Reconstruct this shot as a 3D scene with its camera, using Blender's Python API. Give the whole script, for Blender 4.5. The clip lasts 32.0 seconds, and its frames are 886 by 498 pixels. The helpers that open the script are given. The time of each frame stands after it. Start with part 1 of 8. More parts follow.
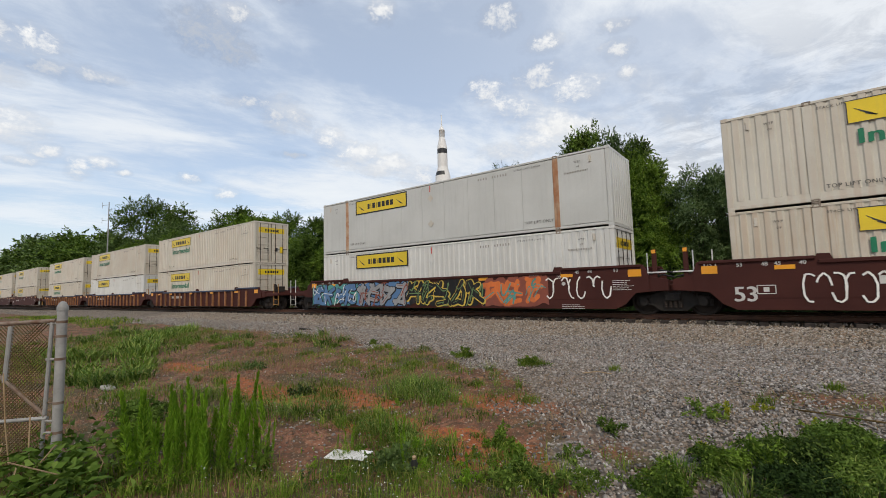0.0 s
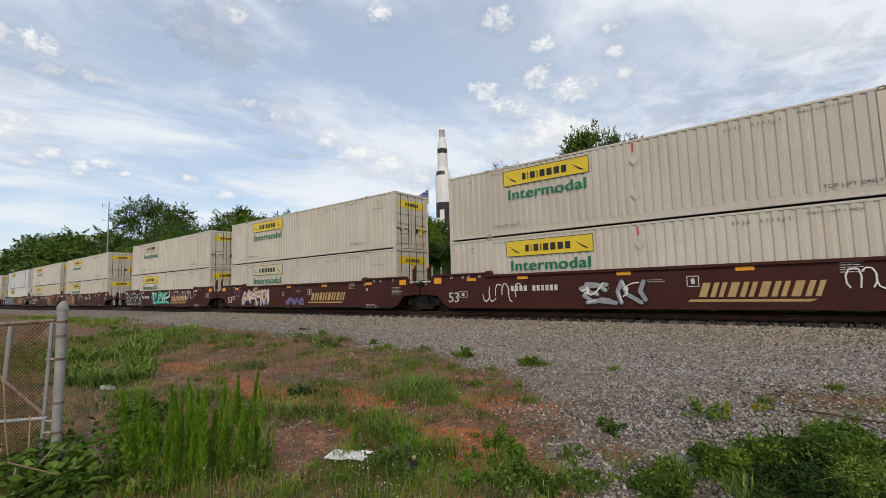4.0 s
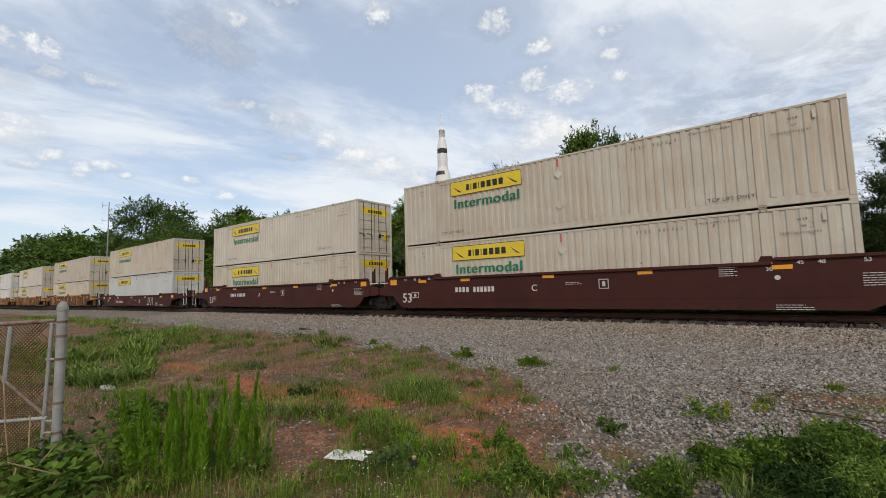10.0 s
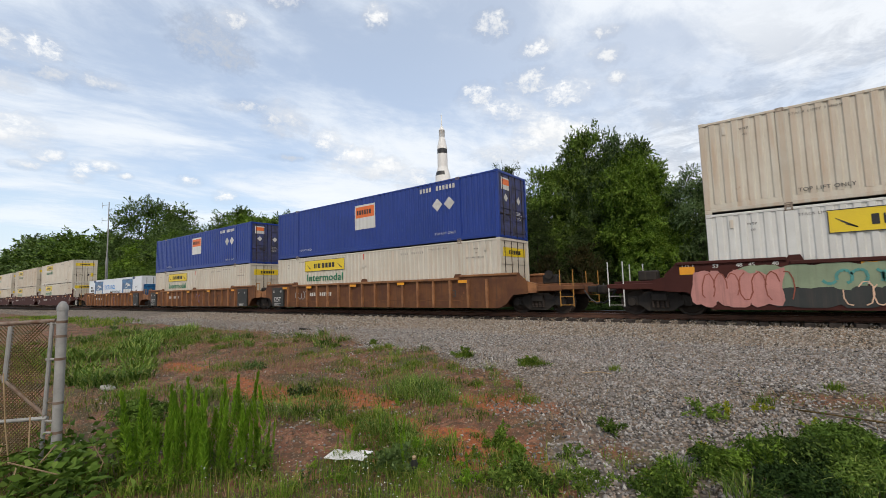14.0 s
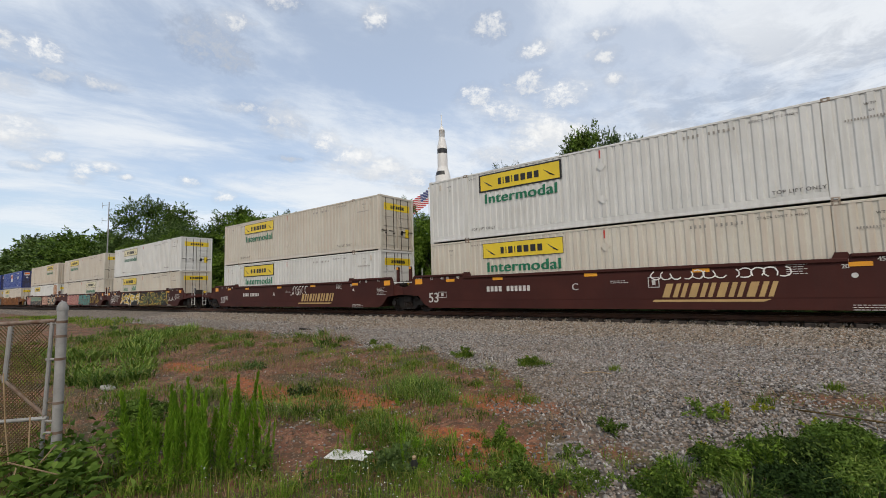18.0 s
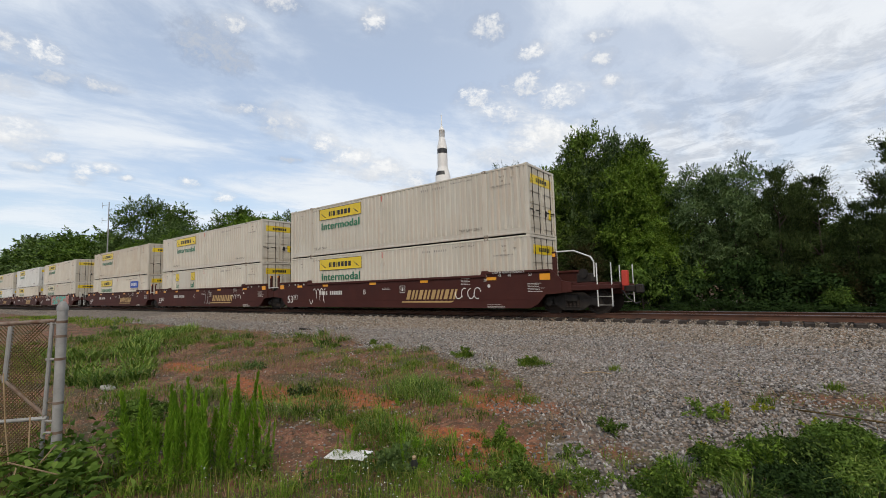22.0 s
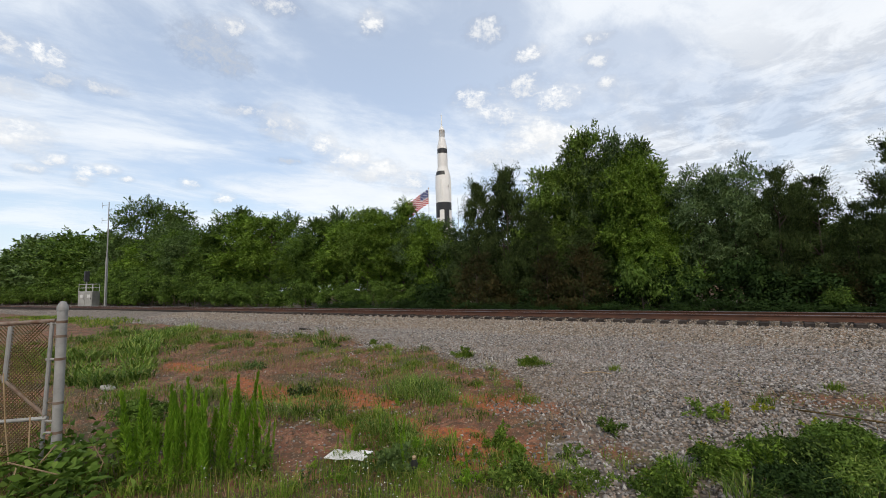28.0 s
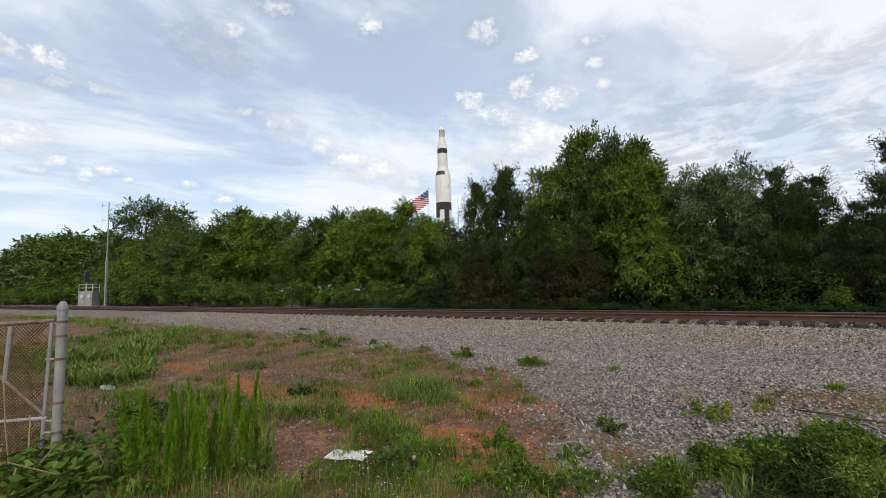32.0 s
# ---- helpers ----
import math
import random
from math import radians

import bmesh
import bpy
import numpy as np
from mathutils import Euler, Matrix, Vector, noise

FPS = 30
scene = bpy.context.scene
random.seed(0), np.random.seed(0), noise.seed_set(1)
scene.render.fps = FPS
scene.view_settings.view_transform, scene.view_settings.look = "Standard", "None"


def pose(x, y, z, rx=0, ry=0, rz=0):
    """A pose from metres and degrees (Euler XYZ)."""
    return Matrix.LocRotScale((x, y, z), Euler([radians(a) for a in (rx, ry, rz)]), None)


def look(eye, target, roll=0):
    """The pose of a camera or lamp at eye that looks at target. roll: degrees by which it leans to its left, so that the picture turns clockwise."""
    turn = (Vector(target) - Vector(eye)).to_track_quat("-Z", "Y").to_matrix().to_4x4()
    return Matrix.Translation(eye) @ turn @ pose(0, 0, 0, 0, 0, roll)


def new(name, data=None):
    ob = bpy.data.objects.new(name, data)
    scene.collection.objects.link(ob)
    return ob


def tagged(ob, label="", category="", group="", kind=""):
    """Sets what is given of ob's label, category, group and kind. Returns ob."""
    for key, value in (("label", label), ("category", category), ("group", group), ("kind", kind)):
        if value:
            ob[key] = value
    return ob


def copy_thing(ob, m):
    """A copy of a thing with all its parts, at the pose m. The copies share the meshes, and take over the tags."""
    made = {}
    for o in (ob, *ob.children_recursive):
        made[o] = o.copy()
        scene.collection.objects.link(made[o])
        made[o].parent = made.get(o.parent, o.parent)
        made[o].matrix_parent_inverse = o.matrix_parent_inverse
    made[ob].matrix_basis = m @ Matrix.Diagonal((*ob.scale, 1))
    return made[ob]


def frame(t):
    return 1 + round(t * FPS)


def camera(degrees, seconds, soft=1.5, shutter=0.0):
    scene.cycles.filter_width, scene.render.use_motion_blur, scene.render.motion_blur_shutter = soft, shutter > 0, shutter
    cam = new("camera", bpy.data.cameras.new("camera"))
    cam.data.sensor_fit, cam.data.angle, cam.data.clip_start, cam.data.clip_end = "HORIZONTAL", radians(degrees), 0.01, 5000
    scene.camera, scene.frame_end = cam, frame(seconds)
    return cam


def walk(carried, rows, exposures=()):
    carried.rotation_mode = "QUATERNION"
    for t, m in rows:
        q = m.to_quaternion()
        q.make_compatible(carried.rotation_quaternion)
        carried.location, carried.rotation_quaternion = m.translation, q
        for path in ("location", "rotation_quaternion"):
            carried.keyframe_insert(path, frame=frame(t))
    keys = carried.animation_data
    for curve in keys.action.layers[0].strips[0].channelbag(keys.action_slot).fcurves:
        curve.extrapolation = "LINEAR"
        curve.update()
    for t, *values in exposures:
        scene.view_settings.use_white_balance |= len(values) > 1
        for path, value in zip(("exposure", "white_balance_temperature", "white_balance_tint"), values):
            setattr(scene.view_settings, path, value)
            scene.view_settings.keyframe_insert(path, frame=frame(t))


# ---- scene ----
# Camera on a tripod beside a railway line. The track runs along x, the train rolls towards -x.
cam = camera(90.42, 32.0, soft=0.7, shutter=0.025)
_yaw, _pitch, _roll = 37.37, 5.06, -1.61
_eye = Vector((0, 0, 1.6))
_aim = _eye + Vector((-math.sin(radians(_yaw)) * math.cos(radians(_pitch)), math.cos(radians(_yaw)) * math.cos(radians(_pitch)), math.sin(radians(_pitch))))
_stand = look(_eye, _aim, _roll)
walk(cam, [(0, _stand), (32, _stand)], exposures=[(0, 0.10), (9, 0.10), (11, 0.10), (13, 0.24), (14.5, 0.22), (17, 0.10), (20, 0.09), (22, 0.12), (24, 0.23), (32, 0.23)])

# ---------------------------------------------------------------- light
SUN_AZ, SUN_EL = 142.0, 46.0      # degrees clockwise from +y, and above the horizon
world = bpy.data.worlds.new("sky")
scene.world = world
world.use_nodes = True
wn = world.node_tree
wn.nodes.clear()
w_out = wn.nodes.new("ShaderNodeOutputWorld")
w_bg = wn.nodes.new("ShaderNodeBackground")
w_sky = wn.nodes.new("ShaderNodeTexSky")
w_sky.sky_type = "NISHITA"
w_sky.sun_disc = False
w_sky.sun_elevation = radians(SUN_EL)
w_sky.sun_rotation = radians(SUN_AZ)
w_sky.air_density, w_sky.dust_density, w_sky.ozone_density = 1.0, 1.5, 1.0
w_bg.inputs["Strength"].default_value = 0.15
wn.links.new(w_sky.outputs[0], w_bg.inputs[0])
wn.links.new(w_bg.outputs[0], w_out.inputs[0])

sun = new("sun", bpy.data.lights.new("sun", "SUN"))
sun.data.energy = 2.5
sun.data.angle = radians(10)
sun.data.color = (1.0, 0.88, 0.70)
_sd = Vector((math.sin(radians(SUN_AZ)) * math.cos(radians(SUN_EL)), math.cos(radians(SUN_AZ)) * math.cos(radians(SUN_EL)), math.sin(radians(SUN_EL))))
sun.matrix_world = look(_sd * 200, (0, 0, 0))
# ---------------------------------------------------------------- node helpers
def lin(r, g, b):
    """Linear colour from 0..255 display values."""
    return tuple((c / 255 / 12.92) if c / 255 < 0.04045 else ((c / 255 + 0.055) / 1.055) ** 2.4 for c in (r, g, b)) + (1.0,)


class Nodes:
    def __init__(self, name):
        self.mat = bpy.data.materials.new(name)
        self.mat.use_nodes = True
        self.t = self.mat.node_tree
        self.t.nodes.clear()
        self.out = self.t.nodes.new("ShaderNodeOutputMaterial")

    def n(self, kind, ins=(), **props):
        node = self.t.nodes.new(kind)
        for k, v in props.items():
            setattr(node, k, v)
        for k, v in dict(ins).items():
            self.put(node.inputs[k], v)
        return node

    def put(self, sock, v):
        if hasattr(v, "is_output") or hasattr(v, "links"):
            self.t.links.new(v, sock)
        else:
            sock.default_value = v

    def math(self, op, a, b=0.0, c=0.0, clamp=False):
        node = self.t.nodes.new("ShaderNodeMath")
        node.operation, node.use_clamp = op, clamp
        for i, v in enumerate((a, b, c)):
            self.put(node.inputs[i], v)
        return node.outputs[0]

    def mix(self, f, a, b, how="MIX"):
        node = self.t.nodes.new("ShaderNodeMix")
        node.data_type, node.blend_type = "RGBA", how
        self.put(node.inputs[0], f), self.put(node.inputs[6], a), self.put(node.inputs[7], b)
        return node.outputs[2]

    def ramp(self, f, lo, hi):
        node = self.t.nodes.new("ShaderNodeMapRange")
        node.interpolation_type = "SMOOTHSTEP"
        self.put(node.inputs[0], f), self.put(node.inputs[1], lo), self.put(node.inputs[2], hi)
        return node.outputs[0]

    def noise(self, vec, scale, detail=4.0, rough=0.55, w=None, dist=0.0):
        node = self.t.nodes.new("ShaderNodeTexNoise")
        node.noise_dimensions = "4D" if w is not None else "3D"
        self.put(node.inputs["Vector"], vec)
        if w is not None:
            self.put(node.inputs["W"], w)
        node.inputs["Scale"].default_value, node.inputs["Detail"].default_value = scale, detail
        node.inputs["Roughness"].default_value, node.inputs["Distortion"].default_value = rough, dist
        return node.outputs[0]

    def stretch(self, vec, x, y, z):
        node = self.t.nodes.new("ShaderNodeMapping")
        self.put(node.inputs[0], vec)
        node.inputs["Scale"].default_value = (x, y, z)
        return node.outputs[0]

    def coords(self):
        return self.t.nodes.new("ShaderNodeTexCoord").outputs["Object"]

    def shade(self, col, rough, metal=0.0, bump=None, strength=0.2, dist=0.01, spec=0.5):
        b = self.t.nodes.new("ShaderNodeBsdfPrincipled")
        self.put(b.inputs["Base Color"], col), self.put(b.inputs["Roughness"], rough)
        b.inputs["Metallic"].default_value, b.inputs["Specular IOR Level"].default_value = metal, spec
        if bump is not None:
            bn = self.t.nodes.new("ShaderNodeBump")
            bn.inputs["Strength"].default_value, bn.inputs["Distance"].default_value = strength, dist
            self.put(bn.inputs["Height"], bump)
            self.t.links.new(bn.outputs[0], b.inputs["Normal"])
        self.t.links.new(b.outputs[0], self.out.inputs[0])
        return b


def surface(name, c1, c2, rough=0.6, metal=0.0, scale=2.0, fine=45.0, bump=0.15, rust=0.0, streak=0.0, obvar=0.1, isl=0.0, rib=0.0,
            grime=(0.10, 0.075, 0.05, 1), rusty=(0.17, 0.065, 0.03, 1), spec=0.4):
    """A weathered painted or raw surface: cloudy tone, fine grain, drips, rust patches."""
    g = Nodes(name)
    v = g.coords()
    oi = g.n("ShaderNodeObjectInfo")
    w = g.math("MULTIPLY", oi.outputs["Random"], 37.0)
    big = g.noise(v, scale, 5, 0.6, w)
    small = g.noise(v, fine, 3, 0.6, w)
    col = g.mix(g.ramp(big, 0.3, 0.7), c1, c2)
    if isl:
        ge = g.n("ShaderNodeNewGeometry")
        k = g.math("MULTIPLY_ADD", ge.outputs["Random Per Island"], isl, 1 - isl / 2)
        col = g.mix(1.0, col, g.n("ShaderNodeCombineColor", {0: k, 1: k, 2: k}).outputs[0], "MULTIPLY")
    k = g.math("ADD", g.math("MULTIPLY_ADD", oi.outputs["Random"], obvar, 1 - obvar / 2), g.math("MULTIPLY_ADD", small, 0.24, -0.12))
    col = g.mix(1.0, col, g.n("ShaderNodeCombineColor", {0: k, 1: k, 2: k}).outputs[0], "MULTIPLY")
    rr = rough
    if streak:
        drip = g.noise(g.stretch(v, 5.0, 5.0, 0.22), 1.7, 5, 0.7, w)
        where = g.ramp(g.noise(v, 0.33, 3, 0.5, w), 0.3, 0.65)
        col = g.mix(g.math("MULTIPLY", g.math("MULTIPLY", g.ramp(drip, 0.46, 0.72), where), streak), col, grime)
    if rib:
        # stains run down the crests of the pressed ribs
        at = g.n("ShaderNodeSeparateXYZ", {0: v})
        turn = g.math("FRACT", g.math("MULTIPLY_ADD", at.outputs[0], 3.5503, -7.6686))
        crest = g.math("MULTIPLY", g.ramp(turn, 0.30, 0.5), g.ramp(turn, 0.98, 0.8))
        some = g.ramp(g.noise(g.stretch(v, 1.0, 1.0, 0.3), 0.7, 5, 0.7, w), 0.36, 0.62)
        col = g.mix(g.math("MULTIPLY", g.math("MULTIPLY", crest, some), rib), col, grime)
    if rust:
        patch = g.noise(g.stretch(v, 1.5, 1.5, 0.8), 2.3, 7, 0.7, w)
        spot = g.ramp(patch, 0.78 - rust * 0.35, 0.84 - rust * 0.3)
        col = g.mix(spot, col, g.mix(small, rusty, (rusty[0] * 1.9, rusty[1] * 2.0, rusty[2] * 1.8, 1)))
        rr = g.math("MULTIPLY_ADD", spot, 0.9 - rough, rough, clamp=True)
    g.shade(col, rr, metal, g.math("ADD", small, g.math("MULTIPLY", big, 0.6)), bump, 0.006, spec)
    return g.mat


def leafy(name, c1, c2, c3, thin=0.3):
    """Leaves: tone varies leaf by leaf, clump by clump and plant by plant; light passes through a little."""
    g = Nodes(name)
    ge = g.n("ShaderNodeNewGeometry")
    oi = g.n("ShaderNodeObjectInfo")
    v = g.coords()
    w = g.math("MULTIPLY", oi.outputs["Random"], 29.0)
    clump = g.noise(v, 1.1, 4, 0.65, w)
    col = g.mix(g.ramp(clump, 0.36, 0.64), c1, c2)
    col = g.mix(g.math("MULTIPLY", g.ramp(ge.outputs["Random Per Island"], 0.55, 1.0), 0.7), col, c3)
    k = g.math("MULTIPLY_ADD", oi.outputs["Random"], 0.35, 0.82)
    col = g.mix(1.0, col, g.n("ShaderNodeCombineColor", {0: k, 1: k, 2: k}).outputs[0], "MULTIPLY")
    b = g.shade(col, 0.7, 0, None, spec=0.1)
    tr = g.n("ShaderNodeBsdfTranslucent", {0: g.mix(1.0, col, (1.2, 1.3, 0.6, 1), "MULTIPLY")})
    mx = g.n("ShaderNodeMixShader", {0: thin})
    g.t.links.new(b.outputs[0], mx.inputs[1]), g.t.links.new(tr.outputs[0], mx.inputs[2])
    g.t.links.new(mx.outputs[0], g.out.inputs[0])
    return g.mat


# ---------------------------------------------------------------- materials
CREAM = surface("cream_paint", (0.58, 0.54, 0.455, 1), (0.515, 0.475, 0.395, 1), 0.5, scale=0.6, streak=0.34, rust=0.27, obvar=0.12, rib=0.3, grime=(0.46, 0.30, 0.19, 1))
CREAM2 = surface("aged_cream_paint", (0.555, 0.51, 0.42, 1), (0.485, 0.435, 0.35, 1), 0.55, scale=0.8, streak=0.6, rust=0.38, obvar=0.14, rib=0.38, grime=(0.44, 0.27, 0.155, 1))
WHITE = surface("white_paint", (0.67, 0.66, 0.62, 1), (0.59, 0.58, 0.54, 1), 0.45, scale=0.6, streak=0.25, rust=0.06, obvar=0.08, rib=0.2, grime=(0.32, 0.28, 0.22, 1))
GREY = surface("pale_grey_sheet", (0.56, 0.555, 0.52, 1), (0.49, 0.485, 0.45, 1), 0.4, scale=0.5, streak=0.15, rust=0.05, obvar=0.05)
BLUE = surface("blue_paint", (0.009, 0.032, 0.19, 1), (0.013, 0.04, 0.235, 1), 0.4, scale=0.7, streak=0.12, rust=0.03, obvar=0.05, grime=(0.02, 0.02, 0.05, 1))
SOOT = surface("sooty_door", (0.05, 0.06, 0.17, 1), (0.04, 0.04, 0.06, 1), 0.7, scale=2.5, streak=0.5, rust=0.15)
RUSTY = surface("rusted_panel", (0.34, 0.13, 0.05, 1), (0.50, 0.36, 0.24, 1), 0.85, scale=1.6, streak=0.5, rust=0.5, rusty=(0.22, 0.075, 0.025, 1))
REEFER = surface("insulated_white_sheet", (0.72, 0.75, 0.77, 1), (0.66, 0.69, 0.72, 1), 0.35, scale=0.4, streak=0.1, obvar=0.03)
MAROON = surface("maroon_paint", (0.064, 0.018, 0.013, 1), (0.046, 0.013, 0.010, 1), 0.7, scale=0.7, streak=0.4, rust=0.1, obvar=0.12, grime=(0.045, 0.022, 0.018, 1), spec=0.2)
OXIDE = surface("oxide_brown_paint", (0.055, 0.025, 0.017, 1), (0.105, 0.042, 0.02, 1), 0.8, scale=1.5, streak=0.75, rust=0.45, obvar=0.14, grime=(0.05, 0.028, 0.02, 1), rusty=(0.13, 0.05, 0.022, 1))
ORANGE = surface("orange_brown_paint", (0.165, 0.066, 0.023, 1), (0.095, 0.036, 0.016, 1), 0.8, scale=1.4, streak=0.85, rust=0.42, obvar=0.12, grime=(0.06, 0.03, 0.02, 1))
OXIDEPANEL = surface("faded_brown_paint", (0.20, 0.070, 0.035, 1), (0.155, 0.052, 0.028, 1), 0.75, scale=1.2, streak=0.5, rust=0.2, obvar=0.05)
CASTING = surface("worn_casting", (0.13, 0.09, 0.07, 1), (0.36, 0.30, 0.23, 1), 0.7, scale=7.0, streak=0.3, rust=0.5, obvar=0.3)
# worn rib paint, lightened in colour so that the ribs look lit
LITWORNRIB = surface("worn_rib_paint", (0.33, 0.15, 0.06, 1), (0.19, 0.08, 0.034, 1), 0.8, scale=2.5, streak=0.6, rust=0.4, obvar=0.3)
OCHRE = surface("worn_ochre_paint", (0.42, 0.21, 0.035, 1), (0.33, 0.16, 0.035, 1), 0.7, scale=2.0, streak=0.35, rust=0.25)
NAVY = surface("navy_sill_paint", (0.035, 0.055, 0.11, 1), (0.055, 0.06, 0.085, 1), 0.7, scale=1.0, streak=0.5, rust=0.25, obvar=0.1)
STEEL = surface("greasy_cast_steel", (0.014, 0.012, 0.011, 1), (0.030, 0.023, 0.018, 1), 0.8, 0.1, scale=3.0, streak=0.3, rust=0.2)
WHEEL = surface("wheel_steel", (0.022, 0.016, 0.013, 1), (0.042, 0.028, 0.02, 1), 0.7, 0.2, scale=4.0, rust=0.25)
TREAD = surface("polished_tread", (0.45, 0.44, 0.43, 1), (0.35, 0.34, 0.33, 1), 0.3, 1.0, scale=5)
RAILWHITE = surface("white_rail_paint", (0.68, 0.67, 0.64, 1), (0.55, 0.54, 0.51, 1), 0.5, scale=4, streak=0.2, rust=0.1)
BLACK = surface("black_paint", (0.014, 0.014, 0.015, 1), (0.025, 0.024, 0.023, 1), 0.55, scale=3)
DARKPANEL = surface("dark_stencil_panel", (0.022, 0.023, 0.022, 1), (0.035, 0.033, 0.03, 1), 0.6, scale=2, streak=0.2)
YELLOW = surface("yellow_sign", (0.74, 0.54, 0.02, 1), (0.66, 0.47, 0.025, 1), 0.4, scale=1.0, streak=0.12, obvar=0.14, grime=(0.4, 0.3, 0.12, 1))
PALESIGN = surface("faded_sign", (0.62, 0.53, 0.28, 1), (0.60, 0.56, 0.42, 1), 0.5, scale=1.0, streak=0.25, obvar=0.2)
REFLECT = surface("amber_reflector", (0.80, 0.34, 0.015, 1), (0.72, 0.30, 0.02, 1), 0.3, scale=2)
GREEN = surface("green_lettering", (0.008, 0.15, 0.07, 1), (0.014, 0.18, 0.085, 1), 0.45, scale=2, obvar=0.25)
INK = surface("dark_stencil", (0.03, 0.03, 0.035, 1), (0.06, 0.06, 0.06, 1), 0.6, scale=3)
LIFTINK = surface("faded_black_stencil", (0.075, 0.07, 0.065, 1), (0.15, 0.14, 0.12, 1), 0.6, scale=5)
FADEDINK = surface("worn_stencil", (0.22, 0.205, 0.18, 1), (0.36, 0.33, 0.28, 1), 0.6, scale=5)
STENCIL = surface("white_stencil", (0.62, 0.60, 0.56, 1), (0.48, 0.46, 0.42, 1), 0.55, scale=4, obvar=0.2)
TAN = surface("tan_emblem", (0.50, 0.33, 0.13, 1), (0.42, 0.27, 0.11, 1), 0.55, scale=2)
SKYBLUE = surface("light_blue_lettering", (0.02, 0.30, 0.75, 1), (0.03, 0.27, 0.68, 1), 0.4, scale=2)
DEEPBLUE = surface("deep_blue_lettering", (0.012, 0.035, 0.10, 1), (0.015, 0.045, 0.12, 1), 0.4, scale=2)
WARNRED = surface("red_tape", (0.55, 0.05, 0.03, 1), (0.45, 0.05, 0.03, 1), 0.5, scale=3)
ORANGESIGN = surface("orange_sign", (0.80, 0.17, 0.03, 1), (0.70, 0.15, 0.03, 1), 0.45, scale=3)
RAIL = surface("rail_side_rust", (0.070, 0.034, 0.022, 1), (0.115, 0.050, 0.028, 1), 0.8, 0.1, scale=3, rust=0.3, streak=0.2)
RAILTOP = surface("rail_head", (0.55, 0.54, 0.52, 1), (0.42, 0.41, 0.39, 1), 0.28, 1.0, scale=3)
TIE = surface("creosoted_timber", (0.022, 0.017, 0.014, 1), (0.055, 0.042, 0.034, 1), 0.9, scale=5, fine=30, bump=0.5, obvar=0.5)
GALV = surface("galvanised_steel", (0.36, 0.35, 0.33, 1), (0.25, 0.245, 0.23, 1), 0.65, 0.25, scale=6, fine=80, rust=0.06)
OLDPIPE = surface("rusting_pipe", (0.24, 0.19, 0.15, 1), (0.13, 0.065, 0.035, 1), 0.75, 0.2, scale=9, rust=0.3)
OLDWIRE = surface("rusted_wire", (0.06, 0.040, 0.014, 1), (0.13, 0.085, 0.03, 1), 0.8, 0.3, scale=20)
CABINET = surface("aluminium_cabinet", (0.40, 0.385, 0.35, 1), (0.32, 0.31, 0.28, 1), 0.45, 0.4, scale=1.5, streak=0.3)
CONCRETE = surface("concrete", (0.36, 0.34, 0.30, 1), (0.28, 0.27, 0.24, 1), 0.9, scale=3, fine=60, bump=0.3)
RKWHITE = surface("rocket_white", (0.76, 0.75, 0.72, 1), (0.70, 0.69, 0.66, 1), 0.5, scale=0.12, fine=2, streak=0.0, obvar=0.02)
RKBLACK = surface("rocket_black", (0.02, 0.02, 0.022, 1), (0.03, 0.03, 0.03, 1), 0.5, scale=0.2, fine=2)
RKGREY = surface("rocket_silver", (0.62, 0.61, 0.58, 1), (0.48, 0.47, 0.45, 1), 0.45, 0.2, scale=0.3, fine=3)
FLAGRED = surface("red_cloth", (0.50, 0.035, 0.04, 1), (0.42, 0.03, 0.035, 1), 0.85, scale=1)
FLAGWHITE = surface("white_cloth", (0.72, 0.70, 0.68, 1), (0.64, 0.62, 0.62, 1), 0.85, scale=1)
FLAGBLUE = surface("blue_cloth", (0.022, 0.04, 0.17, 1), (0.02, 0.035, 0.15, 1), 0.85, scale=1)
BARK = surface("bark", (0.10, 0.075, 0.055, 1), (0.06, 0.045, 0.035, 1), 0.95, scale=4, fine=25, bump=0.8)
STALK = surface("dry_stalk", (0.36, 0.26, 0.15, 1), (0.28, 0.19, 0.10, 1), 0.9, scale=6)
PAPER = surface("weathered_board", (0.74, 0.73, 0.71, 1), (0.64, 0.62, 0.59, 1), 0.8, scale=6)
PETAL = surface("white_petals", (0.75, 0.75, 0.70, 1), (0.66, 0.66, 0.6, 1), 0.7, scale=5)
LEAF_A = leafy("broad_leaves", (0.024, 0.048, 0.0084, 1), (0.0997, 0.1691, 0.0266, 1), (0.1848, 0.2632, 0.056, 1), 0.15)
LEAF_B = leafy("bright_leaves", (0.036, 0.072, 0.0084, 1), (0.152, 0.247, 0.0285, 1), (0.2576, 0.3584, 0.0616, 1), 0.15)
LEAF_C = leafy("cool_leaves", (0.027, 0.051, 0.0156, 1), (0.1092, 0.171, 0.0494, 1), (0.2016, 0.2688, 0.1008, 1), 0.15)
LEAF_MID = leafy("mid_green_leaves", (0.0372, 0.069, 0.0108, 1), (0.152, 0.2375, 0.038, 1), (0.2688, 0.3584, 0.0784, 1), 0.15)
LEAF_PALE = leafy("pale_leaves", (0.03, 0.054, 0.0204, 1), (0.1092, 0.1662, 0.0589, 1), (0.2016, 0.2688, 0.112, 1), 0.15)
LEAF_CEDAR = leafy("cedar_sprays", (0.0156, 0.027, 0.0084, 1), (0.0627, 0.0931, 0.0266, 1), (0.112, 0.14, 0.0448, 1), 0.12)
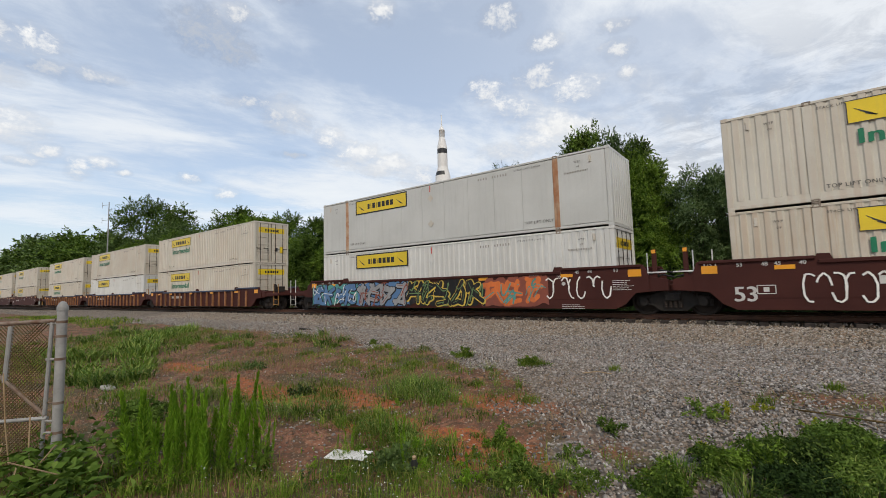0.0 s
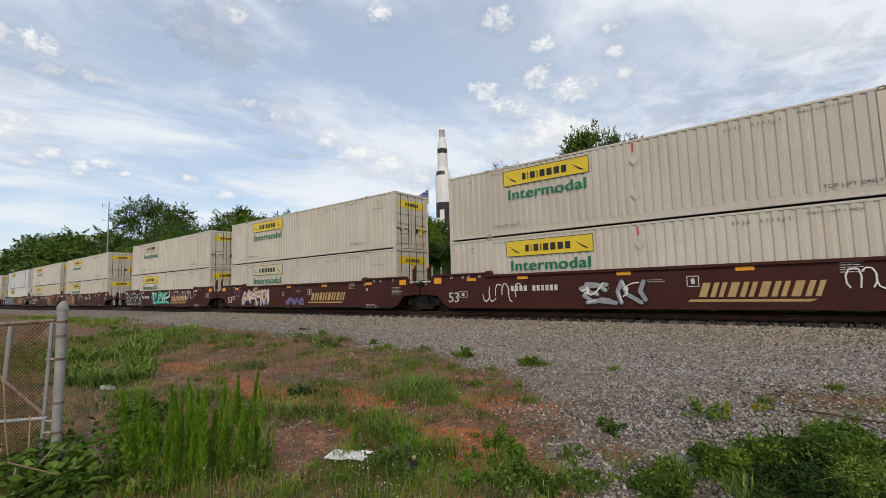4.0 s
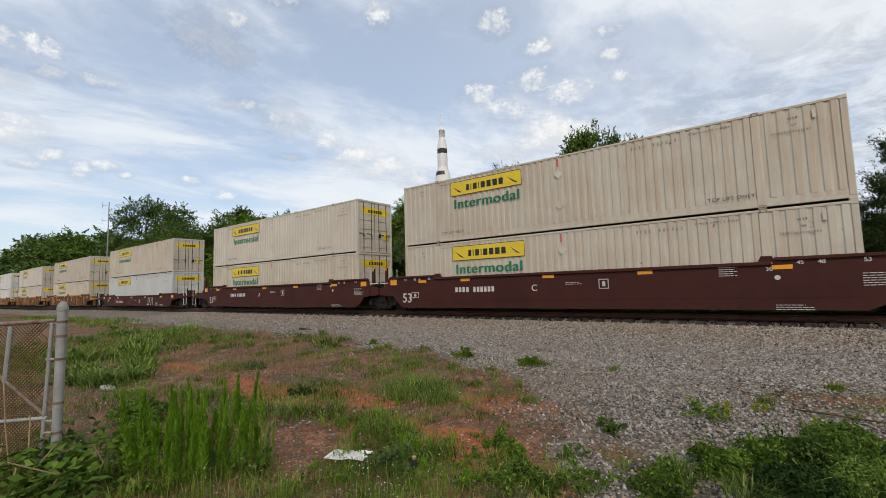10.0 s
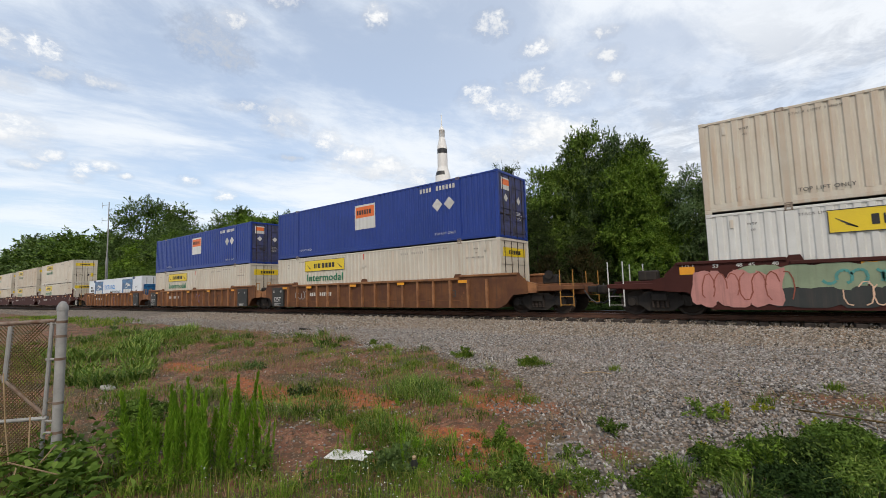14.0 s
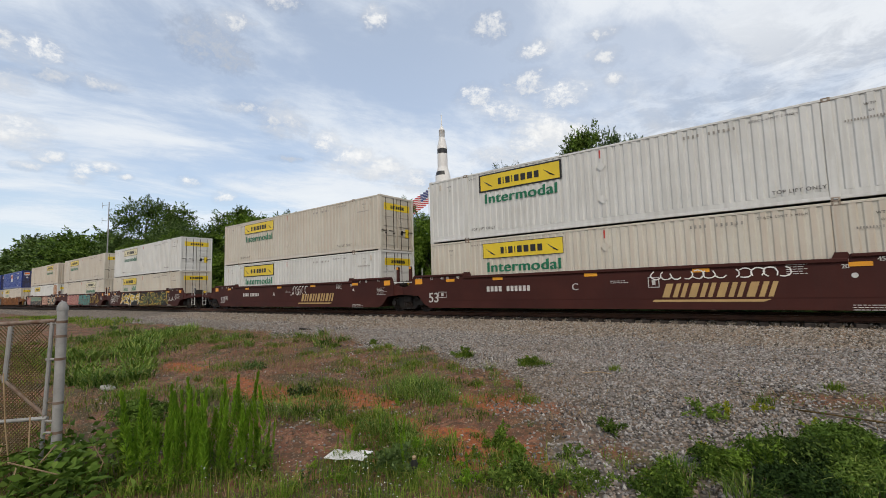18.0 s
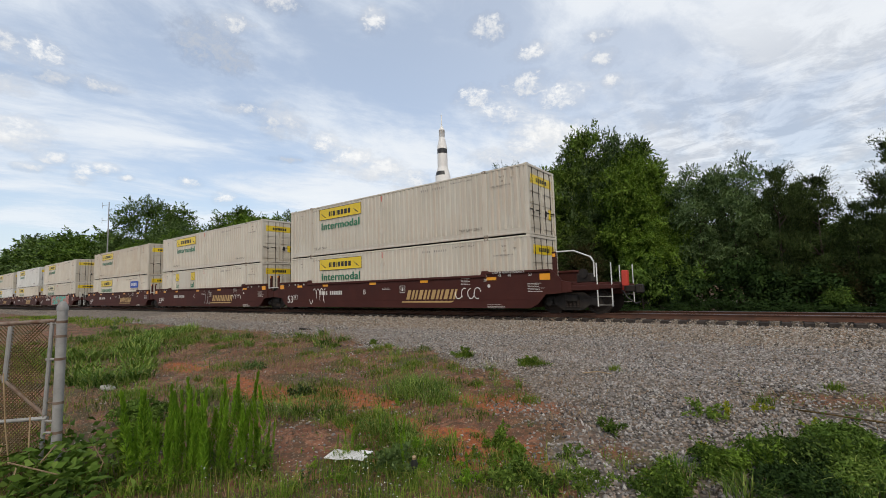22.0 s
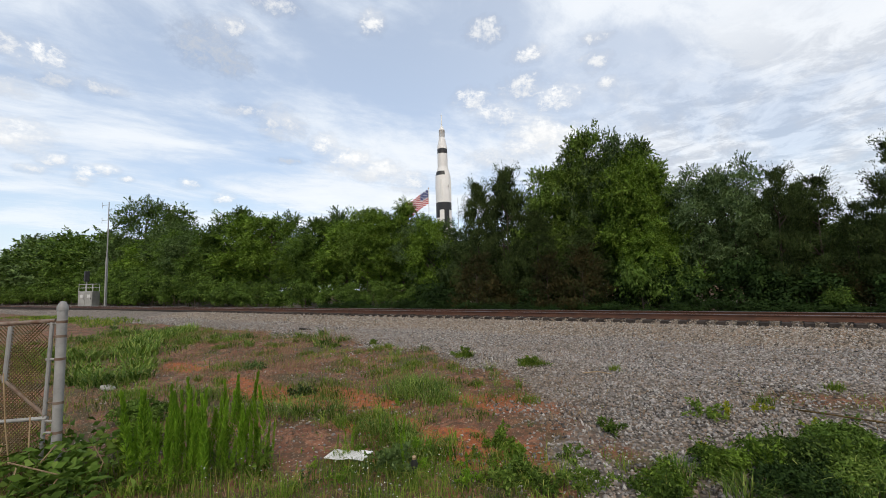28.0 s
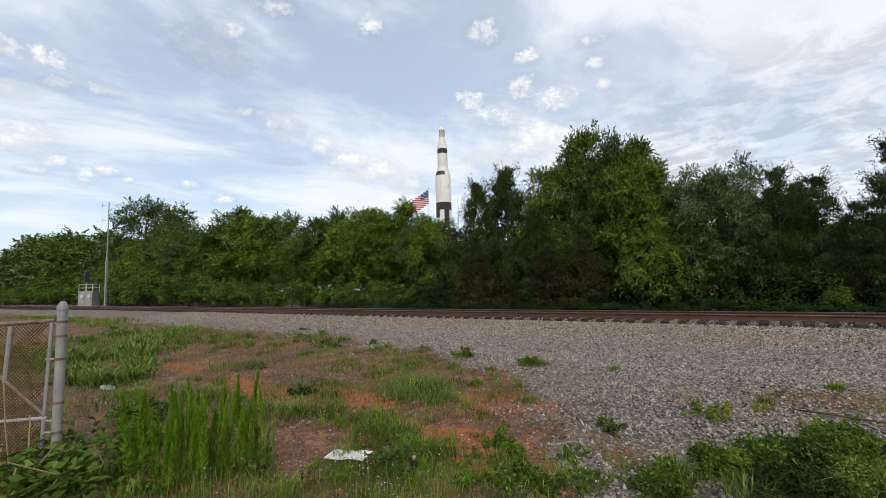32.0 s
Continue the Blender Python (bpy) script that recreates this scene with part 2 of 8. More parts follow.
# darker copy of the green leaves: the shade is put into the colour
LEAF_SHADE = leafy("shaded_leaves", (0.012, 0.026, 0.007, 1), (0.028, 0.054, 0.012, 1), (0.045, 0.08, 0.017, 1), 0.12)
LEAF_BROWN = leafy("browning_sprays", (0.026, 0.026, 0.010, 1), (0.058, 0.045, 0.016, 1), (0.034, 0.052, 0.016, 1), 0.1)
LEAF_TIP = leafy("yellowing_leaves", (0.16, 0.20, 0.02, 1), (0.28, 0.29, 0.03, 1), (0.42, 0.36, 0.04, 1), 0.3)
GRASS = leafy("grass_blades", (0.045, 0.085, 0.012, 1), (0.15, 0.235, 0.03, 1), (0.34, 0.31, 0.08, 1), 0.22)
SAGE = leafy("arching_grass", (0.045, 0.09, 0.016, 1), (0.16, 0.25, 0.045, 1), (0.36, 0.40, 0.11, 1), 0.22)
WEED = leafy("weed_leaves", (0.085, 0.175, 0.014, 1), (0.18, 0.32, 0.024, 1), (0.30, 0.43, 0.05, 1), 0.35)
STRAW = leafy("dry_grass", (0.25, 0.145, 0.085, 1), (0.40, 0.265, 0.155, 1), (0.15, 0.075, 0.05, 1), 0.12)
# ---------------------------------------------------------------- mesh helpers
class Geo:
    """Collects vertices and faces for one mesh."""

    def __init__(self):
        self.v, self.f = [], []

    def add(self, verts, faces):
        k = len(self.v)
        self.v.extend(verts)
        self.f.extend(tuple(i + k for i in f) for f in faces)
        return self

    def box(self, x0, x1, y0, y1, z0, z1, c=0.0):
        lo, hi = (min(x0, x1), min(y0, y1), min(z0, z1)), (max(x0, x1), max(y0, y1), max(z0, z1))
        if c <= 0:
            vs = [(x, y, z) for x in (lo[0], hi[0]) for y in (lo[1], hi[1]) for z in (lo[2], hi[2])]
            return self.add(vs, [(0, 1, 3, 2), (4, 6, 7, 5), (0, 4, 5, 1), (2, 3, 7, 6), (0, 2, 6, 4), (1, 5, 7, 3)])
        c = min([c] + [(h - l) * 0.45 for l, h in zip(lo, hi)])
        vs, at = [], {}
        for sx in (0, 1):
            for sy in (0, 1):
                for sz in (0, 1):
                    s = (sx, sy, sz)
                    for a in range(3):
                        p = [hi[i] - (0 if i == a else c) if s[i] else lo[i] + (0 if i == a else c) for i in range(3)]
                        at[s, a] = len(vs)
                        vs.append(tuple(p))
        fs = []
        for a in range(3):
            b, d = (a + 1) % 3, (a + 2) % 3
            for e in (0, 1):
                ring = []
                for sb, sd in ((0, 0), (1, 0), (1, 1), (0, 1)):
                    s = [0, 0, 0]
                    s[a], s[b], s[d] = e, sb, sd
                    ring.append(at[tuple(s), a])
                fs.append(tuple(ring))
            for sb in (0, 1):
                for sd in (0, 1):
                    s0, s1 = [0, 0, 0], [0, 0, 0]
                    s0[a], s0[b], s0[d], s1[a], s1[b], s1[d] = 0, sb, sd, 1, sb, sd
                    fs.append((at[tuple(s0), b], at[tuple(s1), b], at[tuple(s1), d], at[tuple(s0), d]))
        for sx in (0, 1):
            for sy in (0, 1):
                for sz in (0, 1):
                    fs.append(tuple(at[(sx, sy, sz), a] for a in range(3)))
        mid = Vector([(l + h) / 2 for l, h in zip(lo, hi)])
        good = []
        for f in fs:
            p = [Vector(vs[i]) for i in f]
            nrm = (p[1] - p[0]).cross(p[2] - p[0])
            good.append(f if nrm.dot(sum(p, Vector()) / len(p) - mid) > 0 else tuple(reversed(f)))
        return self.add(vs, good)

    def slab(self, poly, y0, y1):
        """A polygon in x, z (counter-clockwise seen from -y), extruded from y0 (front) to y1."""
        n = len(poly)
        vs = [(x, y0, z) for x, z in poly] + [(x, y1, z) for x, z in poly]
        fs = [tuple(range(n)), tuple(range(2 * n - 1, n - 1, -1))]
        fs += [(i, i + n, (i + 1) % n + n, (i + 1) % n) for i in range(n)]
        return self.add(vs, fs)

    def rod(self, a, b, r, r2=None, n=8, caps=True):
        a, b = Vector(a), Vector(b)
        r2 = r if r2 is None else r2
        d = (b - a).normalized()
        u = d.orthogonal().normalized()
        w = d.cross(u)
        vs = []
        for p, q in ((a, r), (b, r2)):
            for i in range(n):
                g = math.tau * i / n
                vs.append(tuple(p + (u * math.cos(g) + w * math.sin(g)) * q))
        fs = [(i, (i + 1) % n, (i + 1) % n + n, i + n) for i in range(n)]
        if caps:
            fs += [tuple(range(n - 1, -1, -1)), tuple(range(n, 2 * n))]
        return self.add(vs, fs)

    def pipe(self, pts, r, n=6):
        for a, b in zip(pts, pts[1:]):
            self.rod(a, b, r, n=n)
        return self

    def lathe(self, prof, n=32, at=(0, 0)):
        """prof: (radius, z) from bottom to top, round a vertical axis."""
        vs, fs = [], []
        for r, z in prof:
            vs += [(at[0] + r * math.cos(math.tau * i / n), at[1] + r * math.sin(math.tau * i / n), z) for i in range(n)]
        for k in range(len(prof) - 1):
            fs += [(k * n + i, k * n + (i + 1) % n, (k + 1) * n + (i + 1) % n, (k + 1) * n + i) for i in range(n)]
        k = len(vs)
        vs += vs[:n] + vs[-n:]
        fs += [tuple(range(k + n - 1, k - 1, -1)), tuple(range(k + n, k + 2 * n))]
        return self.add(vs, fs)

    def disc_y(self, x, y0, y1, z, r, n=20, rim=None):
        """A wheel-like solid of revolution round the y direction."""
        prof = rim or [(r, y0), (r, y1)]
        vs, fs = [], []
        for q, y in prof:
            vs += [(x + q * math.cos(math.tau * i / n), y, z + q * math.sin(math.tau * i / n)) for i in range(n)]
        for k in range(len(prof) - 1):
            fs += [(k * n + (i + 1) % n, k * n + i, (k + 1) * n + i, (k + 1) * n + (i + 1) % n) for i in range(n)]
        fs += [tuple(range(n)), tuple(range(len(prof) * n - 1, (len(prof) - 1) * n - 1, -1))]
        return self.add(vs, fs)

    def mesh(self, name, material, smooth=False):
        me = bpy.data.meshes.new(name)
        me.from_pydata([tuple(p) for p in self.v], [], self.f)
        me.materials.append(material)
        if smooth:
            me.polygons.foreach_set("use_smooth", [True] * len(me.polygons))
        me.update()
        return me


def quad_mesh(name, verts, material):
    """A mesh of loose quads from an array of shape (n, 4, 3)."""
    n = len(verts)
    me = bpy.data.meshes.new(name)
    me.vertices.add(n * 4)
    me.vertices.foreach_set("co", np.ascontiguousarray(verts, dtype=np.float32).ravel())
    me.loops.add(n * 4)
    me.loops.foreach_set("vertex_index", np.arange(n * 4, dtype=np.int32))
    me.polygons.add(n)
    me.polygons.foreach_set("loop_start", np.arange(0, n * 4, 4, dtype=np.int32))
    me.polygons.foreach_set("loop_total", np.full(n, 4, dtype=np.int32))
    me.materials.append(material)
    me.update(calc_edges=True)
    return me


def tri_mesh(name, verts, faces, material):
    """A mesh of triangles from arrays."""
    me = bpy.data.meshes.new(name)
    n = len(faces)
    me.vertices.add(len(verts))
    me.vertices.foreach_set("co", np.ascontiguousarray(verts, dtype=np.float32).ravel())
    me.loops.add(n * 3)
    me.loops.foreach_set("vertex_index", np.ascontiguousarray(faces, dtype=np.int32).ravel())
    me.polygons.add(n)
    me.polygons.foreach_set("loop_start", np.arange(0, n * 3, 3, dtype=np.int32))
    me.polygons.foreach_set("loop_total", np.full(n, 3, dtype=np.int32))
    me.materials.append(material)
    me.update(calc_edges=True)
    return me


MESHES = {}


def cached(key, make):
    if key not in MESHES:
        MESHES[key] = make()
    return MESHES[key]


def part(name, me, parent, label="", m=None, material=None):
    """Links a mesh as one part under a thing or under a part."""
    ob = new(name, me)
    ob.parent = parent
    if m is not None:
        ob.matrix_basis = m
    if material is not None:
        ob.material_slots[0].link = "OBJECT"
        ob.material_slots[0].material = material
    if label:
        ob["label"] = label
    if name == "marking":
        ob["kind"] = "stuff"
    return ob


def thing(name, label, category, group="", kind="", m=None):
    ob = new(name)
    ob.empty_display_size = 0.3
    if m is not None:
        ob.matrix_basis = m
    return tagged(ob, label, category, group, kind)


def words(text, height, material, spread=1.0, bold=0.035):
    """Flat lettering as a mesh: x to the right, z up, facing -y; starts at the origin."""
    def make():
        cu = bpy.data.curves.new("lettering", "FONT")
        cu.body, cu.size, cu.extrude, cu.space_character = text, height / 0.69, 0.0, spread
        ob = bpy.data.objects.new("lettering", cu)
        scene.collection.objects.link(ob)
        bpy.context.view_layer.update()
        me = bpy.data.meshes.new_from_object(ob.evaluated_get(bpy.context.evaluated_depsgraph_get()))
        bpy.data.objects.remove(ob)
        me.transform(Matrix.Rotation(radians(90), 4, "X"))
        # struck three times, a little apart, for a bold face
        g = Geo()
        for k in (-1, 0, 1):
            g.add([(v.co.x + k * bold * height, v.co.y - 0.0015 * (k + 1), v.co.z + 0.3 * k * bold * height) for v in me.vertices], [tuple(p.vertices) for p in me.polygons])
        me = g.mesh("lettering", material)
        me.materials.clear()
        me.materials.append(material)
        return me
    return cached(("words", text, height, material.name, spread, bold), make)


def bars(widths, height, gap=0.25, slant=0.0):
    """Plain bars that stand for writing, one for each letter or word, in x and z."""
    g, x = Geo(), 0.0
    for w in widths:
        if w > 0:
            g.slab([(x, 0), (x + w, 0), (x + w + slant, height), (x + slant, height)], 0.0, 0.004)
        x += abs(w) + gap * height
    return g
# ---------------------------------------------------------------- sky backdrop with moving clouds
TRACK_Y, RAIL_Z = 17.08, 0.535


def cloud_material():
    g = Nodes("cloud_layer")
    v = g.coords()
    sep = g.n("ShaderNodeSeparateXYZ", {0: g.n("ShaderNodeVectorMath", {0: v}, operation="NORMALIZE").outputs[0]})
    x, y, z = sep.outputs
    az = g.math("MULTIPLY", g.math("ARCTAN2", x, y), 57.2958)
    el = g.math("MULTIPLY", g.math("ARCSINE", z), 57.2958)
    # the high veil lies on a plane: project the direction on it
    zz = g.math("ADD", g.math("MAXIMUM", z, 0.0), 0.10)
    flat = g.n("ShaderNodeCombineXYZ", {0: g.math("DIVIDE", x, zz), 1: g.math("DIVIDE", y, zz), 2: 0.0}).outputs[0]
    spun = g.n("ShaderNodeMapping", {0: flat})
    spun.inputs["Rotation"].default_value = (0, 0, radians(-77))
    turned = g.n("ShaderNodeMapping", {0: spun.outputs[0]})
    turned.inputs["Scale"].default_value = (0.78, 1.15, 1.0)
    turned.inputs["Location"].default_value = (0.35, 0.2, 0.0)
    veil = g.noise(turned.outputs[0], 0.95, 9, 0.58, dist=0.4)
    wisps = g.noise(turned.outputs[0], 4.2, 7, 0.68, dist=0.9)
    veil = g.math("ADD", veil, g.math("MULTIPLY_ADD", wisps, 0.17, -0.085))
    dens = g.math("MULTIPLY_ADD", g.ramp(veil, 0.39, 0.60), 0.50, 0.48)
    # thicker towards the bright side of the sky and towards the horizon
    # faded out again before the sun's azimuth, so that its lamp stays strong
    glow = g.math("MULTIPLY", g.ramp(az, -48.0, 6.0), g.ramp(az, 110.0, 50.0))
    dens = g.math("ADD", dens, g.math("MULTIPLY", glow, 0.20), clamp=True)
    low = g.ramp(el, 16.0, 1.0)
    dens = g.math("MAXIMUM", dens, g.math("MULTIPLY", low, 0.86))
    # the veil is thinned overhead, above the view, to let the sun lamp through
    dens = g.math("MULTIPLY", dens, g.math("MULTIPLY_ADD", g.ramp(el, 36.0, 47.0), -0.55, 1.0))
    # cumulus puffs: azimuth, elevation, half width, half height, whiteness
    west = [(-82.5, 16.1, 1.9, 1.3, 1.0), (-80.0, 14.2, 1.0, 0.6, 0.9), (-81.3, 13.0, 1.2, 0.35, 0.8), (-77.7, 13.0, 0.9, 0.8, 1.0), (-75.5, 13.7, 1.0, 0.5, 0.95), (-73.8, 13.0, 0.6, 0.3, 0.9), (-67.6, 13.1, 1.0, 0.5, 0.95),
            (-63.6, 11.6, 1.1, 0.7, 1.0), (-57.2, 21.3, 2.3, 1.6, 0.66), (-61.5, 22.2, 2.6, 0.6, 0.65), (-81.3, 23.7, 2.0, 1.1, 1.0), (-80.1, 22.0, 1.3, 0.8, 0.45), (-84.0, 24.2, 1.3, 0.8, 0.75), (-83.5, 20.6, 1.3, 0.9, 0.7),
            (-76.6, 22.2, 2.2, 0.6, 0.62), (-66.1, 29.1, 3.2, 2.0, 0.12), (-63.5, 27.5, 2.4, 1.4, 0.05), (-63.1, 31.2, 1.7, 0.9, 0.75), (-56.4, 16.8, 1.6, 0.35, 0.25)]
    north = [(-51.8, 19.0, 1.3, 1.3, 1.0), (-48.6, 17.1, 2.8, 1.2, 0.95), (-44.6, 15.9, 2.6, 1.1, 0.88), (-40.4, 14.4, 1.8, 1.1, 0.82), (-45.0, 33.5, 1.4, 1.2, 0.95), (-57.7, 34.3, 2.6, 0.9, 0.7),
             (-28.8, 32.2, 2.0, 1.3, 0.72), (-23.1, 29.0, 2.0, 0.9, 0.95), (-14.2, 29.3, 1.6, 0.6, 0.7), (-14.1, 26.9, 1.6, 1.0, 0.8), (-13.1, 24.3, 0.9, 0.6, 0.85), (-31.0, 24.6, 2.1, 1.2, 0.95), (-27.4, 22.4, 2.6, 1.3, 0.95),
             (-23.9, 25.3, 2.5, 1.4, 0.75), (-19.5, 23.5, 2.6, 1.4, 1.0), (-22.0, 19.8, 2.9, 1.8, 0.95), (-19.2, 19.3, 2.2, 1.5, 1.0), (-24.4, 18.1, 2.4, 1.1, 0.9), (-28.4, 17.0, 2.4, 0.9, 0.72)]
    pv = g.n("ShaderNodeCombineXYZ", {0: az, 1: g.math("MULTIPLY", el, 1.3), 2: 0.0}).outputs[0]
    rag = g.math("ADD", g.noise(pv, 0.45, 9, 0.6, dist=0.4), g.math("MULTIPLY", g.noise(pv, 1.7, 6, 0.6), 0.5))
    rag = g.math("MULTIPLY_ADD", rag, 2.4, -1.68)
    shade_n = g.noise(pv, 0.9, 6, 0.6)
    puff, white = None, None
    for a, e, w, h, b in west + north:
        du = g.math("DIVIDE", g.math("SUBTRACT", az, a), w * 1.7)
        dv = g.math("DIVIDE", g.math("SUBTRACT", el, e), h * 1.65)
        d = g.math("SUBTRACT", 1.0, g.math("ADD", g.math("MULTIPLY", du, du), g.math("MULTIPLY", dv, dv)))
        cut = 1.42 if b > 0.7 else 1.6
        d = g.math("MULTIPLY", g.ramp(g.math("ADD", d, rag), -0.1, cut), g.ramp(d, -0.7, 0.25))
        # sunlit tops, greyer bases
        lit = g.math("MULTIPLY", d, g.math("MULTIPLY_ADD", g.math("ADD", dv, g.math("MULTIPLY_ADD", shade_n, 1.6, -0.8)), 0.30 * b, b * 0.80))
        puff = d if puff is None else g.math("MAXIMUM", puff, d)
        white = lit if white is None else g.math("MAXIMUM", white, lit)
    grey = g.mix(g.ramp(veil, 0.35, 0.75), (0.60, 0.67, 0.77, 1), (0.78, 0.81, 0.84, 1))
    grey = g.mix(g.math("MULTIPLY", glow, 0.55), grey, (0.75, 0.77, 0.80, 1))
    # darker broken layer low on the bright side
    bank = g.math("MULTIPLY", g.math("MULTIPLY", g.ramp(az, -26.0, -4.0), g.ramp(el, 31.0, 17.0)), g.ramp(g.noise(flat, 4.4, 9, 0.66, dist=0.5), 0.40, 0.60))
    grey = g.mix(g.math("MULTIPLY", bank, 0.75), grey, (0.42, 0.46, 0.53, 1))
    grey = g.mix(g.math("MULTIPLY", low, 0.6), grey, (0.70, 0.79, 0.86, 1))
    colour = g.mix(puff, grey, g.mix(white, (0.42, 0.46, 0.53, 1), (0.92, 0.915, 0.895, 1)))
    dens = g.math("MAXIMUM", dens, g.math("MULTIPLY", puff, 0.95))
    em = g.n("ShaderNodeEmission", {0: colour, 1: 1.05})
    tr = g.n("ShaderNodeBsdfTransparent")
    mx = g.n("ShaderNodeMixShader", {0: dens})
    g.t.links.new(tr.outputs[0], mx.inputs[1]), g.t.links.new(em.outputs[0], mx.inputs[2])
    g.t.links.new(mx.outputs[0], g.out.inputs[0])
    g.mat.cycles.emission_sampling = "NONE"
    return g.mat


def sky_dome():
    g, n, rings, rad = Geo(), 64, 20, 3400.0
    vs = []
    for k in range(rings + 1):
        e = radians(-4 + 94 * k / rings)
        vs += [(rad * math.cos(e) * math.cos(math.tau * i / n), rad * math.cos(e) * math.sin(math.tau * i / n), rad * math.sin(e)) for i in range(n)]
    g.add(vs, [(k * n + (i + 1) % n, k * n + i, (k + 1) * n + i, (k + 1) * n + (i + 1) % n) for k in range(rings) for i in range(n)])
    ob = new("backdrop", g.mesh("backdrop", cloud_material(), True))
    return tagged(ob, "high veil and scattered white cumulus clouds under blue sky", "clouds", kind="structure")


SKY = sky_dome()


# ---------------------------------------------------------------- ground
def ease(a, b, t):
    t = np.clip((t - a) / (b - a), 0, 1)
    return t * t * (3 - 2 * t)


def wave(x, y, s, k=0.0):
    """Cheap smooth unevenness in -1..1."""
    return (np.sin(x * s + 1.7 * np.sin(y * s * 0.7 + k) + k) + np.sin(y * s * 1.3 + 1.3 * np.sin(x * s * 0.9 - k)) + np.sin((x + y) * s * 0.61 + 2.1 * k)) / 3


def bank_edge(x):
    """Where the gravel shelf beside the line breaks down to the lower ground."""
    return 9.5 - 0.12 * x - 0.6


def height(x, y):
    x, y = np.asarray(x, float), np.asarray(y, float)
    z = -0.22 + 0.27 * ease(4.5, 9.5, y + 0.12 * x + 0.6) + 0.175 * ease(13.0, 15.7, y)
    z = z - 0.34 * ease(18.9, 21.5, y) + 0.2 * ease(22, 30, y)
    rough = ease(13.5, 11.5, y) + ease(21, 24, y)
    z = z + rough * (0.04 * wave(x, y, 1.1) + 0.04 * wave(x, y, 2.9, 2) * ease(10, 7, y) + 0.018 * wave(x, y, 7.5, 1))
    mound = np.exp(-(((x + 17.5) / 6) ** 2 + ((y - 6.6) / 1.6) ** 2))
    return z + 0.16 * mound


def gravel(x, y):
    """1 on crushed stone, 0 on soil and grass."""
    x, y = np.asarray(x, float), np.asarray(y, float)
    wob = 0.5 * wave(x, y, 1.3, 3) + 0.45 * wave(x, y, 3.7, 1)
    edge = np.interp(y, [2.5, 3.6, 5.0, 6.3, 7.7, 9.1, 9.6, 11.5, 12.5], [-0.2, -0.4, -1.5, -2.9, -4.7, -8.4, -14, -60, -400])
    shelf = ease(-0.7, 0.7, (x - edge) * np.where(x < -9, 0.12, 0.7) + wob)
    spill = shelf * ease(2.6, 3.4, y + wob * 0.5)
    dirt = np.exp(-(((x - 0.6) / 1.4) ** 2 + ((y - 7.7) / 0.55) ** 2))
    return np.clip(np.maximum(shelf, spill) - 0.8 * dirt, 0, 1) * ease(40, 22, np.abs(y - 10) * 1.0)


def axis(parts):
    out = [parts[0][0]]
    for a, b, n in parts:
        out += list(np.linspace(a, b, n + 1)[1:])
    return np.array(out)


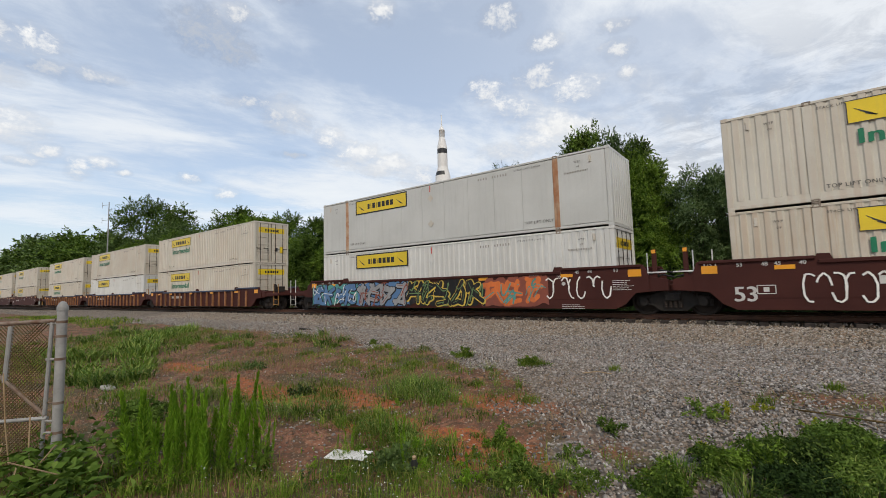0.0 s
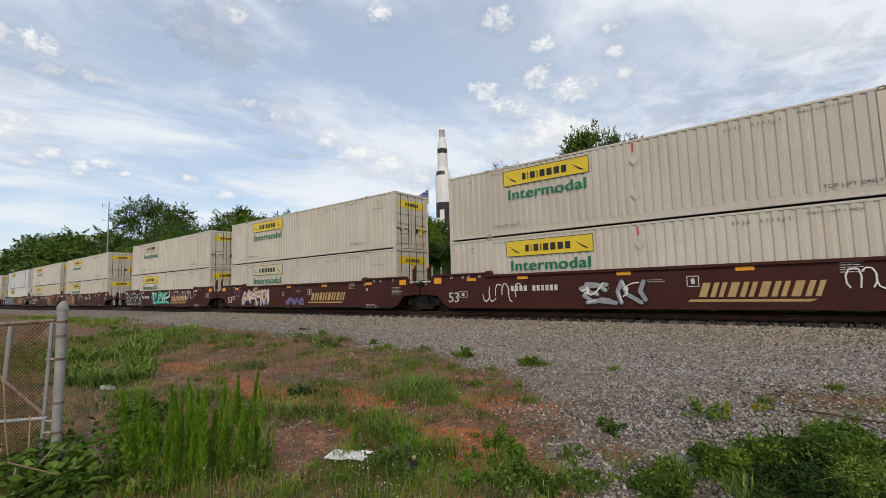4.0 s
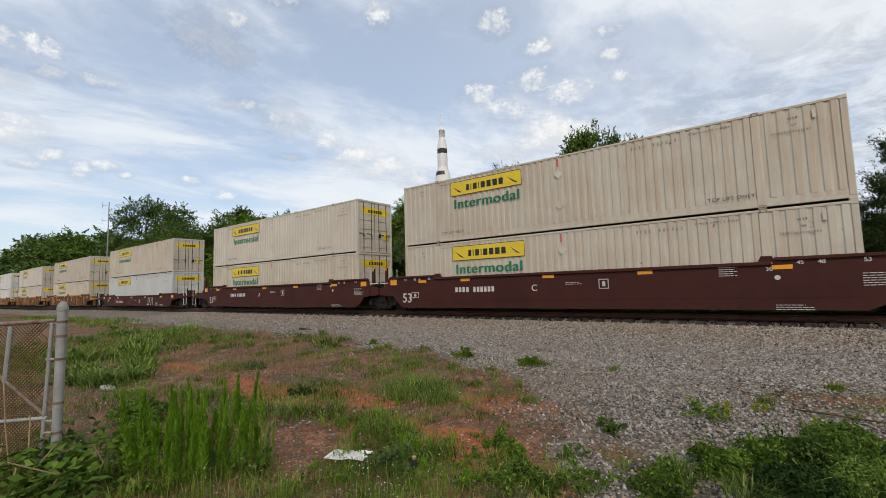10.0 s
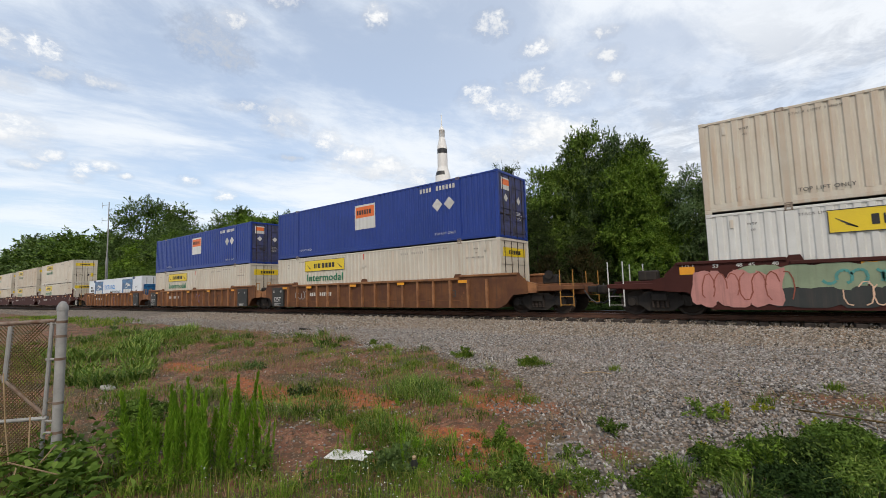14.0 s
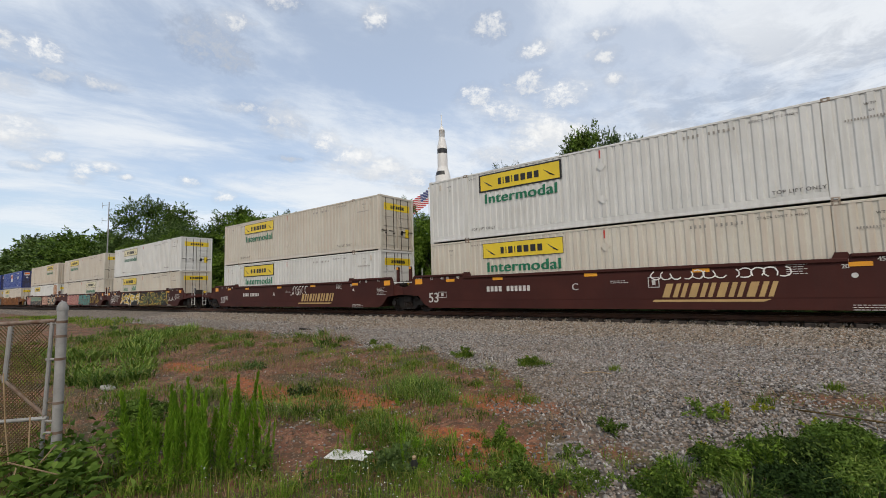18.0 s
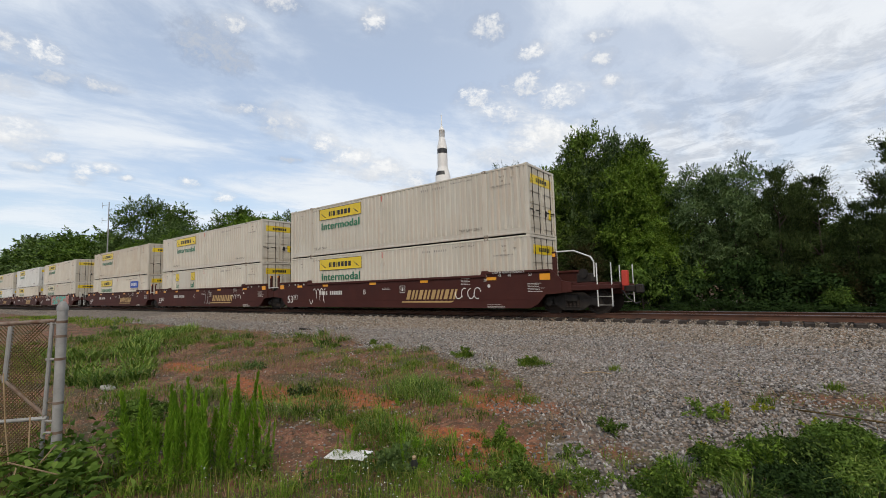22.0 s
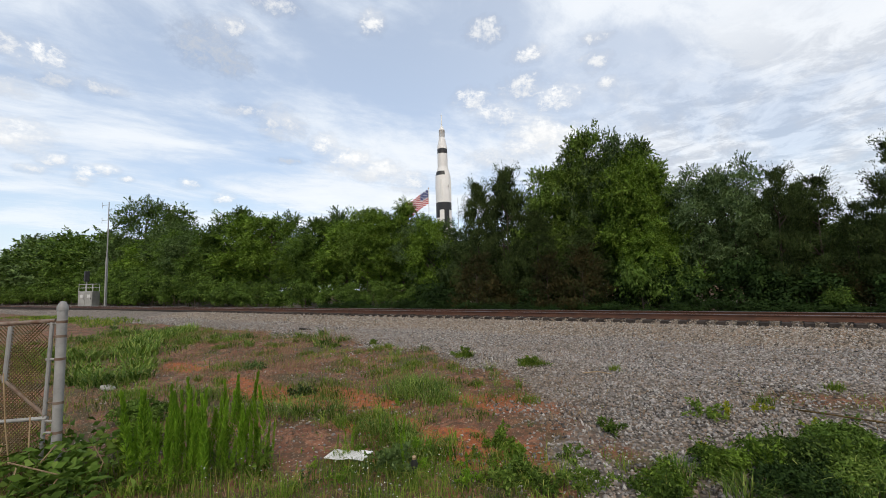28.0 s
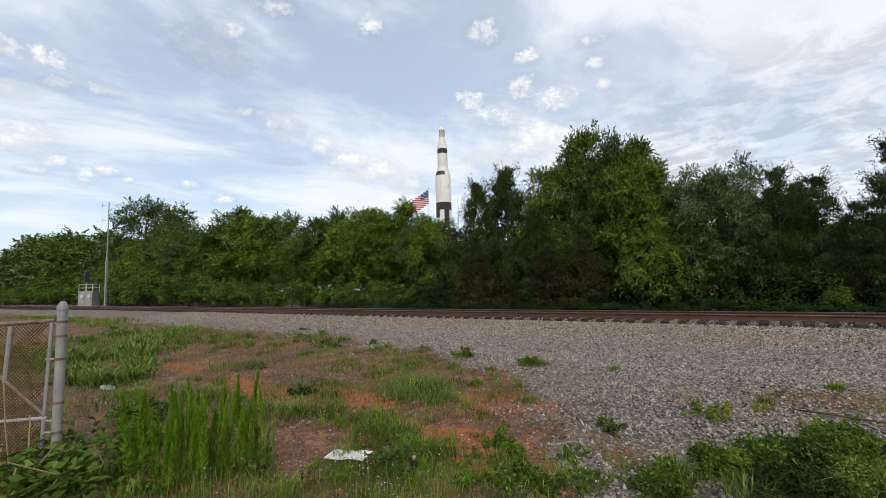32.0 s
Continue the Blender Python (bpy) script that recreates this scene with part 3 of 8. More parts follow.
def ground_sheet():
    xs = axis([(-4500, -600, 14), (-600, -120, 24), (-120, -40, 60), (-40, -14, 110), (-14, 3, 190), (3, 12, 36), (12, 120, 30), (120, 4500, 16)])
    ys = axis([(-4500, -200, 12), (-200, -10, 20), (-10, 0.5, 20), (0.5, 11, 130), (11, 16, 40), (16, 40, 48), (40, 300, 26), (300, 4500, 14)])
    gx, gy = np.meshgrid(xs, ys, indexing="ij")
    rng = np.random.default_rng(5)
    near = ease(-40, -15, gx) * ease(14, 5, gx) * ease(16, 13, gy) * ease(-2, 1, gy)
    gz = height(gx, gy) + near * rng.normal(0, 0.008, gx.shape)
    nx, ny = gx.shape
    idx = np.arange(nx * ny).reshape(nx, ny)
    faces = np.stack([idx[:-1, :-1], idx[1:, :-1], idx[1:, 1:], idx[:-1, 1:]], -1).reshape(-1, 4)
    me = bpy.data.meshes.new("ground")
    co = np.stack([gx, gy, gz], -1).reshape(-1, 3).astype(np.float32)
    me.vertices.add(len(co))
    me.vertices.foreach_set("co", co.ravel())
    me.loops.add(len(faces) * 4)
    me.loops.foreach_set("vertex_index", faces.astype(np.int32).ravel())
    me.polygons.add(len(faces))
    me.polygons.foreach_set("loop_start", np.arange(0, len(faces) * 4, 4, dtype=np.int32))
    me.polygons.foreach_set("loop_total", np.full(len(faces), 4, dtype=np.int32))
    me.update(calc_edges=True)
    me.polygons.foreach_set("use_smooth", np.ones(len(faces), bool))
    at = me.attributes.new("stone", "FLOAT", "POINT")
    at.data.foreach_set("value", gravel(gx, gy).ravel().astype(np.float32))
    red = 0 * gx
    for cx, cy, rx, ry in ((-7.2, 4.6, 1.6, 0.5), (-6.0, 5.1, 1.2, 0.4), (-4.4, 4.3, 0.7, 0.5), (-3.1, 4.3, 0.9, 0.45), (-3.5, 5.8, 0.9, 0.45), (-2.5, 4.2, 0.5, 0.4), (-11.8, 4.9, 0.9, 0.4), (-9.0, 4.8, 0.8, 0.3)):
        red = np.maximum(red, np.exp(-(((gx - cx) / rx) ** 2 + ((gy - cy) / ry) ** 2)))
    me.attributes.new("clay", "FLOAT", "POINT").data.foreach_set("value", red.ravel().astype(np.float32))
    g = Nodes("ground_surface")
    v = g.coords()
    st = g.n("ShaderNodeAttribute", attribute_name="stone").outputs["Fac"]
    vor = g.n("ShaderNodeTexVoronoi", {"Vector": v, "Scale": 19.0})
    cell = g.n("ShaderNodeSeparateColor", {0: vor.outputs["Color"]}).outputs[0]
    n1, n2, n3 = g.noise(v, 0.5, 6, 0.6), g.noise(v, 3.0, 6, 0.65), g.noise(v, 40, 3, 0.6)
    rock = g.mix(cell, (0.12, 0.10, 0.08, 1), (0.40, 0.345, 0.285, 1))
    # gaps between the stones are painted dark, for the shade in them
    rock = g.mix(g.ramp(vor.outputs["Distance"], 0.3, 0.75), rock, (0.07, 0.06, 0.05, 1))
    rock = g.mix(g.math("MULTIPLY", g.ramp(n1, 0.4, 0.65), 0.45), rock, (0.25, 0.195, 0.145, 1))
    soil = g.mix(g.ramp(n2, 0.35, 0.65), (0.19, 0.074, 0.04, 1), (0.33, 0.155, 0.09, 1))
    soil = g.mix(g.ramp(g.noise(v, 5.5, 6, 0.7), 0.42, 0.6), soil, (0.115, 0.066, 0.040, 1))
    clay = g.mix(n3, (0.44, 0.14, 0.05, 1), (0.27, 0.08, 0.03, 1))
    cl = g.n("ShaderNodeAttribute", attribute_name="clay").outputs["Fac"]
    soil = g.mix(g.ramp(g.math("ADD", g.noise(v, 0.8, 6, 0.65), g.math("MULTIPLY_ADD", cl, 0.50, -0.17)), 0.44, 0.55), soil, clay)
    # turf patches, coloured darker in place of shadows under the grass
    shade_turf = g.mix(n2, (0.045, 0.05, 0.02, 1), (0.12, 0.095, 0.048, 1))
    soil = g.mix(g.math("MULTIPLY", g.ramp(g.noise(v, 0.8, 7, 0.68, dist=0.4), 0.47, 0.6), g.math("SUBTRACT", 1.0, cl, clamp=True)), soil, shade_turf)
    soil = g.mix(g.ramp(g.noise(v, 9.0, 5, 0.7), 0.48, 0.66), soil, (0.105, 0.07, 0.042, 1))
    soil = g.mix(g.ramp(g.noise(v, 26.0, 3, 0.7), 0.58, 0.7), soil, (0.42, 0.34, 0.25, 1))
    soil = g.mix(g.math("MULTIPLY", g.ramp(g.noise(v, 34.0, 4, 0.75), 0.5, 0.66), 0.7), soil, (0.06, 0.04, 0.025, 1))
    mask = g.ramp(g.math("ADD", st, g.math("MULTIPLY_ADD", n2, 0.5, -0.25)), 0.35, 0.65)
    col = g.mix(mask, soil, rock)
    bump = g.math("ADD", g.math("MULTIPLY", g.math("SUBTRACT", 0.8, vor.outputs["Distance"]), mask), g.math("MULTIPLY", n3, 0.5))
    g.shade(col, 0.92, 0, g.math("ADD", bump, g.math("MULTIPLY", n2, 1.2)), 0.8, 0.04, 0.2)
    me.materials.append(g.mat)
    return tagged(new("ground", me), "reddish soil, weeds and grey crushed stone sloping from the line", "ground", kind="structure")


ground_sheet()


# ---------------------------------------------------------------- railway track
def railway():
    bed = thing("railway_track", "two steel rails on dark timber ties in grey ballast", "railway track", kind="structure", m=pose(0, TRACK_Y, RAIL_Z))
    foot = [(-0.07, -0.17), (0.07, -0.17), (0.07, -0.155), (0.012, -0.135), (0.009, -0.05), (0.036, -0.035), (0.036, -0.004), (-0.036, -0.004), (-0.036, -0.035), (-0.009, -0.05), (-0.012, -0.135), (-0.07, -0.155)]

    def bar(poly, mat_):
        g, n = Geo(), len(poly)
        cuts = list(np.linspace(-900, 700, 33))
        vs = [(x, a, b) for x in cuts for a, b in poly]
        g.add(vs, [(k * n + i, (k + 1) * n + i, (k + 1) * n + (i + 1) % n, k * n + (i + 1) % n) for k in range(len(cuts) - 1) for i in range(n)])
        return g.mesh("rail", mat_)
    body = bar(foot, RAIL)
    top = bar([(-0.034, -0.0038), (0.034, -0.0038), (0.03, 0.0), (-0.03, 0.0)], RAILTOP)
    for y in (-0.7525, 0.7525):
        r = part("rail", body, bed, m=pose(0, y, 0))
        part("rail_head", top, r, "worn shiny running surface")
    tie = Geo().box(-0.115, 0.115, -1.30, 1.30, -0.36, -0.178, 0.012).mesh("tie", TIE)
    plate = Geo().box(-0.09, 0.09, -0.17, 0.17, -0.178, -0.166, 0.004)
    for sx in (-0.06, 0.06):
        for sy in (-0.095, 0.095):
            plate.box(sx - 0.012, sx + 0.012, sy - 0.012, sy + 0.012, -0.166, -0.135)
    plate = plate.mesh("tie_plate", RAIL)
    rng = random.Random(3)
    rest = Geo()
    for i in range(-900, 700):
        x = i * 0.52
        if -58 <= x <= 10:
            t = part("tie", tie, bed, m=pose(x + rng.uniform(-0.03, 0.03), rng.uniform(-0.05, 0.05), rng.uniform(-0.02, 0.006), 0, 0, rng.uniform(-1.2, 1.2)))
            if -22 <= x:
                for y in (-0.7525, 0.7525):
                    part("tie_plate", plate, t, m=pose(0, y, 0.002))
        elif -260 < x < 120:
            rest.box(x - 0.115, x + 0.115, -1.30, 1.30, -0.36, -0.178)
    tagged(part("tie", rest.mesh("ties", TIE), bed), kind="stuff")


railway()


# ---------------------------------------------------------------- rocket, flag, poles
def rocket():
    m = pose(-172.0, 227.4, 0)
    r = thing("rocket", "tall white moon rocket standing upright with black bands", "rocket", m=m)
    for nm, prof, ma in [
        ("first_stage", [(5.03, 7.0), (5.03, 49.0)], RKWHITE), ("black_band", [(5.06, 52.0), (5.06, 57.0)], RKBLACK), ("interstage", [(5.03, 49.0), (5.03, 52.0)], RKWHITE),
        ("second_stage", [(5.03, 57.0), (5.03, 74.6), (4.95, 75.0)], RKWHITE),
        ("tapered_interstage", [(4.95, 75.0), (3.32, 81.0), (3.3, 81.2)], RKWHITE), ("third_stage", [(3.3, 81.2), (3.3, 90.0)], RKWHITE),
        ("black_band", [(3.33, 90.0), (3.33, 93.2)], RKBLACK), ("adapter", [(3.3, 93.2), (3.25, 94.5), (1.98, 101.0)], RKWHITE),
        ("service_module", [(1.97, 101.0), (1.97, 105.4), (2.05, 105.5), (2.05, 106.2)], RKGREY), ("capsule", [(1.95, 106.2), (1.9, 106.5), (0.55, 109.3)], RKWHITE),
        ("escape_tower", [(0.5, 109.3), (0.36, 112.0), (0.36, 116.4), (0.12, 117.0), (0.06, 118.0)], RKWHITE)]:
        part(nm, Geo().lathe(prof, 40).mesh(nm, ma, nm not in ("capsule",)), r)
    # black quarter panels and white roll pattern
    for a0, a1, z0, z1, rad in ((196, 322, 75.0, 77.8, 4.99), (215, 275, 47.0, 52.0, 5.08), (310, 350, 40.0, 52.0, 5.08)):
        g, n = Geo(), 10
        vs = []
        for z, q in ((z0, rad), (z1, rad if rad > 5 else 4.27)):
            vs += [(q * math.cos(radians(a0 + (a1 - a0) * i / n)), q * math.sin(radians(a0 + (a1 - a0) * i / n)), z) for i in range(n + 1)]
        g.add(vs, [(i, i + 1, i + n + 2, i + n + 1) for i in range(n)])
        part("black_panel", g.mesh("black_panel", RKBLACK), r)
    for a in (200, 290, 20, 110):
        g = Geo().box(-0.35, 0.35, -0.25, 0.25, 59, 72, 0.1)
        part("cable_tunnel", g.mesh("cable_tunnel", RKWHITE), r, m=pose(5.05 * math.cos(radians(a)), 5.05 * math.sin(radians(a)), 0, 0, 0, a + 90))
    for a in (195, 345):
        part("motor_pod", Geo().lathe([(0.1, 66.8), (0.35, 67.1), (0.35, 68.2), (0.1, 68.6)], 10).mesh("motor_pod", RKGREY), r, m=pose(5.4 * math.cos(radians(a)), 5.4 * math.sin(radians(a)), 0))


rocket()

FLAG_PIECES = []


def flagpole():
    p = thing("flagpole", "white flagpole with gold ball behind the trees", "flagpole", m=pose(-60.9, 75, 0))
    part("pole", Geo().lathe([(0.13, -0.2), (0.12, 6), (0.06, 23.7)], 12).mesh("pole", RAILWHITE, True), p)
    part("ball", Geo().lathe([(0.02, 23.7), (0.12, 23.8), (0.13, 23.9), (0.02, 24.02)], 12).mesh("ball", OCHRE, True), p)
    f = thing("flag", "red, white and blue striped flag flying from the pole", "flag", m=pose(-60.9, 75, 23.5))
    # strips of cloth from hoist to fly, seen edge on; they hang a little and swing
    n, length, drop = 8, 5.3, 3.2
    for i in range(n):
        strip = new("cloth_strip")
        strip.parent = f
        w = length / n
        for k in range(13):
            z1, z0 = -drop * k / 13, -drop * (k + 1) / 13
            if i < 3 and k < 7:
                continue
            part("stripe", cached(("stripe", k % 2), lambda: Geo().box(-w - 0.02, 0, -0.015, 0.015, -drop / 13, 0).mesh("stripe", (FLAGRED, FLAGWHITE)[k % 2])), strip, m=pose(0, 0, z1))
        if i < 3:
            c = part("canton", cached("canton", lambda: Geo().box(-w - 0.02, 0, -0.015, 0.015, -drop * 7 / 13, 0).mesh("canton", FLAGBLUE)), strip)
            stars = Geo()
            for a in range(4):
                for b in range(5):
                    xx, zz = -w * (a + 0.5 + 0.25 * (b % 2)) / 4, -drop * 7 / 13 * (b + 0.5) / 5
                    stars.box(xx - 0.05, xx + 0.05, -0.02, 0.02, zz - 0.05, zz + 0.05)
            tagged(part("star", cached("stars", lambda: stars.mesh("star", FLAGWHITE)), c), kind="stuff")
        FLAG_PIECES.append((strip, i, w))
    q = thing("light_pole", "thin grey pole behind the trees", "pole", m=pose(-77.7, 110, 0))
    part("shaft", Geo().lathe([(0.14, -0.2), (0.06, 29.4)], 10).mesh("shaft", GALV, True), q)


flagpole()


def mast_and_cabinet():
    t = thing("antenna_mast", "slender galvanised radio mast with two small antennas beside the track", "mast", m=pose(-76.2, 20.6, 0.1))
    part("lower_tube", Geo().lathe([(0.17, 0), (0.16, 7.2)], 14).mesh("lower_tube", GALV, True), t)
    part("upper_tube", Geo().lathe([(0.09, 7.2), (0.06, 15.2)], 12).mesh("upper_tube", GALV, True), t)
    part("conduit", Geo().rod((0.2, -0.1, 0), (0.2, -0.1, 8.2), 0.05).mesh("conduit", GALV), t)
    part("foundation", Geo().lathe([(0.6, -0.2), (0.6, 0.25)], 16).mesh("foundation", CONCRETE), t)
    for z in (14.8, 12.6):
        a = part("antenna", Geo().pipe([(0, 0, z), (-1.0, -0.5, z)], 0.03).mesh("antenna", GALV), t)
        part("element", Geo().rod((-1.0, -0.5, z - 0.45), (-1.0, -0.5, z + 0.45), 0.025).mesh("element", GALV), a)
    part("collar", Geo().lathe([(0.13, 10.9), (0.13, 11.2)], 12).mesh("collar", GALV), t)
    c = thing("signal_cabinet", "aluminium trackside equipment cabinet with rails on its roof", "cabinet", m=pose(-82.6, 20.3, 0.15, 0, 0, 38))
    part("body", Geo().box(-1.05, 1.05, -0.75, 0.75, 0.2, 2.45, 0.03).mesh("body", CABINET), c)
    part("plinth", Geo().box(-1.3, 1.3, -0.95, 0.95, -0.3, 0.2, 0.03).mesh("plinth", CONCRETE), c)
    for x in (-0.53, 0.53):
        d = part("door", Geo().box(x - 0.48, x + 0.48, -0.785, -0.752, 0.3, 2.35, 0.01).mesh("door", CABINET), c)
        part("handle", Geo().box(x + 0.3, x + 0.34, -0.83, -0.787, 1.2, 1.5, 0.008).mesh("handle", STEEL), d)
        part("notice", Geo().box(x - 0.2, x + 0.2, -0.792, -0.787, 1.5, 1.95).mesh("notice", RAILWHITE), d)
    rail_ = Geo()
    for x in (-1.0, 0, 1.0):
        for y in (-0.7, 0.7):
            rail_.rod((x, y, 2.45), (x, y, 3.5), 0.03)
    for z in (2.95, 3.5):
        rail_.pipe([(-1, -0.7, z), (1, -0.7, z), (1, 0.7, z), (-1, 0.7, z), (-1, -0.7, z)], 0.03)
    part("roof_rail", rail_.mesh("roof_rail", RAILWHITE), c)
    s = thing("railway_signal", "dark signal lamp housing on a short post", "signal", m=pose(-86.2, 20.8, 0.15))
    part("post", Geo().lathe([(0.09, 0), (0.09, 4.6)], 10).mesh("post", GALV), s)
    part("housing", Geo().box(-0.35, 0.35, -0.3, 0.3, 4.0, 5.6, 0.06).mesh("housing", BLACK), s)


mast_and_cabinet()
# ---------------------------------------------------------------- containers
CL, CH, CW = 16.154, 2.896, 1.295
MOVERS = []


def corrugated(x0, x1, z0, z1, pitch, depth, y):
    """A ribbed sheet in the plane y: crests lie at y, troughs depth behind it."""
    g, n = Geo(), max(1, round((x1 - x0) / pitch))
    p = (x1 - x0) / n
    prof = []
    for i in range(n):
        a = x0 + i * p
        prof += [(a, depth), (a + p * 0.30, depth), (a + p * 0.42, 0), (a + p * 0.88, 0)]
    prof.append((x1, depth))
    k = len(prof)
    vs = [(x, y + d, z) for z in (z0, z1) for x, d in prof]
    g.add(vs, [(i, i + 1, k + i + 1, k + i) for i in range(k - 1)])
    return g


def side_sheet(smooth):
    g = Geo()
    bays = ((0.16, 1.94), (2.16, 13.99), (14.21, 15.99))
    for a, b in bays:
        if smooth:
            n = max(1, round((b - a) / 1.32))
            for i in range(n):
                g.box(a + (b - a) * i / n + 0.004, a + (b - a) * (i + 1) / n - 0.004, -CW + 0.006, -CW + 0.03, 0.17, CH - 0.12, 0.003)
        else:
            c = corrugated(a, b, 0.30, CH - 0.10, 0.285, 0.034, -CW + 0.004)
            g.add(c.v, c.f)
            g.box(a, b, -CW + 0.012, -CW + 0.04, 0.15, 0.302, 0.004)
    return g


def container(style, lower, reverse=False, tint=None):
    """One long shipping container; x from its front end, y across, z from its floor."""
    ma = {"cream": CREAM, "aged": CREAM2, "white": WHITE, "grey": GREY, "blue": BLUE, "reefer": REEFER}[style]
    smooth = style in ("grey", "reefer")
    lab = {"cream": "streaked cream corrugated container with yellow sign", "aged": "weathered cream corrugated container with rust streaks",
           "white": "white corrugated container with yellow sign", "grey": "pale grey smooth-sided container with rusty posts",
           "blue": "dark blue corrugated container with orange sign", "reefer": "white refrigerated container with blue panels"}[style]
    lab += " in a railcar well" if lower else " on another container"
    c = thing("shipping_container", lab, "container", "containers on the train")
    key = "s" if smooth else "c"
    P = pose(0, 0, 0, 0, 0, 180)
    flip = Matrix.Translation((CL, 0, 0)) @ P
    sheet = cached(("sheet", key), lambda: side_sheet(smooth).mesh("side_panel", CREAM))
    part("side_panel", sheet, c, material=ma)
    part("side_panel", sheet, c, m=flip, material=ma)
    part("roof", cached("roof", lambda: Geo().box(0.1, CL - 0.1, -CW + 0.05, CW - 0.05, CH - 0.05, CH - 0.022).mesh("roof", CREAM)), c, material=ma)
    part("underframe", cached("under", lambda: Geo().box(0.1, CL - 0.1, -CW + 0.06, CW - 0.06, 0.05, 0.14).mesh("underframe", STEEL)), c)
    rail_m = cached("brail", lambda: Geo().box(0.16, CL - 0.16, -CW, -CW + 0.06, 0.05, 0.15, 0.012).mesh("bottom_rail", CREAM))
    top_m = cached("trail", lambda: Geo().box(0.16, CL - 0.16, -CW, -CW + 0.06, CH - 0.10, CH - 0.02, 0.012).mesh("top_rail", CREAM))
    for mm in (None, flip):
        part("bottom_rail", rail_m, c, m=mm, material=ma)
        part("top_rail", top_m, c, m=mm, material=ma)
    post = cached("cpost", lambda: Geo().box(0, 0.16, -CW, -CW + 0.14, 0.12, CH - 0.12, 0.015).mesh("corner_post", CREAM))
    lift = cached("lpost", lambda: Geo().box(1.94, 2.16, -CW - 0.004, -CW + 0.06, 0.12, CH - 0.12, 0.01).mesh("lift_post", CREAM))
    cast = cached("casting", lambda: Geo().box(0, 0.18, -CW - 0.006, -CW + 0.16, 0, 0.12, 0.012).mesh("corner_casting", CREAM))
    lcast = cached("lcasting", lambda: Geo().box(1.95, 2.15, -CW + 0.03, -CW + 0.14, 0, 0.115).box(1.95, 2.005, -CW - 0.01, -CW + 0.03, 0, 0.115, 0.008).box(2.095, 2.15, -CW - 0.01, -CW + 0.03, 0, 0.115, 0.008).box(2.005, 2.095, -CW - 0.008, -CW + 0.03, 0, 0.03).box(2.005, 2.095, -CW - 0.008, -CW + 0.03, 0.088, 0.115).mesh("lift_casting", STEEL))
    mir = Matrix.Translation((CL, 0, 0)) @ Matrix.Diagonal((-1, 1, 1, 1))
    for k, mm in enumerate((None, flip, mir, Matrix.Diagonal((1, -1, 1, 1)))):
        part("corner_post", post, c, m=mm, material=ma)
        part("lift_post", lift, c, m=mm, material=RUSTY if style == "grey" and lower is False else ma)
        for up in (0, CH - 0.12):
            shift = Matrix.Translation((0, 0, up))
            part("corner_casting", cast, c, m=shift @ mm if mm else shift, material=ma if not up else ma)
            part("lift_casting", lcast, c, m=shift @ mm if mm else shift, material=CASTING)
    # ends: two barred doors at the rear, a ribbed wall in front
    dm = SOOT if style == "blue" else (CREAM2 if style == "cream" else ma)
    fw = cached("frontwall", lambda: Geo().add(*(lambda q: ([(0.02 + y + CW - 0.004, x - CW, z) for x, y, z in q.v], q.f))(corrugated(0.14, 2 * CW - 0.14, 0.14, CH - 0.1, 0.25, 0.04, -CW + 0.004))).mesh("front_wall", CREAM))
    front, rear = (None, Matrix.Translation((CL, 0, 0)) @ P)
    if reverse:
        front, rear = rear, front
    part("front_wall", fw, c, m=front, material=ma)
    leaf_m = cached("dleaf", lambda: door_leaf())
    lock = cached("lockrod", lambda: Geo().rod((-0.03, 0, 0.06), (-0.03, 0, CH - 0.12), 0.017, n=6).box(-0.05, -0.01, -0.05, 0.05, 0.9, 0.95).box(-0.055, -0.02, -0.02, 0.34, 1.02, 1.05).mesh("lock_rod", WHEEL))
    for s in (-1, 1):
        base = pose(0.05, 0, 0) @ Matrix.Diagonal((1, s, 1, 1))
        d = part("door", leaf_m, c, m=rear @ base if rear else base, material=dm)
        for y in (0.28, 0.85):
            part("lock_rod", lock, d, m=pose(0, y, 0))
    sills = cached("endsill", lambda: Geo().box(0.02, 0.12, -CW + 0.14, CW - 0.14, 0.02, 0.13, 0.01).mesh("end_sill", CREAM))
    for up in (0, CH - 0.13):
        part("end_sill" if not up else "end_header", sills, c, m=pose(0, 0, up), material=ma)
        part("end_sill" if not up else "end_header", sills, c, m=pose(0, 0, up) @ mir, material=ma)
    return c


def door_leaf():
    g = Geo().box(0, 0.04, 0.02, CW - 0.14, 0.13, CH - 0.1, 0.01)
    for z in (0.28, 0.78, 1.28, 1.78, 2.28):
        g.box(-0.02, 0.0, 0.1, CW - 0.24, z, z + 0.34, 0.008)
    for z in (0.35, 1.1, 1.8, 2.5):
        g.box(-0.03, 0.02, CW - 0.2, CW - 0.05, z, z + 0.09, 0.008)
    return g.mesh("door", CREAM)


FACE = -CW - 0.008


def stick(name, me, parent, x, z, label="", y=FACE, material=None):
    return part(name, me, parent, label, pose(x, y, z), material)


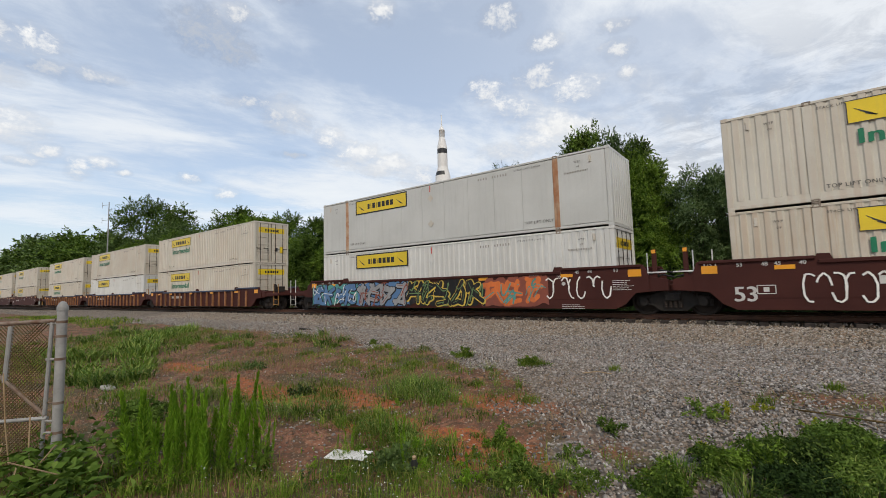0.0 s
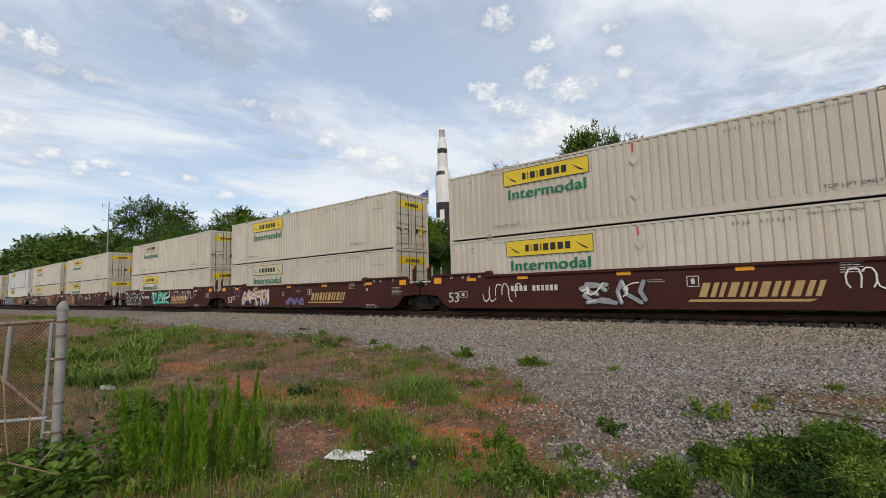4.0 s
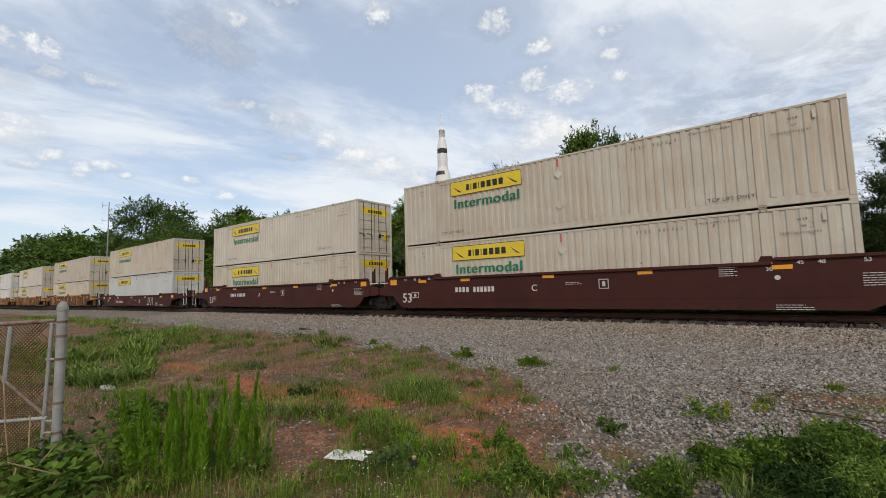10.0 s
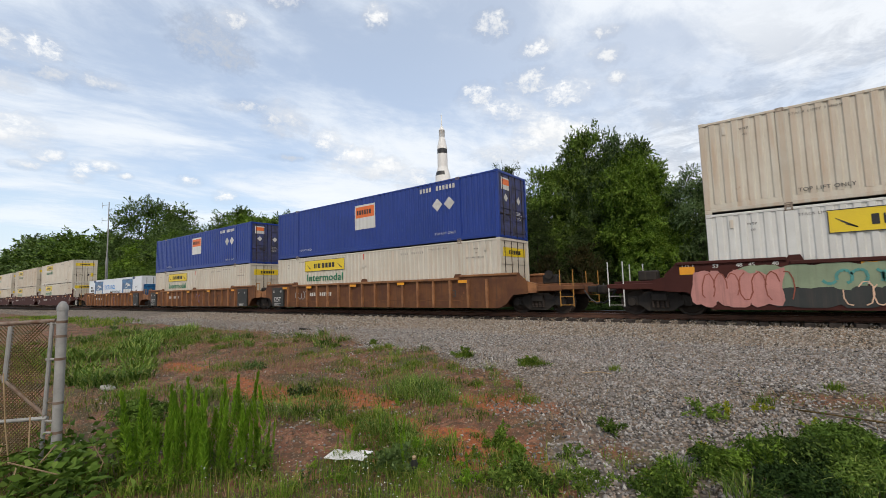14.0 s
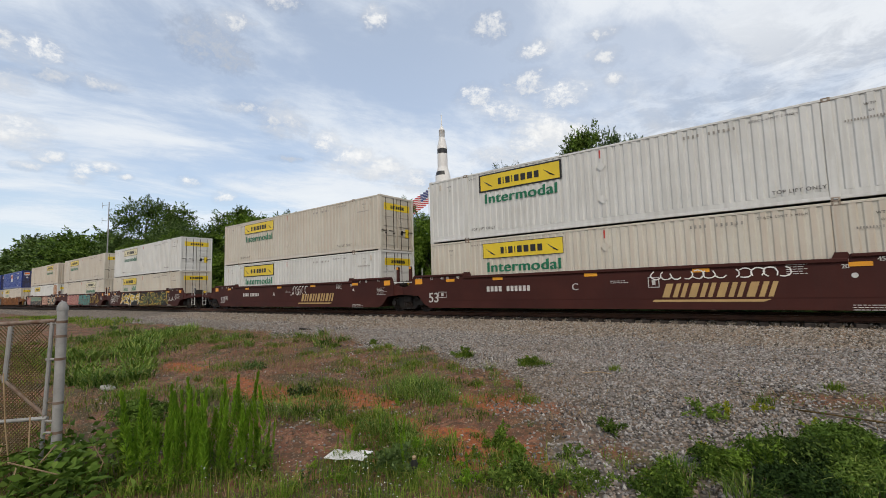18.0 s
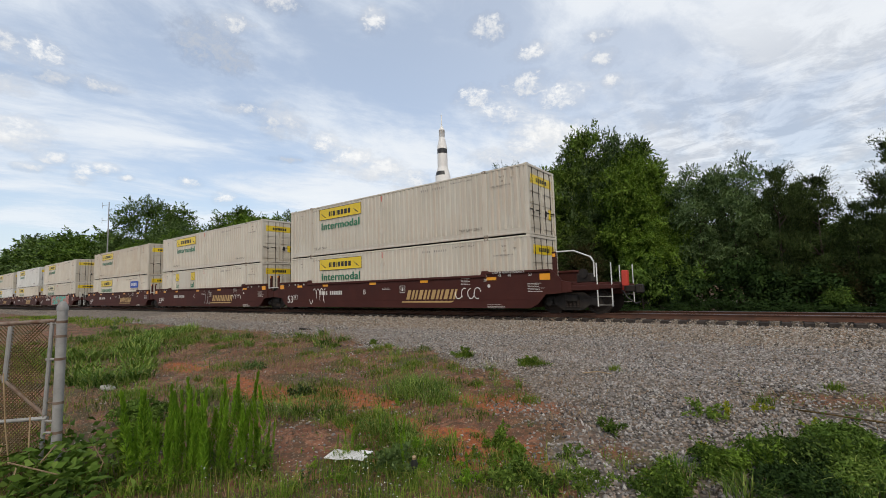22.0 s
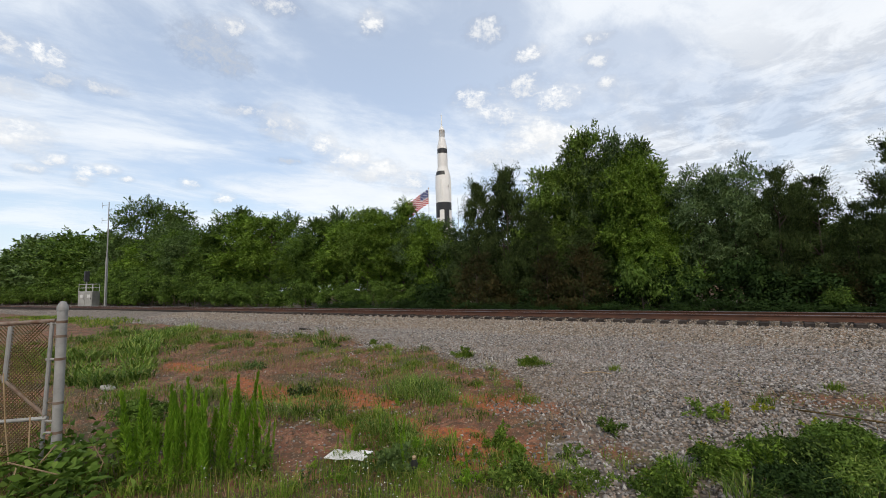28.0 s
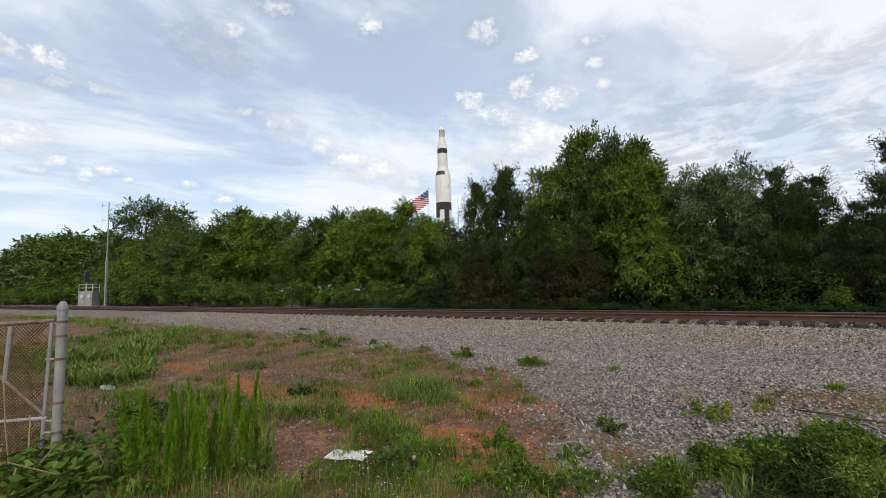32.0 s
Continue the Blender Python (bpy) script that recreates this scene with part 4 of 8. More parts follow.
def plaque(c, kind, x=2.85, z=2.03):
    """The haulier's plate: drawn as plain shapes."""
    w, h = 3.55, 0.60
    big = kind == "bold"
    if big:
        stick("sign_border", cached("border", lambda: Geo().box(-0.08, w + 0.08, 0, 0.003, -0.06, h + 0.10).mesh("sign_border", BLACK)), c, x, z, "black border")
    base = stick("sign", cached("sign", lambda: Geo().box(0, w, -0.004, 0, 0, h + 0.04).mesh("sign", YELLOW)), c, x, z, material=PALESIGN if kind == "faded" else YELLOW)
    g = bars([0.15, 0.04, 0.20, 0.04, 0.21, 0.21, 0.22, 0.20], 0.27, 0.30)
    part("emblem", cached("emb", lambda: g.mesh("emblem", BLACK)), base, "black bars", pose(0.86, -0.012, 0.17))
    if not big:
        t = Geo().box(0, w, 0, 0.003, 0, 0.022).box(0, w, 0, 0.003, h + 0.018, h + 0.04).box(0, 0.022, 0, 0.003, 0, h).box(w - 0.022, w, 0, 0.003, 0, h)
        part("edge_line", cached("edgel", lambda: t.mesh("edge_line", INK)), base, m=pose(0, -0.010, 0))
    sw = Geo()
    for s in (0.15, w - 0.65):
        for k in range(3):
            sw.slab([(s + 0.1 * k, 0.42 - 0.09 * k), (s + 0.02 + 0.1 * k, 0.39 - 0.09 * k), (s + 0.42, 0.12), (s + 0.45, 0.14)], 0, 0.003)
    part("scroll", cached("scroll", lambda: sw.mesh("scroll", INK)), base, m=pose(0, -0.011, 0))


def graphics(c, kind, style, lower):
    """Signs, stencils and markings on the side towards the meadow."""
    white_ink = style == "blue"
    ink = STENCIL if white_ink else INK
    if kind in ("A", "faded", "bold", "boldI", "plain", "A_rear", "faded_rear", "patch", "patch_low"):
        x = 9.9 if kind.endswith("rear") else 2.85
        plaque(c, "faded" if kind.startswith("faded") else ("bold" if kind.startswith("bold") else "std"), x)
        if kind in ("A", "faded", "A_rear", "faded_rear", "boldI", "patch", "patch_low"):
            t = words("Intermodal", 0.40, GREEN, 1.06, 0.05)
            k = 3.27 / max(v.co.x for v in t.vertices)
            part("lettering", t, c, "green word", Matrix.Translation((x + 0.16, FACE - 0.006, 1.47)) @ Matrix.Diagonal((k, 1, 1.0, 1)))
        if kind.startswith("patch"):
            h = 1.35 if kind == "patch" else 0.55
            stick("repair_patch", cached(("rpatch", h), lambda: Geo().box(0, 2.2 if h > 1 else 1.0, -0.004, 0.004, 0, h).mesh("repair_patch", CREAM)), c, x + (0.66 if h > 1 else 1.4), 1.38, "plain repainted panel", FACE - 0.02)
    if kind == "orange":
        s = stick("sign", cached("osign", lambda: Geo().box(0, 1.56, -0.004, 0, 0, 1.3, 0).mesh("sign", WHITE)), c, 7.29, 1.18, "pale panel")
        part("sign_band", cached("oband", lambda: Geo().box(0, 1.4, -0.004, 0, 0, 0.58).mesh("sign_band", ORANGESIGN)), s, "orange band", pose(0.08, -0.006, 0.62))
        part("emblem", cached("ob2", lambda: bars([0.13] * 6, 0.24, 0.25).mesh("emblem", BLACK)), s, m=pose(0.17, -0.014, 0.78))
        for x in (12.93, 13.62):
            stick("placard", cached("dia", lambda: Geo().slab([(0, -0.3), (0.3, 0), (0, 0.3), (-0.3, 0)], 0, 0.004).mesh("placard", STENCIL)), c, x, 1.78, "white diamond placard")
        stick("marking", cached("mkw", lambda: bars([0.12] * 4 + [-0.15] + [0.12] * 6, 0.2, 0.35).mesh("marking", STENCIL)), c, 11.9, 2.45)
    if kind not in ("reefer",):
        for x in (2.3, 12.75):
            stick("lettering", words("TOP LIFT ONLY", 0.105, ink if white_ink else LIFTINK, 1.15, 0.02), c, x, 0.38)
        if not white_ink:
            stick("marking", cached("mk1", lambda: bars([0.05] * 4 + [-0.1] + [0.05] * 6, 0.10, 0.8).mesh("marking", FADEDINK)), c, 10.6, 2.50)
            for x in (2.25, 12.35):
                stick("lettering", words("STACK LIMIT 3 HIGH", 0.07, LIFTINK, 1.25, 0.02), c, x, 2.60)
            for x in (1.05, 14.85):
                stick("lettering", words("WTP", 0.07, LIFTINK, 1.2, 0.02), c, x, 2.46)
                stick("lettering", words("OF", 0.06, LIFTINK, 1.2, 0.02), c, x + 0.08, 2.28)
            stick("marking", cached("mk4", lambda: bars([0.03] * 15, 0.065, 0.5).mesh("marking", FADEDINK)), c, 14.45, 2.1)
            for z in (0.95, 2.15):
                pl = Geo().slab([(0, -0.17), (0.17, 0), (0, 0.17), (-0.17, 0)], 0.0, 0.010)
                stick("placard_holder", cached("plh", lambda: pl.mesh("placard_holder", WHITE)), c, 7.95, z, y=FACE - 0.012, material=WHITE if style == "white" else CREAM)
            stick("warning_strip", cached("red", lambda: Geo().box(0, 0.05, 0, 0.004, 0, 0.3).mesh("warning_strip", WARNRED)), c, 7.9, 2.45)
            for x in (0.62, 15.4):
                stick("vent", cached("vent", lambda: Geo().box(0, 0.09, -0.02, 0.01, 0, 0.26, 0.01).mesh("vent", CREAM)), c, x, 2.4)


def rear_graphics(c, style, reverse):
    if style == "blue":
        m = Matrix.Translation((CL - 0.048, 0, 0)) @ pose(0, 0, 0, 0, 0, 90)
        s = part("sign", cached("bsign", lambda: Geo().box(-0.95, -0.25, -0.026, -0.02, 2.1, 2.62).mesh("sign", WHITE)), c, "pale panel", m=m)
        part("sign_band", cached("bband", lambda: Geo().box(-0.9, -0.3, -0.032, -0.028, 2.3, 2.55).mesh("sign_band", ORANGESIGN)), s, "orange band")
        for y, z in ((-0.6, 1.75), (0.55, 1.75)):
            part("placard", cached("dia", lambda: Geo().slab([(0, -0.3), (0.3, 0), (0, 0.3), (-0.3, 0)], 0, 0.004).mesh("placard", STENCIL)), c, "white diamond placard", m @ pose(y, -0.03, z) @ Matrix.Diagonal((0.6, 1, 0.6, 1)))
        part("notice", cached("bnote", lambda: _para(0.5, 6, 3).mesh("notice", STENCIL)), c, m=m @ pose(0.3, -0.03, 1.2))
        return
    if style == "reefer" or reverse:
        return
    m = Matrix.Translation((CL - 0.048, 0, 0)) @ pose(0, 0, 0, 0, 0, 90)
    s = part("sign", cached("rsign", lambda: Geo().box(-0.98, 0.98, -0.022, -0.016, 2.12, 2.5).mesh("sign", YELLOW)), c, m=m, material=YELLOW)
    part("emblem", cached("rbars", lambda: bars([0.09, 0.03, 0.12, 0.03, 0.13, 0.13, 0.13, 0.12], 0.17, 0.2).mesh("emblem", BLACK)), s, m=pose(-0.5, -0.028, 2.22))
    part("notice", cached("rnote", lambda: Geo().box(0.62, 0.9, -0.026, -0.02, 0.75, 1.2).mesh("notice", YELLOW)), s, "small yellow notice")
    part("notice", cached("rnote2", lambda: Geo().box(0.3, 0.45, -0.026, -0.02, 0.85, 1.1).mesh("notice", INK)), s)


def reefer_art(c):
    g = Nodes("blue_picture_panel")
    v = g.coords()
    sky = g.noise(g.stretch(v, 0.5, 1, 2.2), 2.0, 5, 0.6)
    col = g.mix(g.ramp(sky, 0.3, 0.7), (0.004, 0.035, 0.12, 1), (0.012, 0.13, 0.30, 1))
    col = g.mix(g.ramp(g.noise(g.stretch(v, 0.25, 1, 5), 3.0, 3), 0.62, 0.72), col, (0.03, 0.30, 0.55, 1))
    g.shade(col, 0.35)
    for x in (2.15, 10.98):
        p = stick("picture_panel", cached("pp", lambda: Geo().box(0, 2.85, -0.004, 0, 0, 2.2).mesh("picture_panel", g.mat)), c, x, 0.5, "blue sea picture panel")
        e = Geo()
        for k, (a, b, h) in enumerate(((0.85, 1.75, 0.28), (1.25, 2.35, 0.34), (0.7, 1.5, 0.12))):
            zz = 1.35 + 0.16 * (1 - k)
            e.slab([(a, zz - 0.12), (a + 0.35, zz - 0.02), (b, zz), (a + (b - a) * 0.6, zz + h * 0.75), (a + 0.4, zz + h * 0.6)], 0, 0.003)
        part("emblem", cached("emw", lambda: e.mesh("emblem", RAILWHITE)), p, "white animal-like sweep", pose(0, -0.010, 0.15))
        part("emblem", cached("emw2", lambda: bars([0.5, 0.42, 0.42, 0.62], 0.5, 0.12).mesh("emblem", RAILWHITE)), p, "white bars", pose(0.45, -0.010, 0.72))
    t = words("EXCELLENCE", 0.42, SKYBLUE, 1.0)
    k = 3.25 / max(q.co.x for q in t.vertices)
    part("lettering", t, c, "light blue words", Matrix.Translation((5.6, FACE, 1.80)) @ Matrix.Diagonal((k, 1, 1, 1)))
    t = words("EXECUTION", 0.42, DEEPBLUE, 1.0)
    part("lettering", t, c, "dark blue words", Matrix.Translation((7.35, FACE, 1.18)) @ Matrix.Diagonal((k, 1, 1, 1)))
    stick("lettering", words("THROUGH", 0.2, DEEPBLUE), c, 6.0, 1.2)
    stick("marking", cached("rk1", lambda: bars([0.12] * 4, 0.2, 0.3).mesh("marking", INK)), c, 0.75, 1.95)
    stick("marking", cached("rk2", lambda: bars([0.13] * 6, 0.24, 0.25).mesh("marking", INK)), c, 0.75, 1.6)
    stick("lettering", words("53FT", 0.19, INK), c, 14.55, 1.75)
    stick("lettering", words("XHC", 0.19, INK), c, 14.6, 1.4)
    for x in (1.93, 13.98):
        stick("lift_plate", cached("lp", lambda: Geo().box(0, 0.5, -0.02, 0, 0, 0.24, 0.01).mesh("lift_plate", SKYBLUE)), c, x - 0.1, CH - 0.26, material=DEEPBLUE)
    vents = Geo()
    for k in range(9):
        vents.box(-0.03, 0.0, -0.9, 0.9, 0.5 + 0.25 * k, 0.62 + 0.25 * k)
    part("cooling_unit", vents.mesh("cooling_unit", CABINET), c, "grey louvred cooling unit")
    rp = Geo().box(CL - 0.03, CL + 0.02, -1.1, 1.1, 1.0, 2.1)
    part("picture_panel", rp.mesh("picture_panel", g.mat), c)


# ---------------------------------------------------------------- graffiti: painted blobs and lines, no words
def sprayed(name, rgb):
    c = lin(*rgb)
    return surface(name, c, tuple(min(1, q * 1.25) for q in c[:3]) + (1,), 0.65, scale=1.8, streak=0.45, rust=0.12, obvar=0.05, grime=(0.10, 0.06, 0.05, 1))


SPRAY = {k: sprayed("spray_" + k, v) for k, v in dict(teal=(75, 135, 128), turq=(80, 178, 158), pink=(170, 118, 110), blue=(78, 112, 150), peach=(198, 165, 138), rust=(130, 70, 54),
                                                          sage=(122, 134, 108), dark=(44, 47, 45), white=(215, 212, 205), grey=(140, 140, 140), yellow=(200, 170, 70), black=(14, 14, 16), green=(95, 120, 80), orange=(200, 105, 50), lilac=(120, 105, 150)).items()}


def blob(rng, cx, cz, w, h, n=22):
    ph = [rng.uniform(0, 6.28) for _ in range(4)]
    am = [rng.uniform(0.03, 0.2) for _ in range(4)]
    pts = []
    for i in range(n):
        a = math.tau * i / n
        r = 1 + sum(am[k] * math.sin((k + 2) * a + ph[k]) for k in range(4))
        # squarish, like fat brush letters
        sq = 1 / max(abs(math.cos(a)), abs(math.sin(a))) ** 0.6
        pts.append((cx + 0.5 * w * r * sq * math.cos(a) * 0.88, cz + 0.5 * h * r * sq * math.sin(a) * 0.82))
    return pts


def fan(g, pts, cx, cz, y):
    n = len(pts)
    g.add([(cx, y, cz)] + [(a, y, b) for a, b in pts], [(0, i + 1, (i + 1) % n + 1) for i in range(n)])


def stroke(g, pts, w, y):
    """A thick brush stroke with round joints; returns the depth for the next one."""
    for (a, b), (c, d) in zip(pts, pts[1:]):
        L = math.hypot(c - a, d - b) or 1
        nx, nz = -(d - b) / L * w / 2, (c - a) / L * w / 2
        g.add([(a - nx, y, b - nz), (c - nx, y, d - nz), (c + nx, y, d + nz), (a + nx, y, b + nz)], [(0, 1, 2, 3)])
        y -= 0.00012
    for a, b in pts:
        fan(g, [(a + w / 2 * math.cos(q * 0.785), b + w / 2 * math.sin(q * 0.785)) for q in range(8)], a, b, y)
        y -= 0.00012
    return y


def piece(parent, x0, x1, z0, z1, fill, line, shade_, n, seed, back=None, y=-1.525):
    """A wall-sized painting: a backing cloud and fat letter-like strokes with outlines, no real letters."""
    rng = random.Random(seed)
    w, h = (x1 - x0) / n, z1 - z0
    clip = lambda pts: [(min(max(a, x0 - 0.1), x1 + 0.1), min(max(b, z0), z1)) for a, b in pts]
    if back:
        g = Geo()
        for i in range(n * 2):
            cx, cz = x0 + (i + 0.5) * w / 2, (z0 + z1) / 2
            fan(g, clip(blob(rng, cx, cz, w * 1.3, h * 1.15)), cx, cz, y - 0.0001 * i)
        part("graffiti", g.mesh("graffiti", SPRAY[back]), parent, back + " sprayed cloud")
    gl, gf, gs = Geo(), Geo(), Geo()
    yl, yf, ys = y - 0.005, y - 0.012, y - 0.022
    th = 0.155 * h
    for i in range(n):
        cx, cz = x0 + (i + 0.5) * w, (z0 + z1) / 2 + rng.uniform(-0.05, 0.05) * h
        sx, sz, lean = w * rng.uniform(0.30, 0.42), h * rng.uniform(0.30, 0.36), rng.uniform(-0.25, 0.25) * w
        P = lambda u, v: (cx + u * sx + v * lean * 0.5, cz + v * sz)
        shapes = [[P(-1, -1), P(-1.05, 0), P(-0.9, 1)], [P(1, -1), P(0.9, 0), P(1.05, 1)], [P(-1, 1), P(0, 0.85), P(1, 1)], [P(-1, -1), P(0, -0.9), P(1, -1)], [P(-1, 0.05), P(1, -0.05)],
                  [P(-1, -1), P(0, 0.1), P(1, 1)], [P(-1, 1), P(0, -0.1), P(1, -1)],
                  [P(math.cos(q * 0.62 + 0.5), math.sin(q * 0.62 + 0.5)) for q in range(9)], [P(0.9 * math.cos(-q * 0.6 - 1.2), 0.5 + 0.5 * math.sin(-q * 0.6 - 1.2)) for q in range(7)]]
        for pts in rng.sample(shapes, rng.choice((3, 4, 4))):
            pts = [(a + rng.uniform(-0.13, 0.13) * w, b + rng.uniform(-0.10, 0.10) * h) for a, b in pts]
            yl = stroke(gl, [(a + 0.02, max(z0 + th * 0.6, min(z1 - th * 0.6, b - 0.015))) for a, b in pts], th * 1.55, yl)
            yf = stroke(gf, [(a, max(z0 + th * 0.6, min(z1 - th * 0.6, b))) for a, b in pts], th, yf)
            if rng.random() < 0.7:
                ys = stroke(gs, [(a + 0.02, max(z0 + th * 0.5, min(z1 - th * 0.5, b + th * 0.12))) for a, b in pts[:2]], th * rng.uniform(0.12, 0.3), ys)
    # swooping tails and thin drawn lines between the shapes
    for i in range(n * 2):
        a, b = rng.uniform(x0, x1), rng.uniform(z0 + 0.15 * h, z1 - 0.15 * h)
        q, r1, r2 = rng.uniform(0, 6.28), rng.uniform(0.15, 0.4) * w, rng.uniform(0.1, 0.3) * h
        pts = [(min(max(a + r1 * math.cos(q + 0.5 * m), x0), x1), min(max(b + r2 * math.sin(q + 0.8 * m), z0 + 0.03), z1 - 0.03)) for m in range(6)]
        ys = stroke(gs, pts, th * rng.uniform(0.15, 0.4), ys)
    part("graffiti", gl.mesh("graffiti", SPRAY[line]), parent, line + " sprayed outline")
    part("graffiti", gf.mesh("graffiti", SPRAY[fill]), parent, fill + " sprayed letter-like shapes")
    part("graffiti", gs.mesh("graffiti", SPRAY[shade_]), parent, shade_ + " sprayed strokes")


def swath(parent, x0, x1, z0, z1, colour, seed, y=-1.524):
    """A broad sprayed field with ragged ends and a wavering upper edge."""
    rng, g = random.Random(seed), Geo()
    n = max(4, int((x1 - x0) / 0.7))
    for i in range(n):
        cx, cz = x0 + (i + 0.5) * (x1 - x0) / n, (z0 + z1) / 2
        pts = [(a, min(max(b, z0), z1 + rng.uniform(-0.05, 0.02))) for a, b in blob(rng, cx, cz, 1.5 * (x1 - x0) / n, (z1 - z0) * 1.25)]
        fan(g, pts, cx, cz, y - 0.0001 * (i % 3))
    part("graffiti", g.mesh("graffiti", SPRAY[colour]), parent, colour + " sprayed field")


def ribbon(g, pts, w, y):
    for (a, b), (c, d) in zip(pts, pts[1:]):
        L = math.hypot(c - a, d - b) or 1
        nx, nz = -(d - b) / L * w / 2, (c - a) / L * w / 2
        g.add([(a - nx, y, b - nz), (c - nx, y, d - nz), (c + nx, y, d + nz), (a + nx, y, b + nz)], [(0, 1, 2, 3)])


def scribble(parent, x0, x1, z0, z1, colour, seed, width=0.035, y=-1.525):
    """Looped marker strokes in one colour."""
    rng = random.Random(seed)
    g, n = Geo(), max(3, int((x1 - x0) / 0.28))
    x = x0
    for i in range(n):
        w = (x1 - x0) / n
        a0, k = rng.uniform(0, 6.28), rng.choice((-1, 1))
        pts = [(x + w * 0.5 + w * 0.55 * math.cos(a0 + k * q * 0.7), (z0 + z1) / 2 + (z1 - z0) * 0.46 * math.sin(a0 + k * q * 0.7 * rng.uniform(0.9, 1.1))) for q in range(rng.randint(4, 8))]
        ribbon(g, pts, width, y - 0.002)
        x += w
    part("graffiti", g.mesh("graffiti", SPRAY[colour]), parent, colour + " scrawled lines")


# ---------------------------------------------------------------- railcars
def truck_meshes():
    def side():
        g = Geo()
        g.slab([(-1.12, 0.34), (-0.98, 0.30), (-0.62, 0.34), (-0.38, 0.16), (0.38, 0.16), (0.62, 0.34), (0.98, 0.30), (1.12, 0.34), (1.12, 0.52), (0.92, 0.62), (0.62, 0.66), (0.42, 0.80), (-0.42, 0.80), (-0.62, 0.66), (-0.92, 0.62), (-1.12, 0.52)], -1.08, -0.96)
        return g.mesh("side_frame", STEEL)

    def springs():
        g = Geo()
        for x in (-0.22, -0.075, 0.075, 0.22):
            for k in range(5):
                g.lathe([(0.055, 0.26 + 0.06 * k), (0.062, 0.285 + 0.06 * k), (0.055, 0.31 + 0.06 * k)], 8, (x, -1.10))
        return g.mesh("spring", WHEEL)

    def wheel():
        g = Geo().disc_y(0, 0, 0, 0.0, 0.46, 28, rim=[(0.12, -0.80), (0.14, -0.79), (0.36, -0.765), (0.40, -0.80), (0.455, -0.805), (0.46, -0.70), (0.49, -0.685), (0.49, -0.66), (0.12, -0.64)])
        return g.mesh("wheel", WHEEL, False)

    def axle():
        return Geo().rod((0, -1.0, 0), (0, 1.0, 0), 0.08, n=10).mesh("axle", STEEL)

    def box_():
        g = Geo().disc_y(0, -1.20, -1.05, 0, 0.13, 14)
        g.box(-0.17, 0.17, -1.12, -0.94, -0.12, 0.2, 0.02)
        return g.mesh("bearing", STEEL)

    def bolster():
        return Geo().box(-0.24, 0.24, -1.2, 1.2, 0.48, 0.74, 0.03).box(-0.9, 0.9, -0.35, 0.35, 0.56, 0.66, 0.02).mesh("bolster", STEEL)
    return dict(side=side(), springs=springs(), wheel=wheel(), axle=axle(), bearing=box_(), bolster=bolster())


TRUCK = truck_meshes()


def truck(parent, x):
    """A two-axle bogie with its frame, springs and wheelsets."""
    t = part("truck", TRUCK["bolster"], parent, "dark greasy two-axle bogie", pose(x, 0, -0.06))
    my = Matrix.Diagonal((1, -1, 1, 1))
    for mm in (Matrix(), my):
        part("side_frame", TRUCK["side"], t, m=mm)
        tagged(part("spring", TRUCK["springs"], t, m=mm), kind="stuff")
        for dx in (-0.87, 0.87):
            part("wheel", TRUCK["wheel"], t, m=pose(dx, 0, 0.46) @ mm)
            part("bearing", TRUCK["bearing"], t, m=pose(dx, 0, 0.46) @ mm)
    for dx in (-0.87, 0.87):
        part("axle", TRUCK["axle"], t, m=pose(dx, 0, 0.46))


def side_profile(front, rear, top):
    """Outline of a well's side: full depth between the trucks, cut up over them."""
    L = CL
    f = -1.05 if front == "a" else -1.25
    r = L + (1.05 if rear == "a" else 1.25)
    hi = top + 0.10
    return [(0.05, 0.17), (L - 0.05, 0.17), (L + 0.30, 0.34), (L + 0.62, 0.70), (r, 0.74), (r, top - 0.26), (L + 0.95, top + 0.02), (L + 0.9, hi), (14.3, hi), (14.15, top), (2.0, top), (1.85, hi),
            (-0.9, hi), (-0.95, top + 0.02), (f, top - 0.26), (f, 0.74), (-0.62, 0.70), (-0.30, 0.34)]


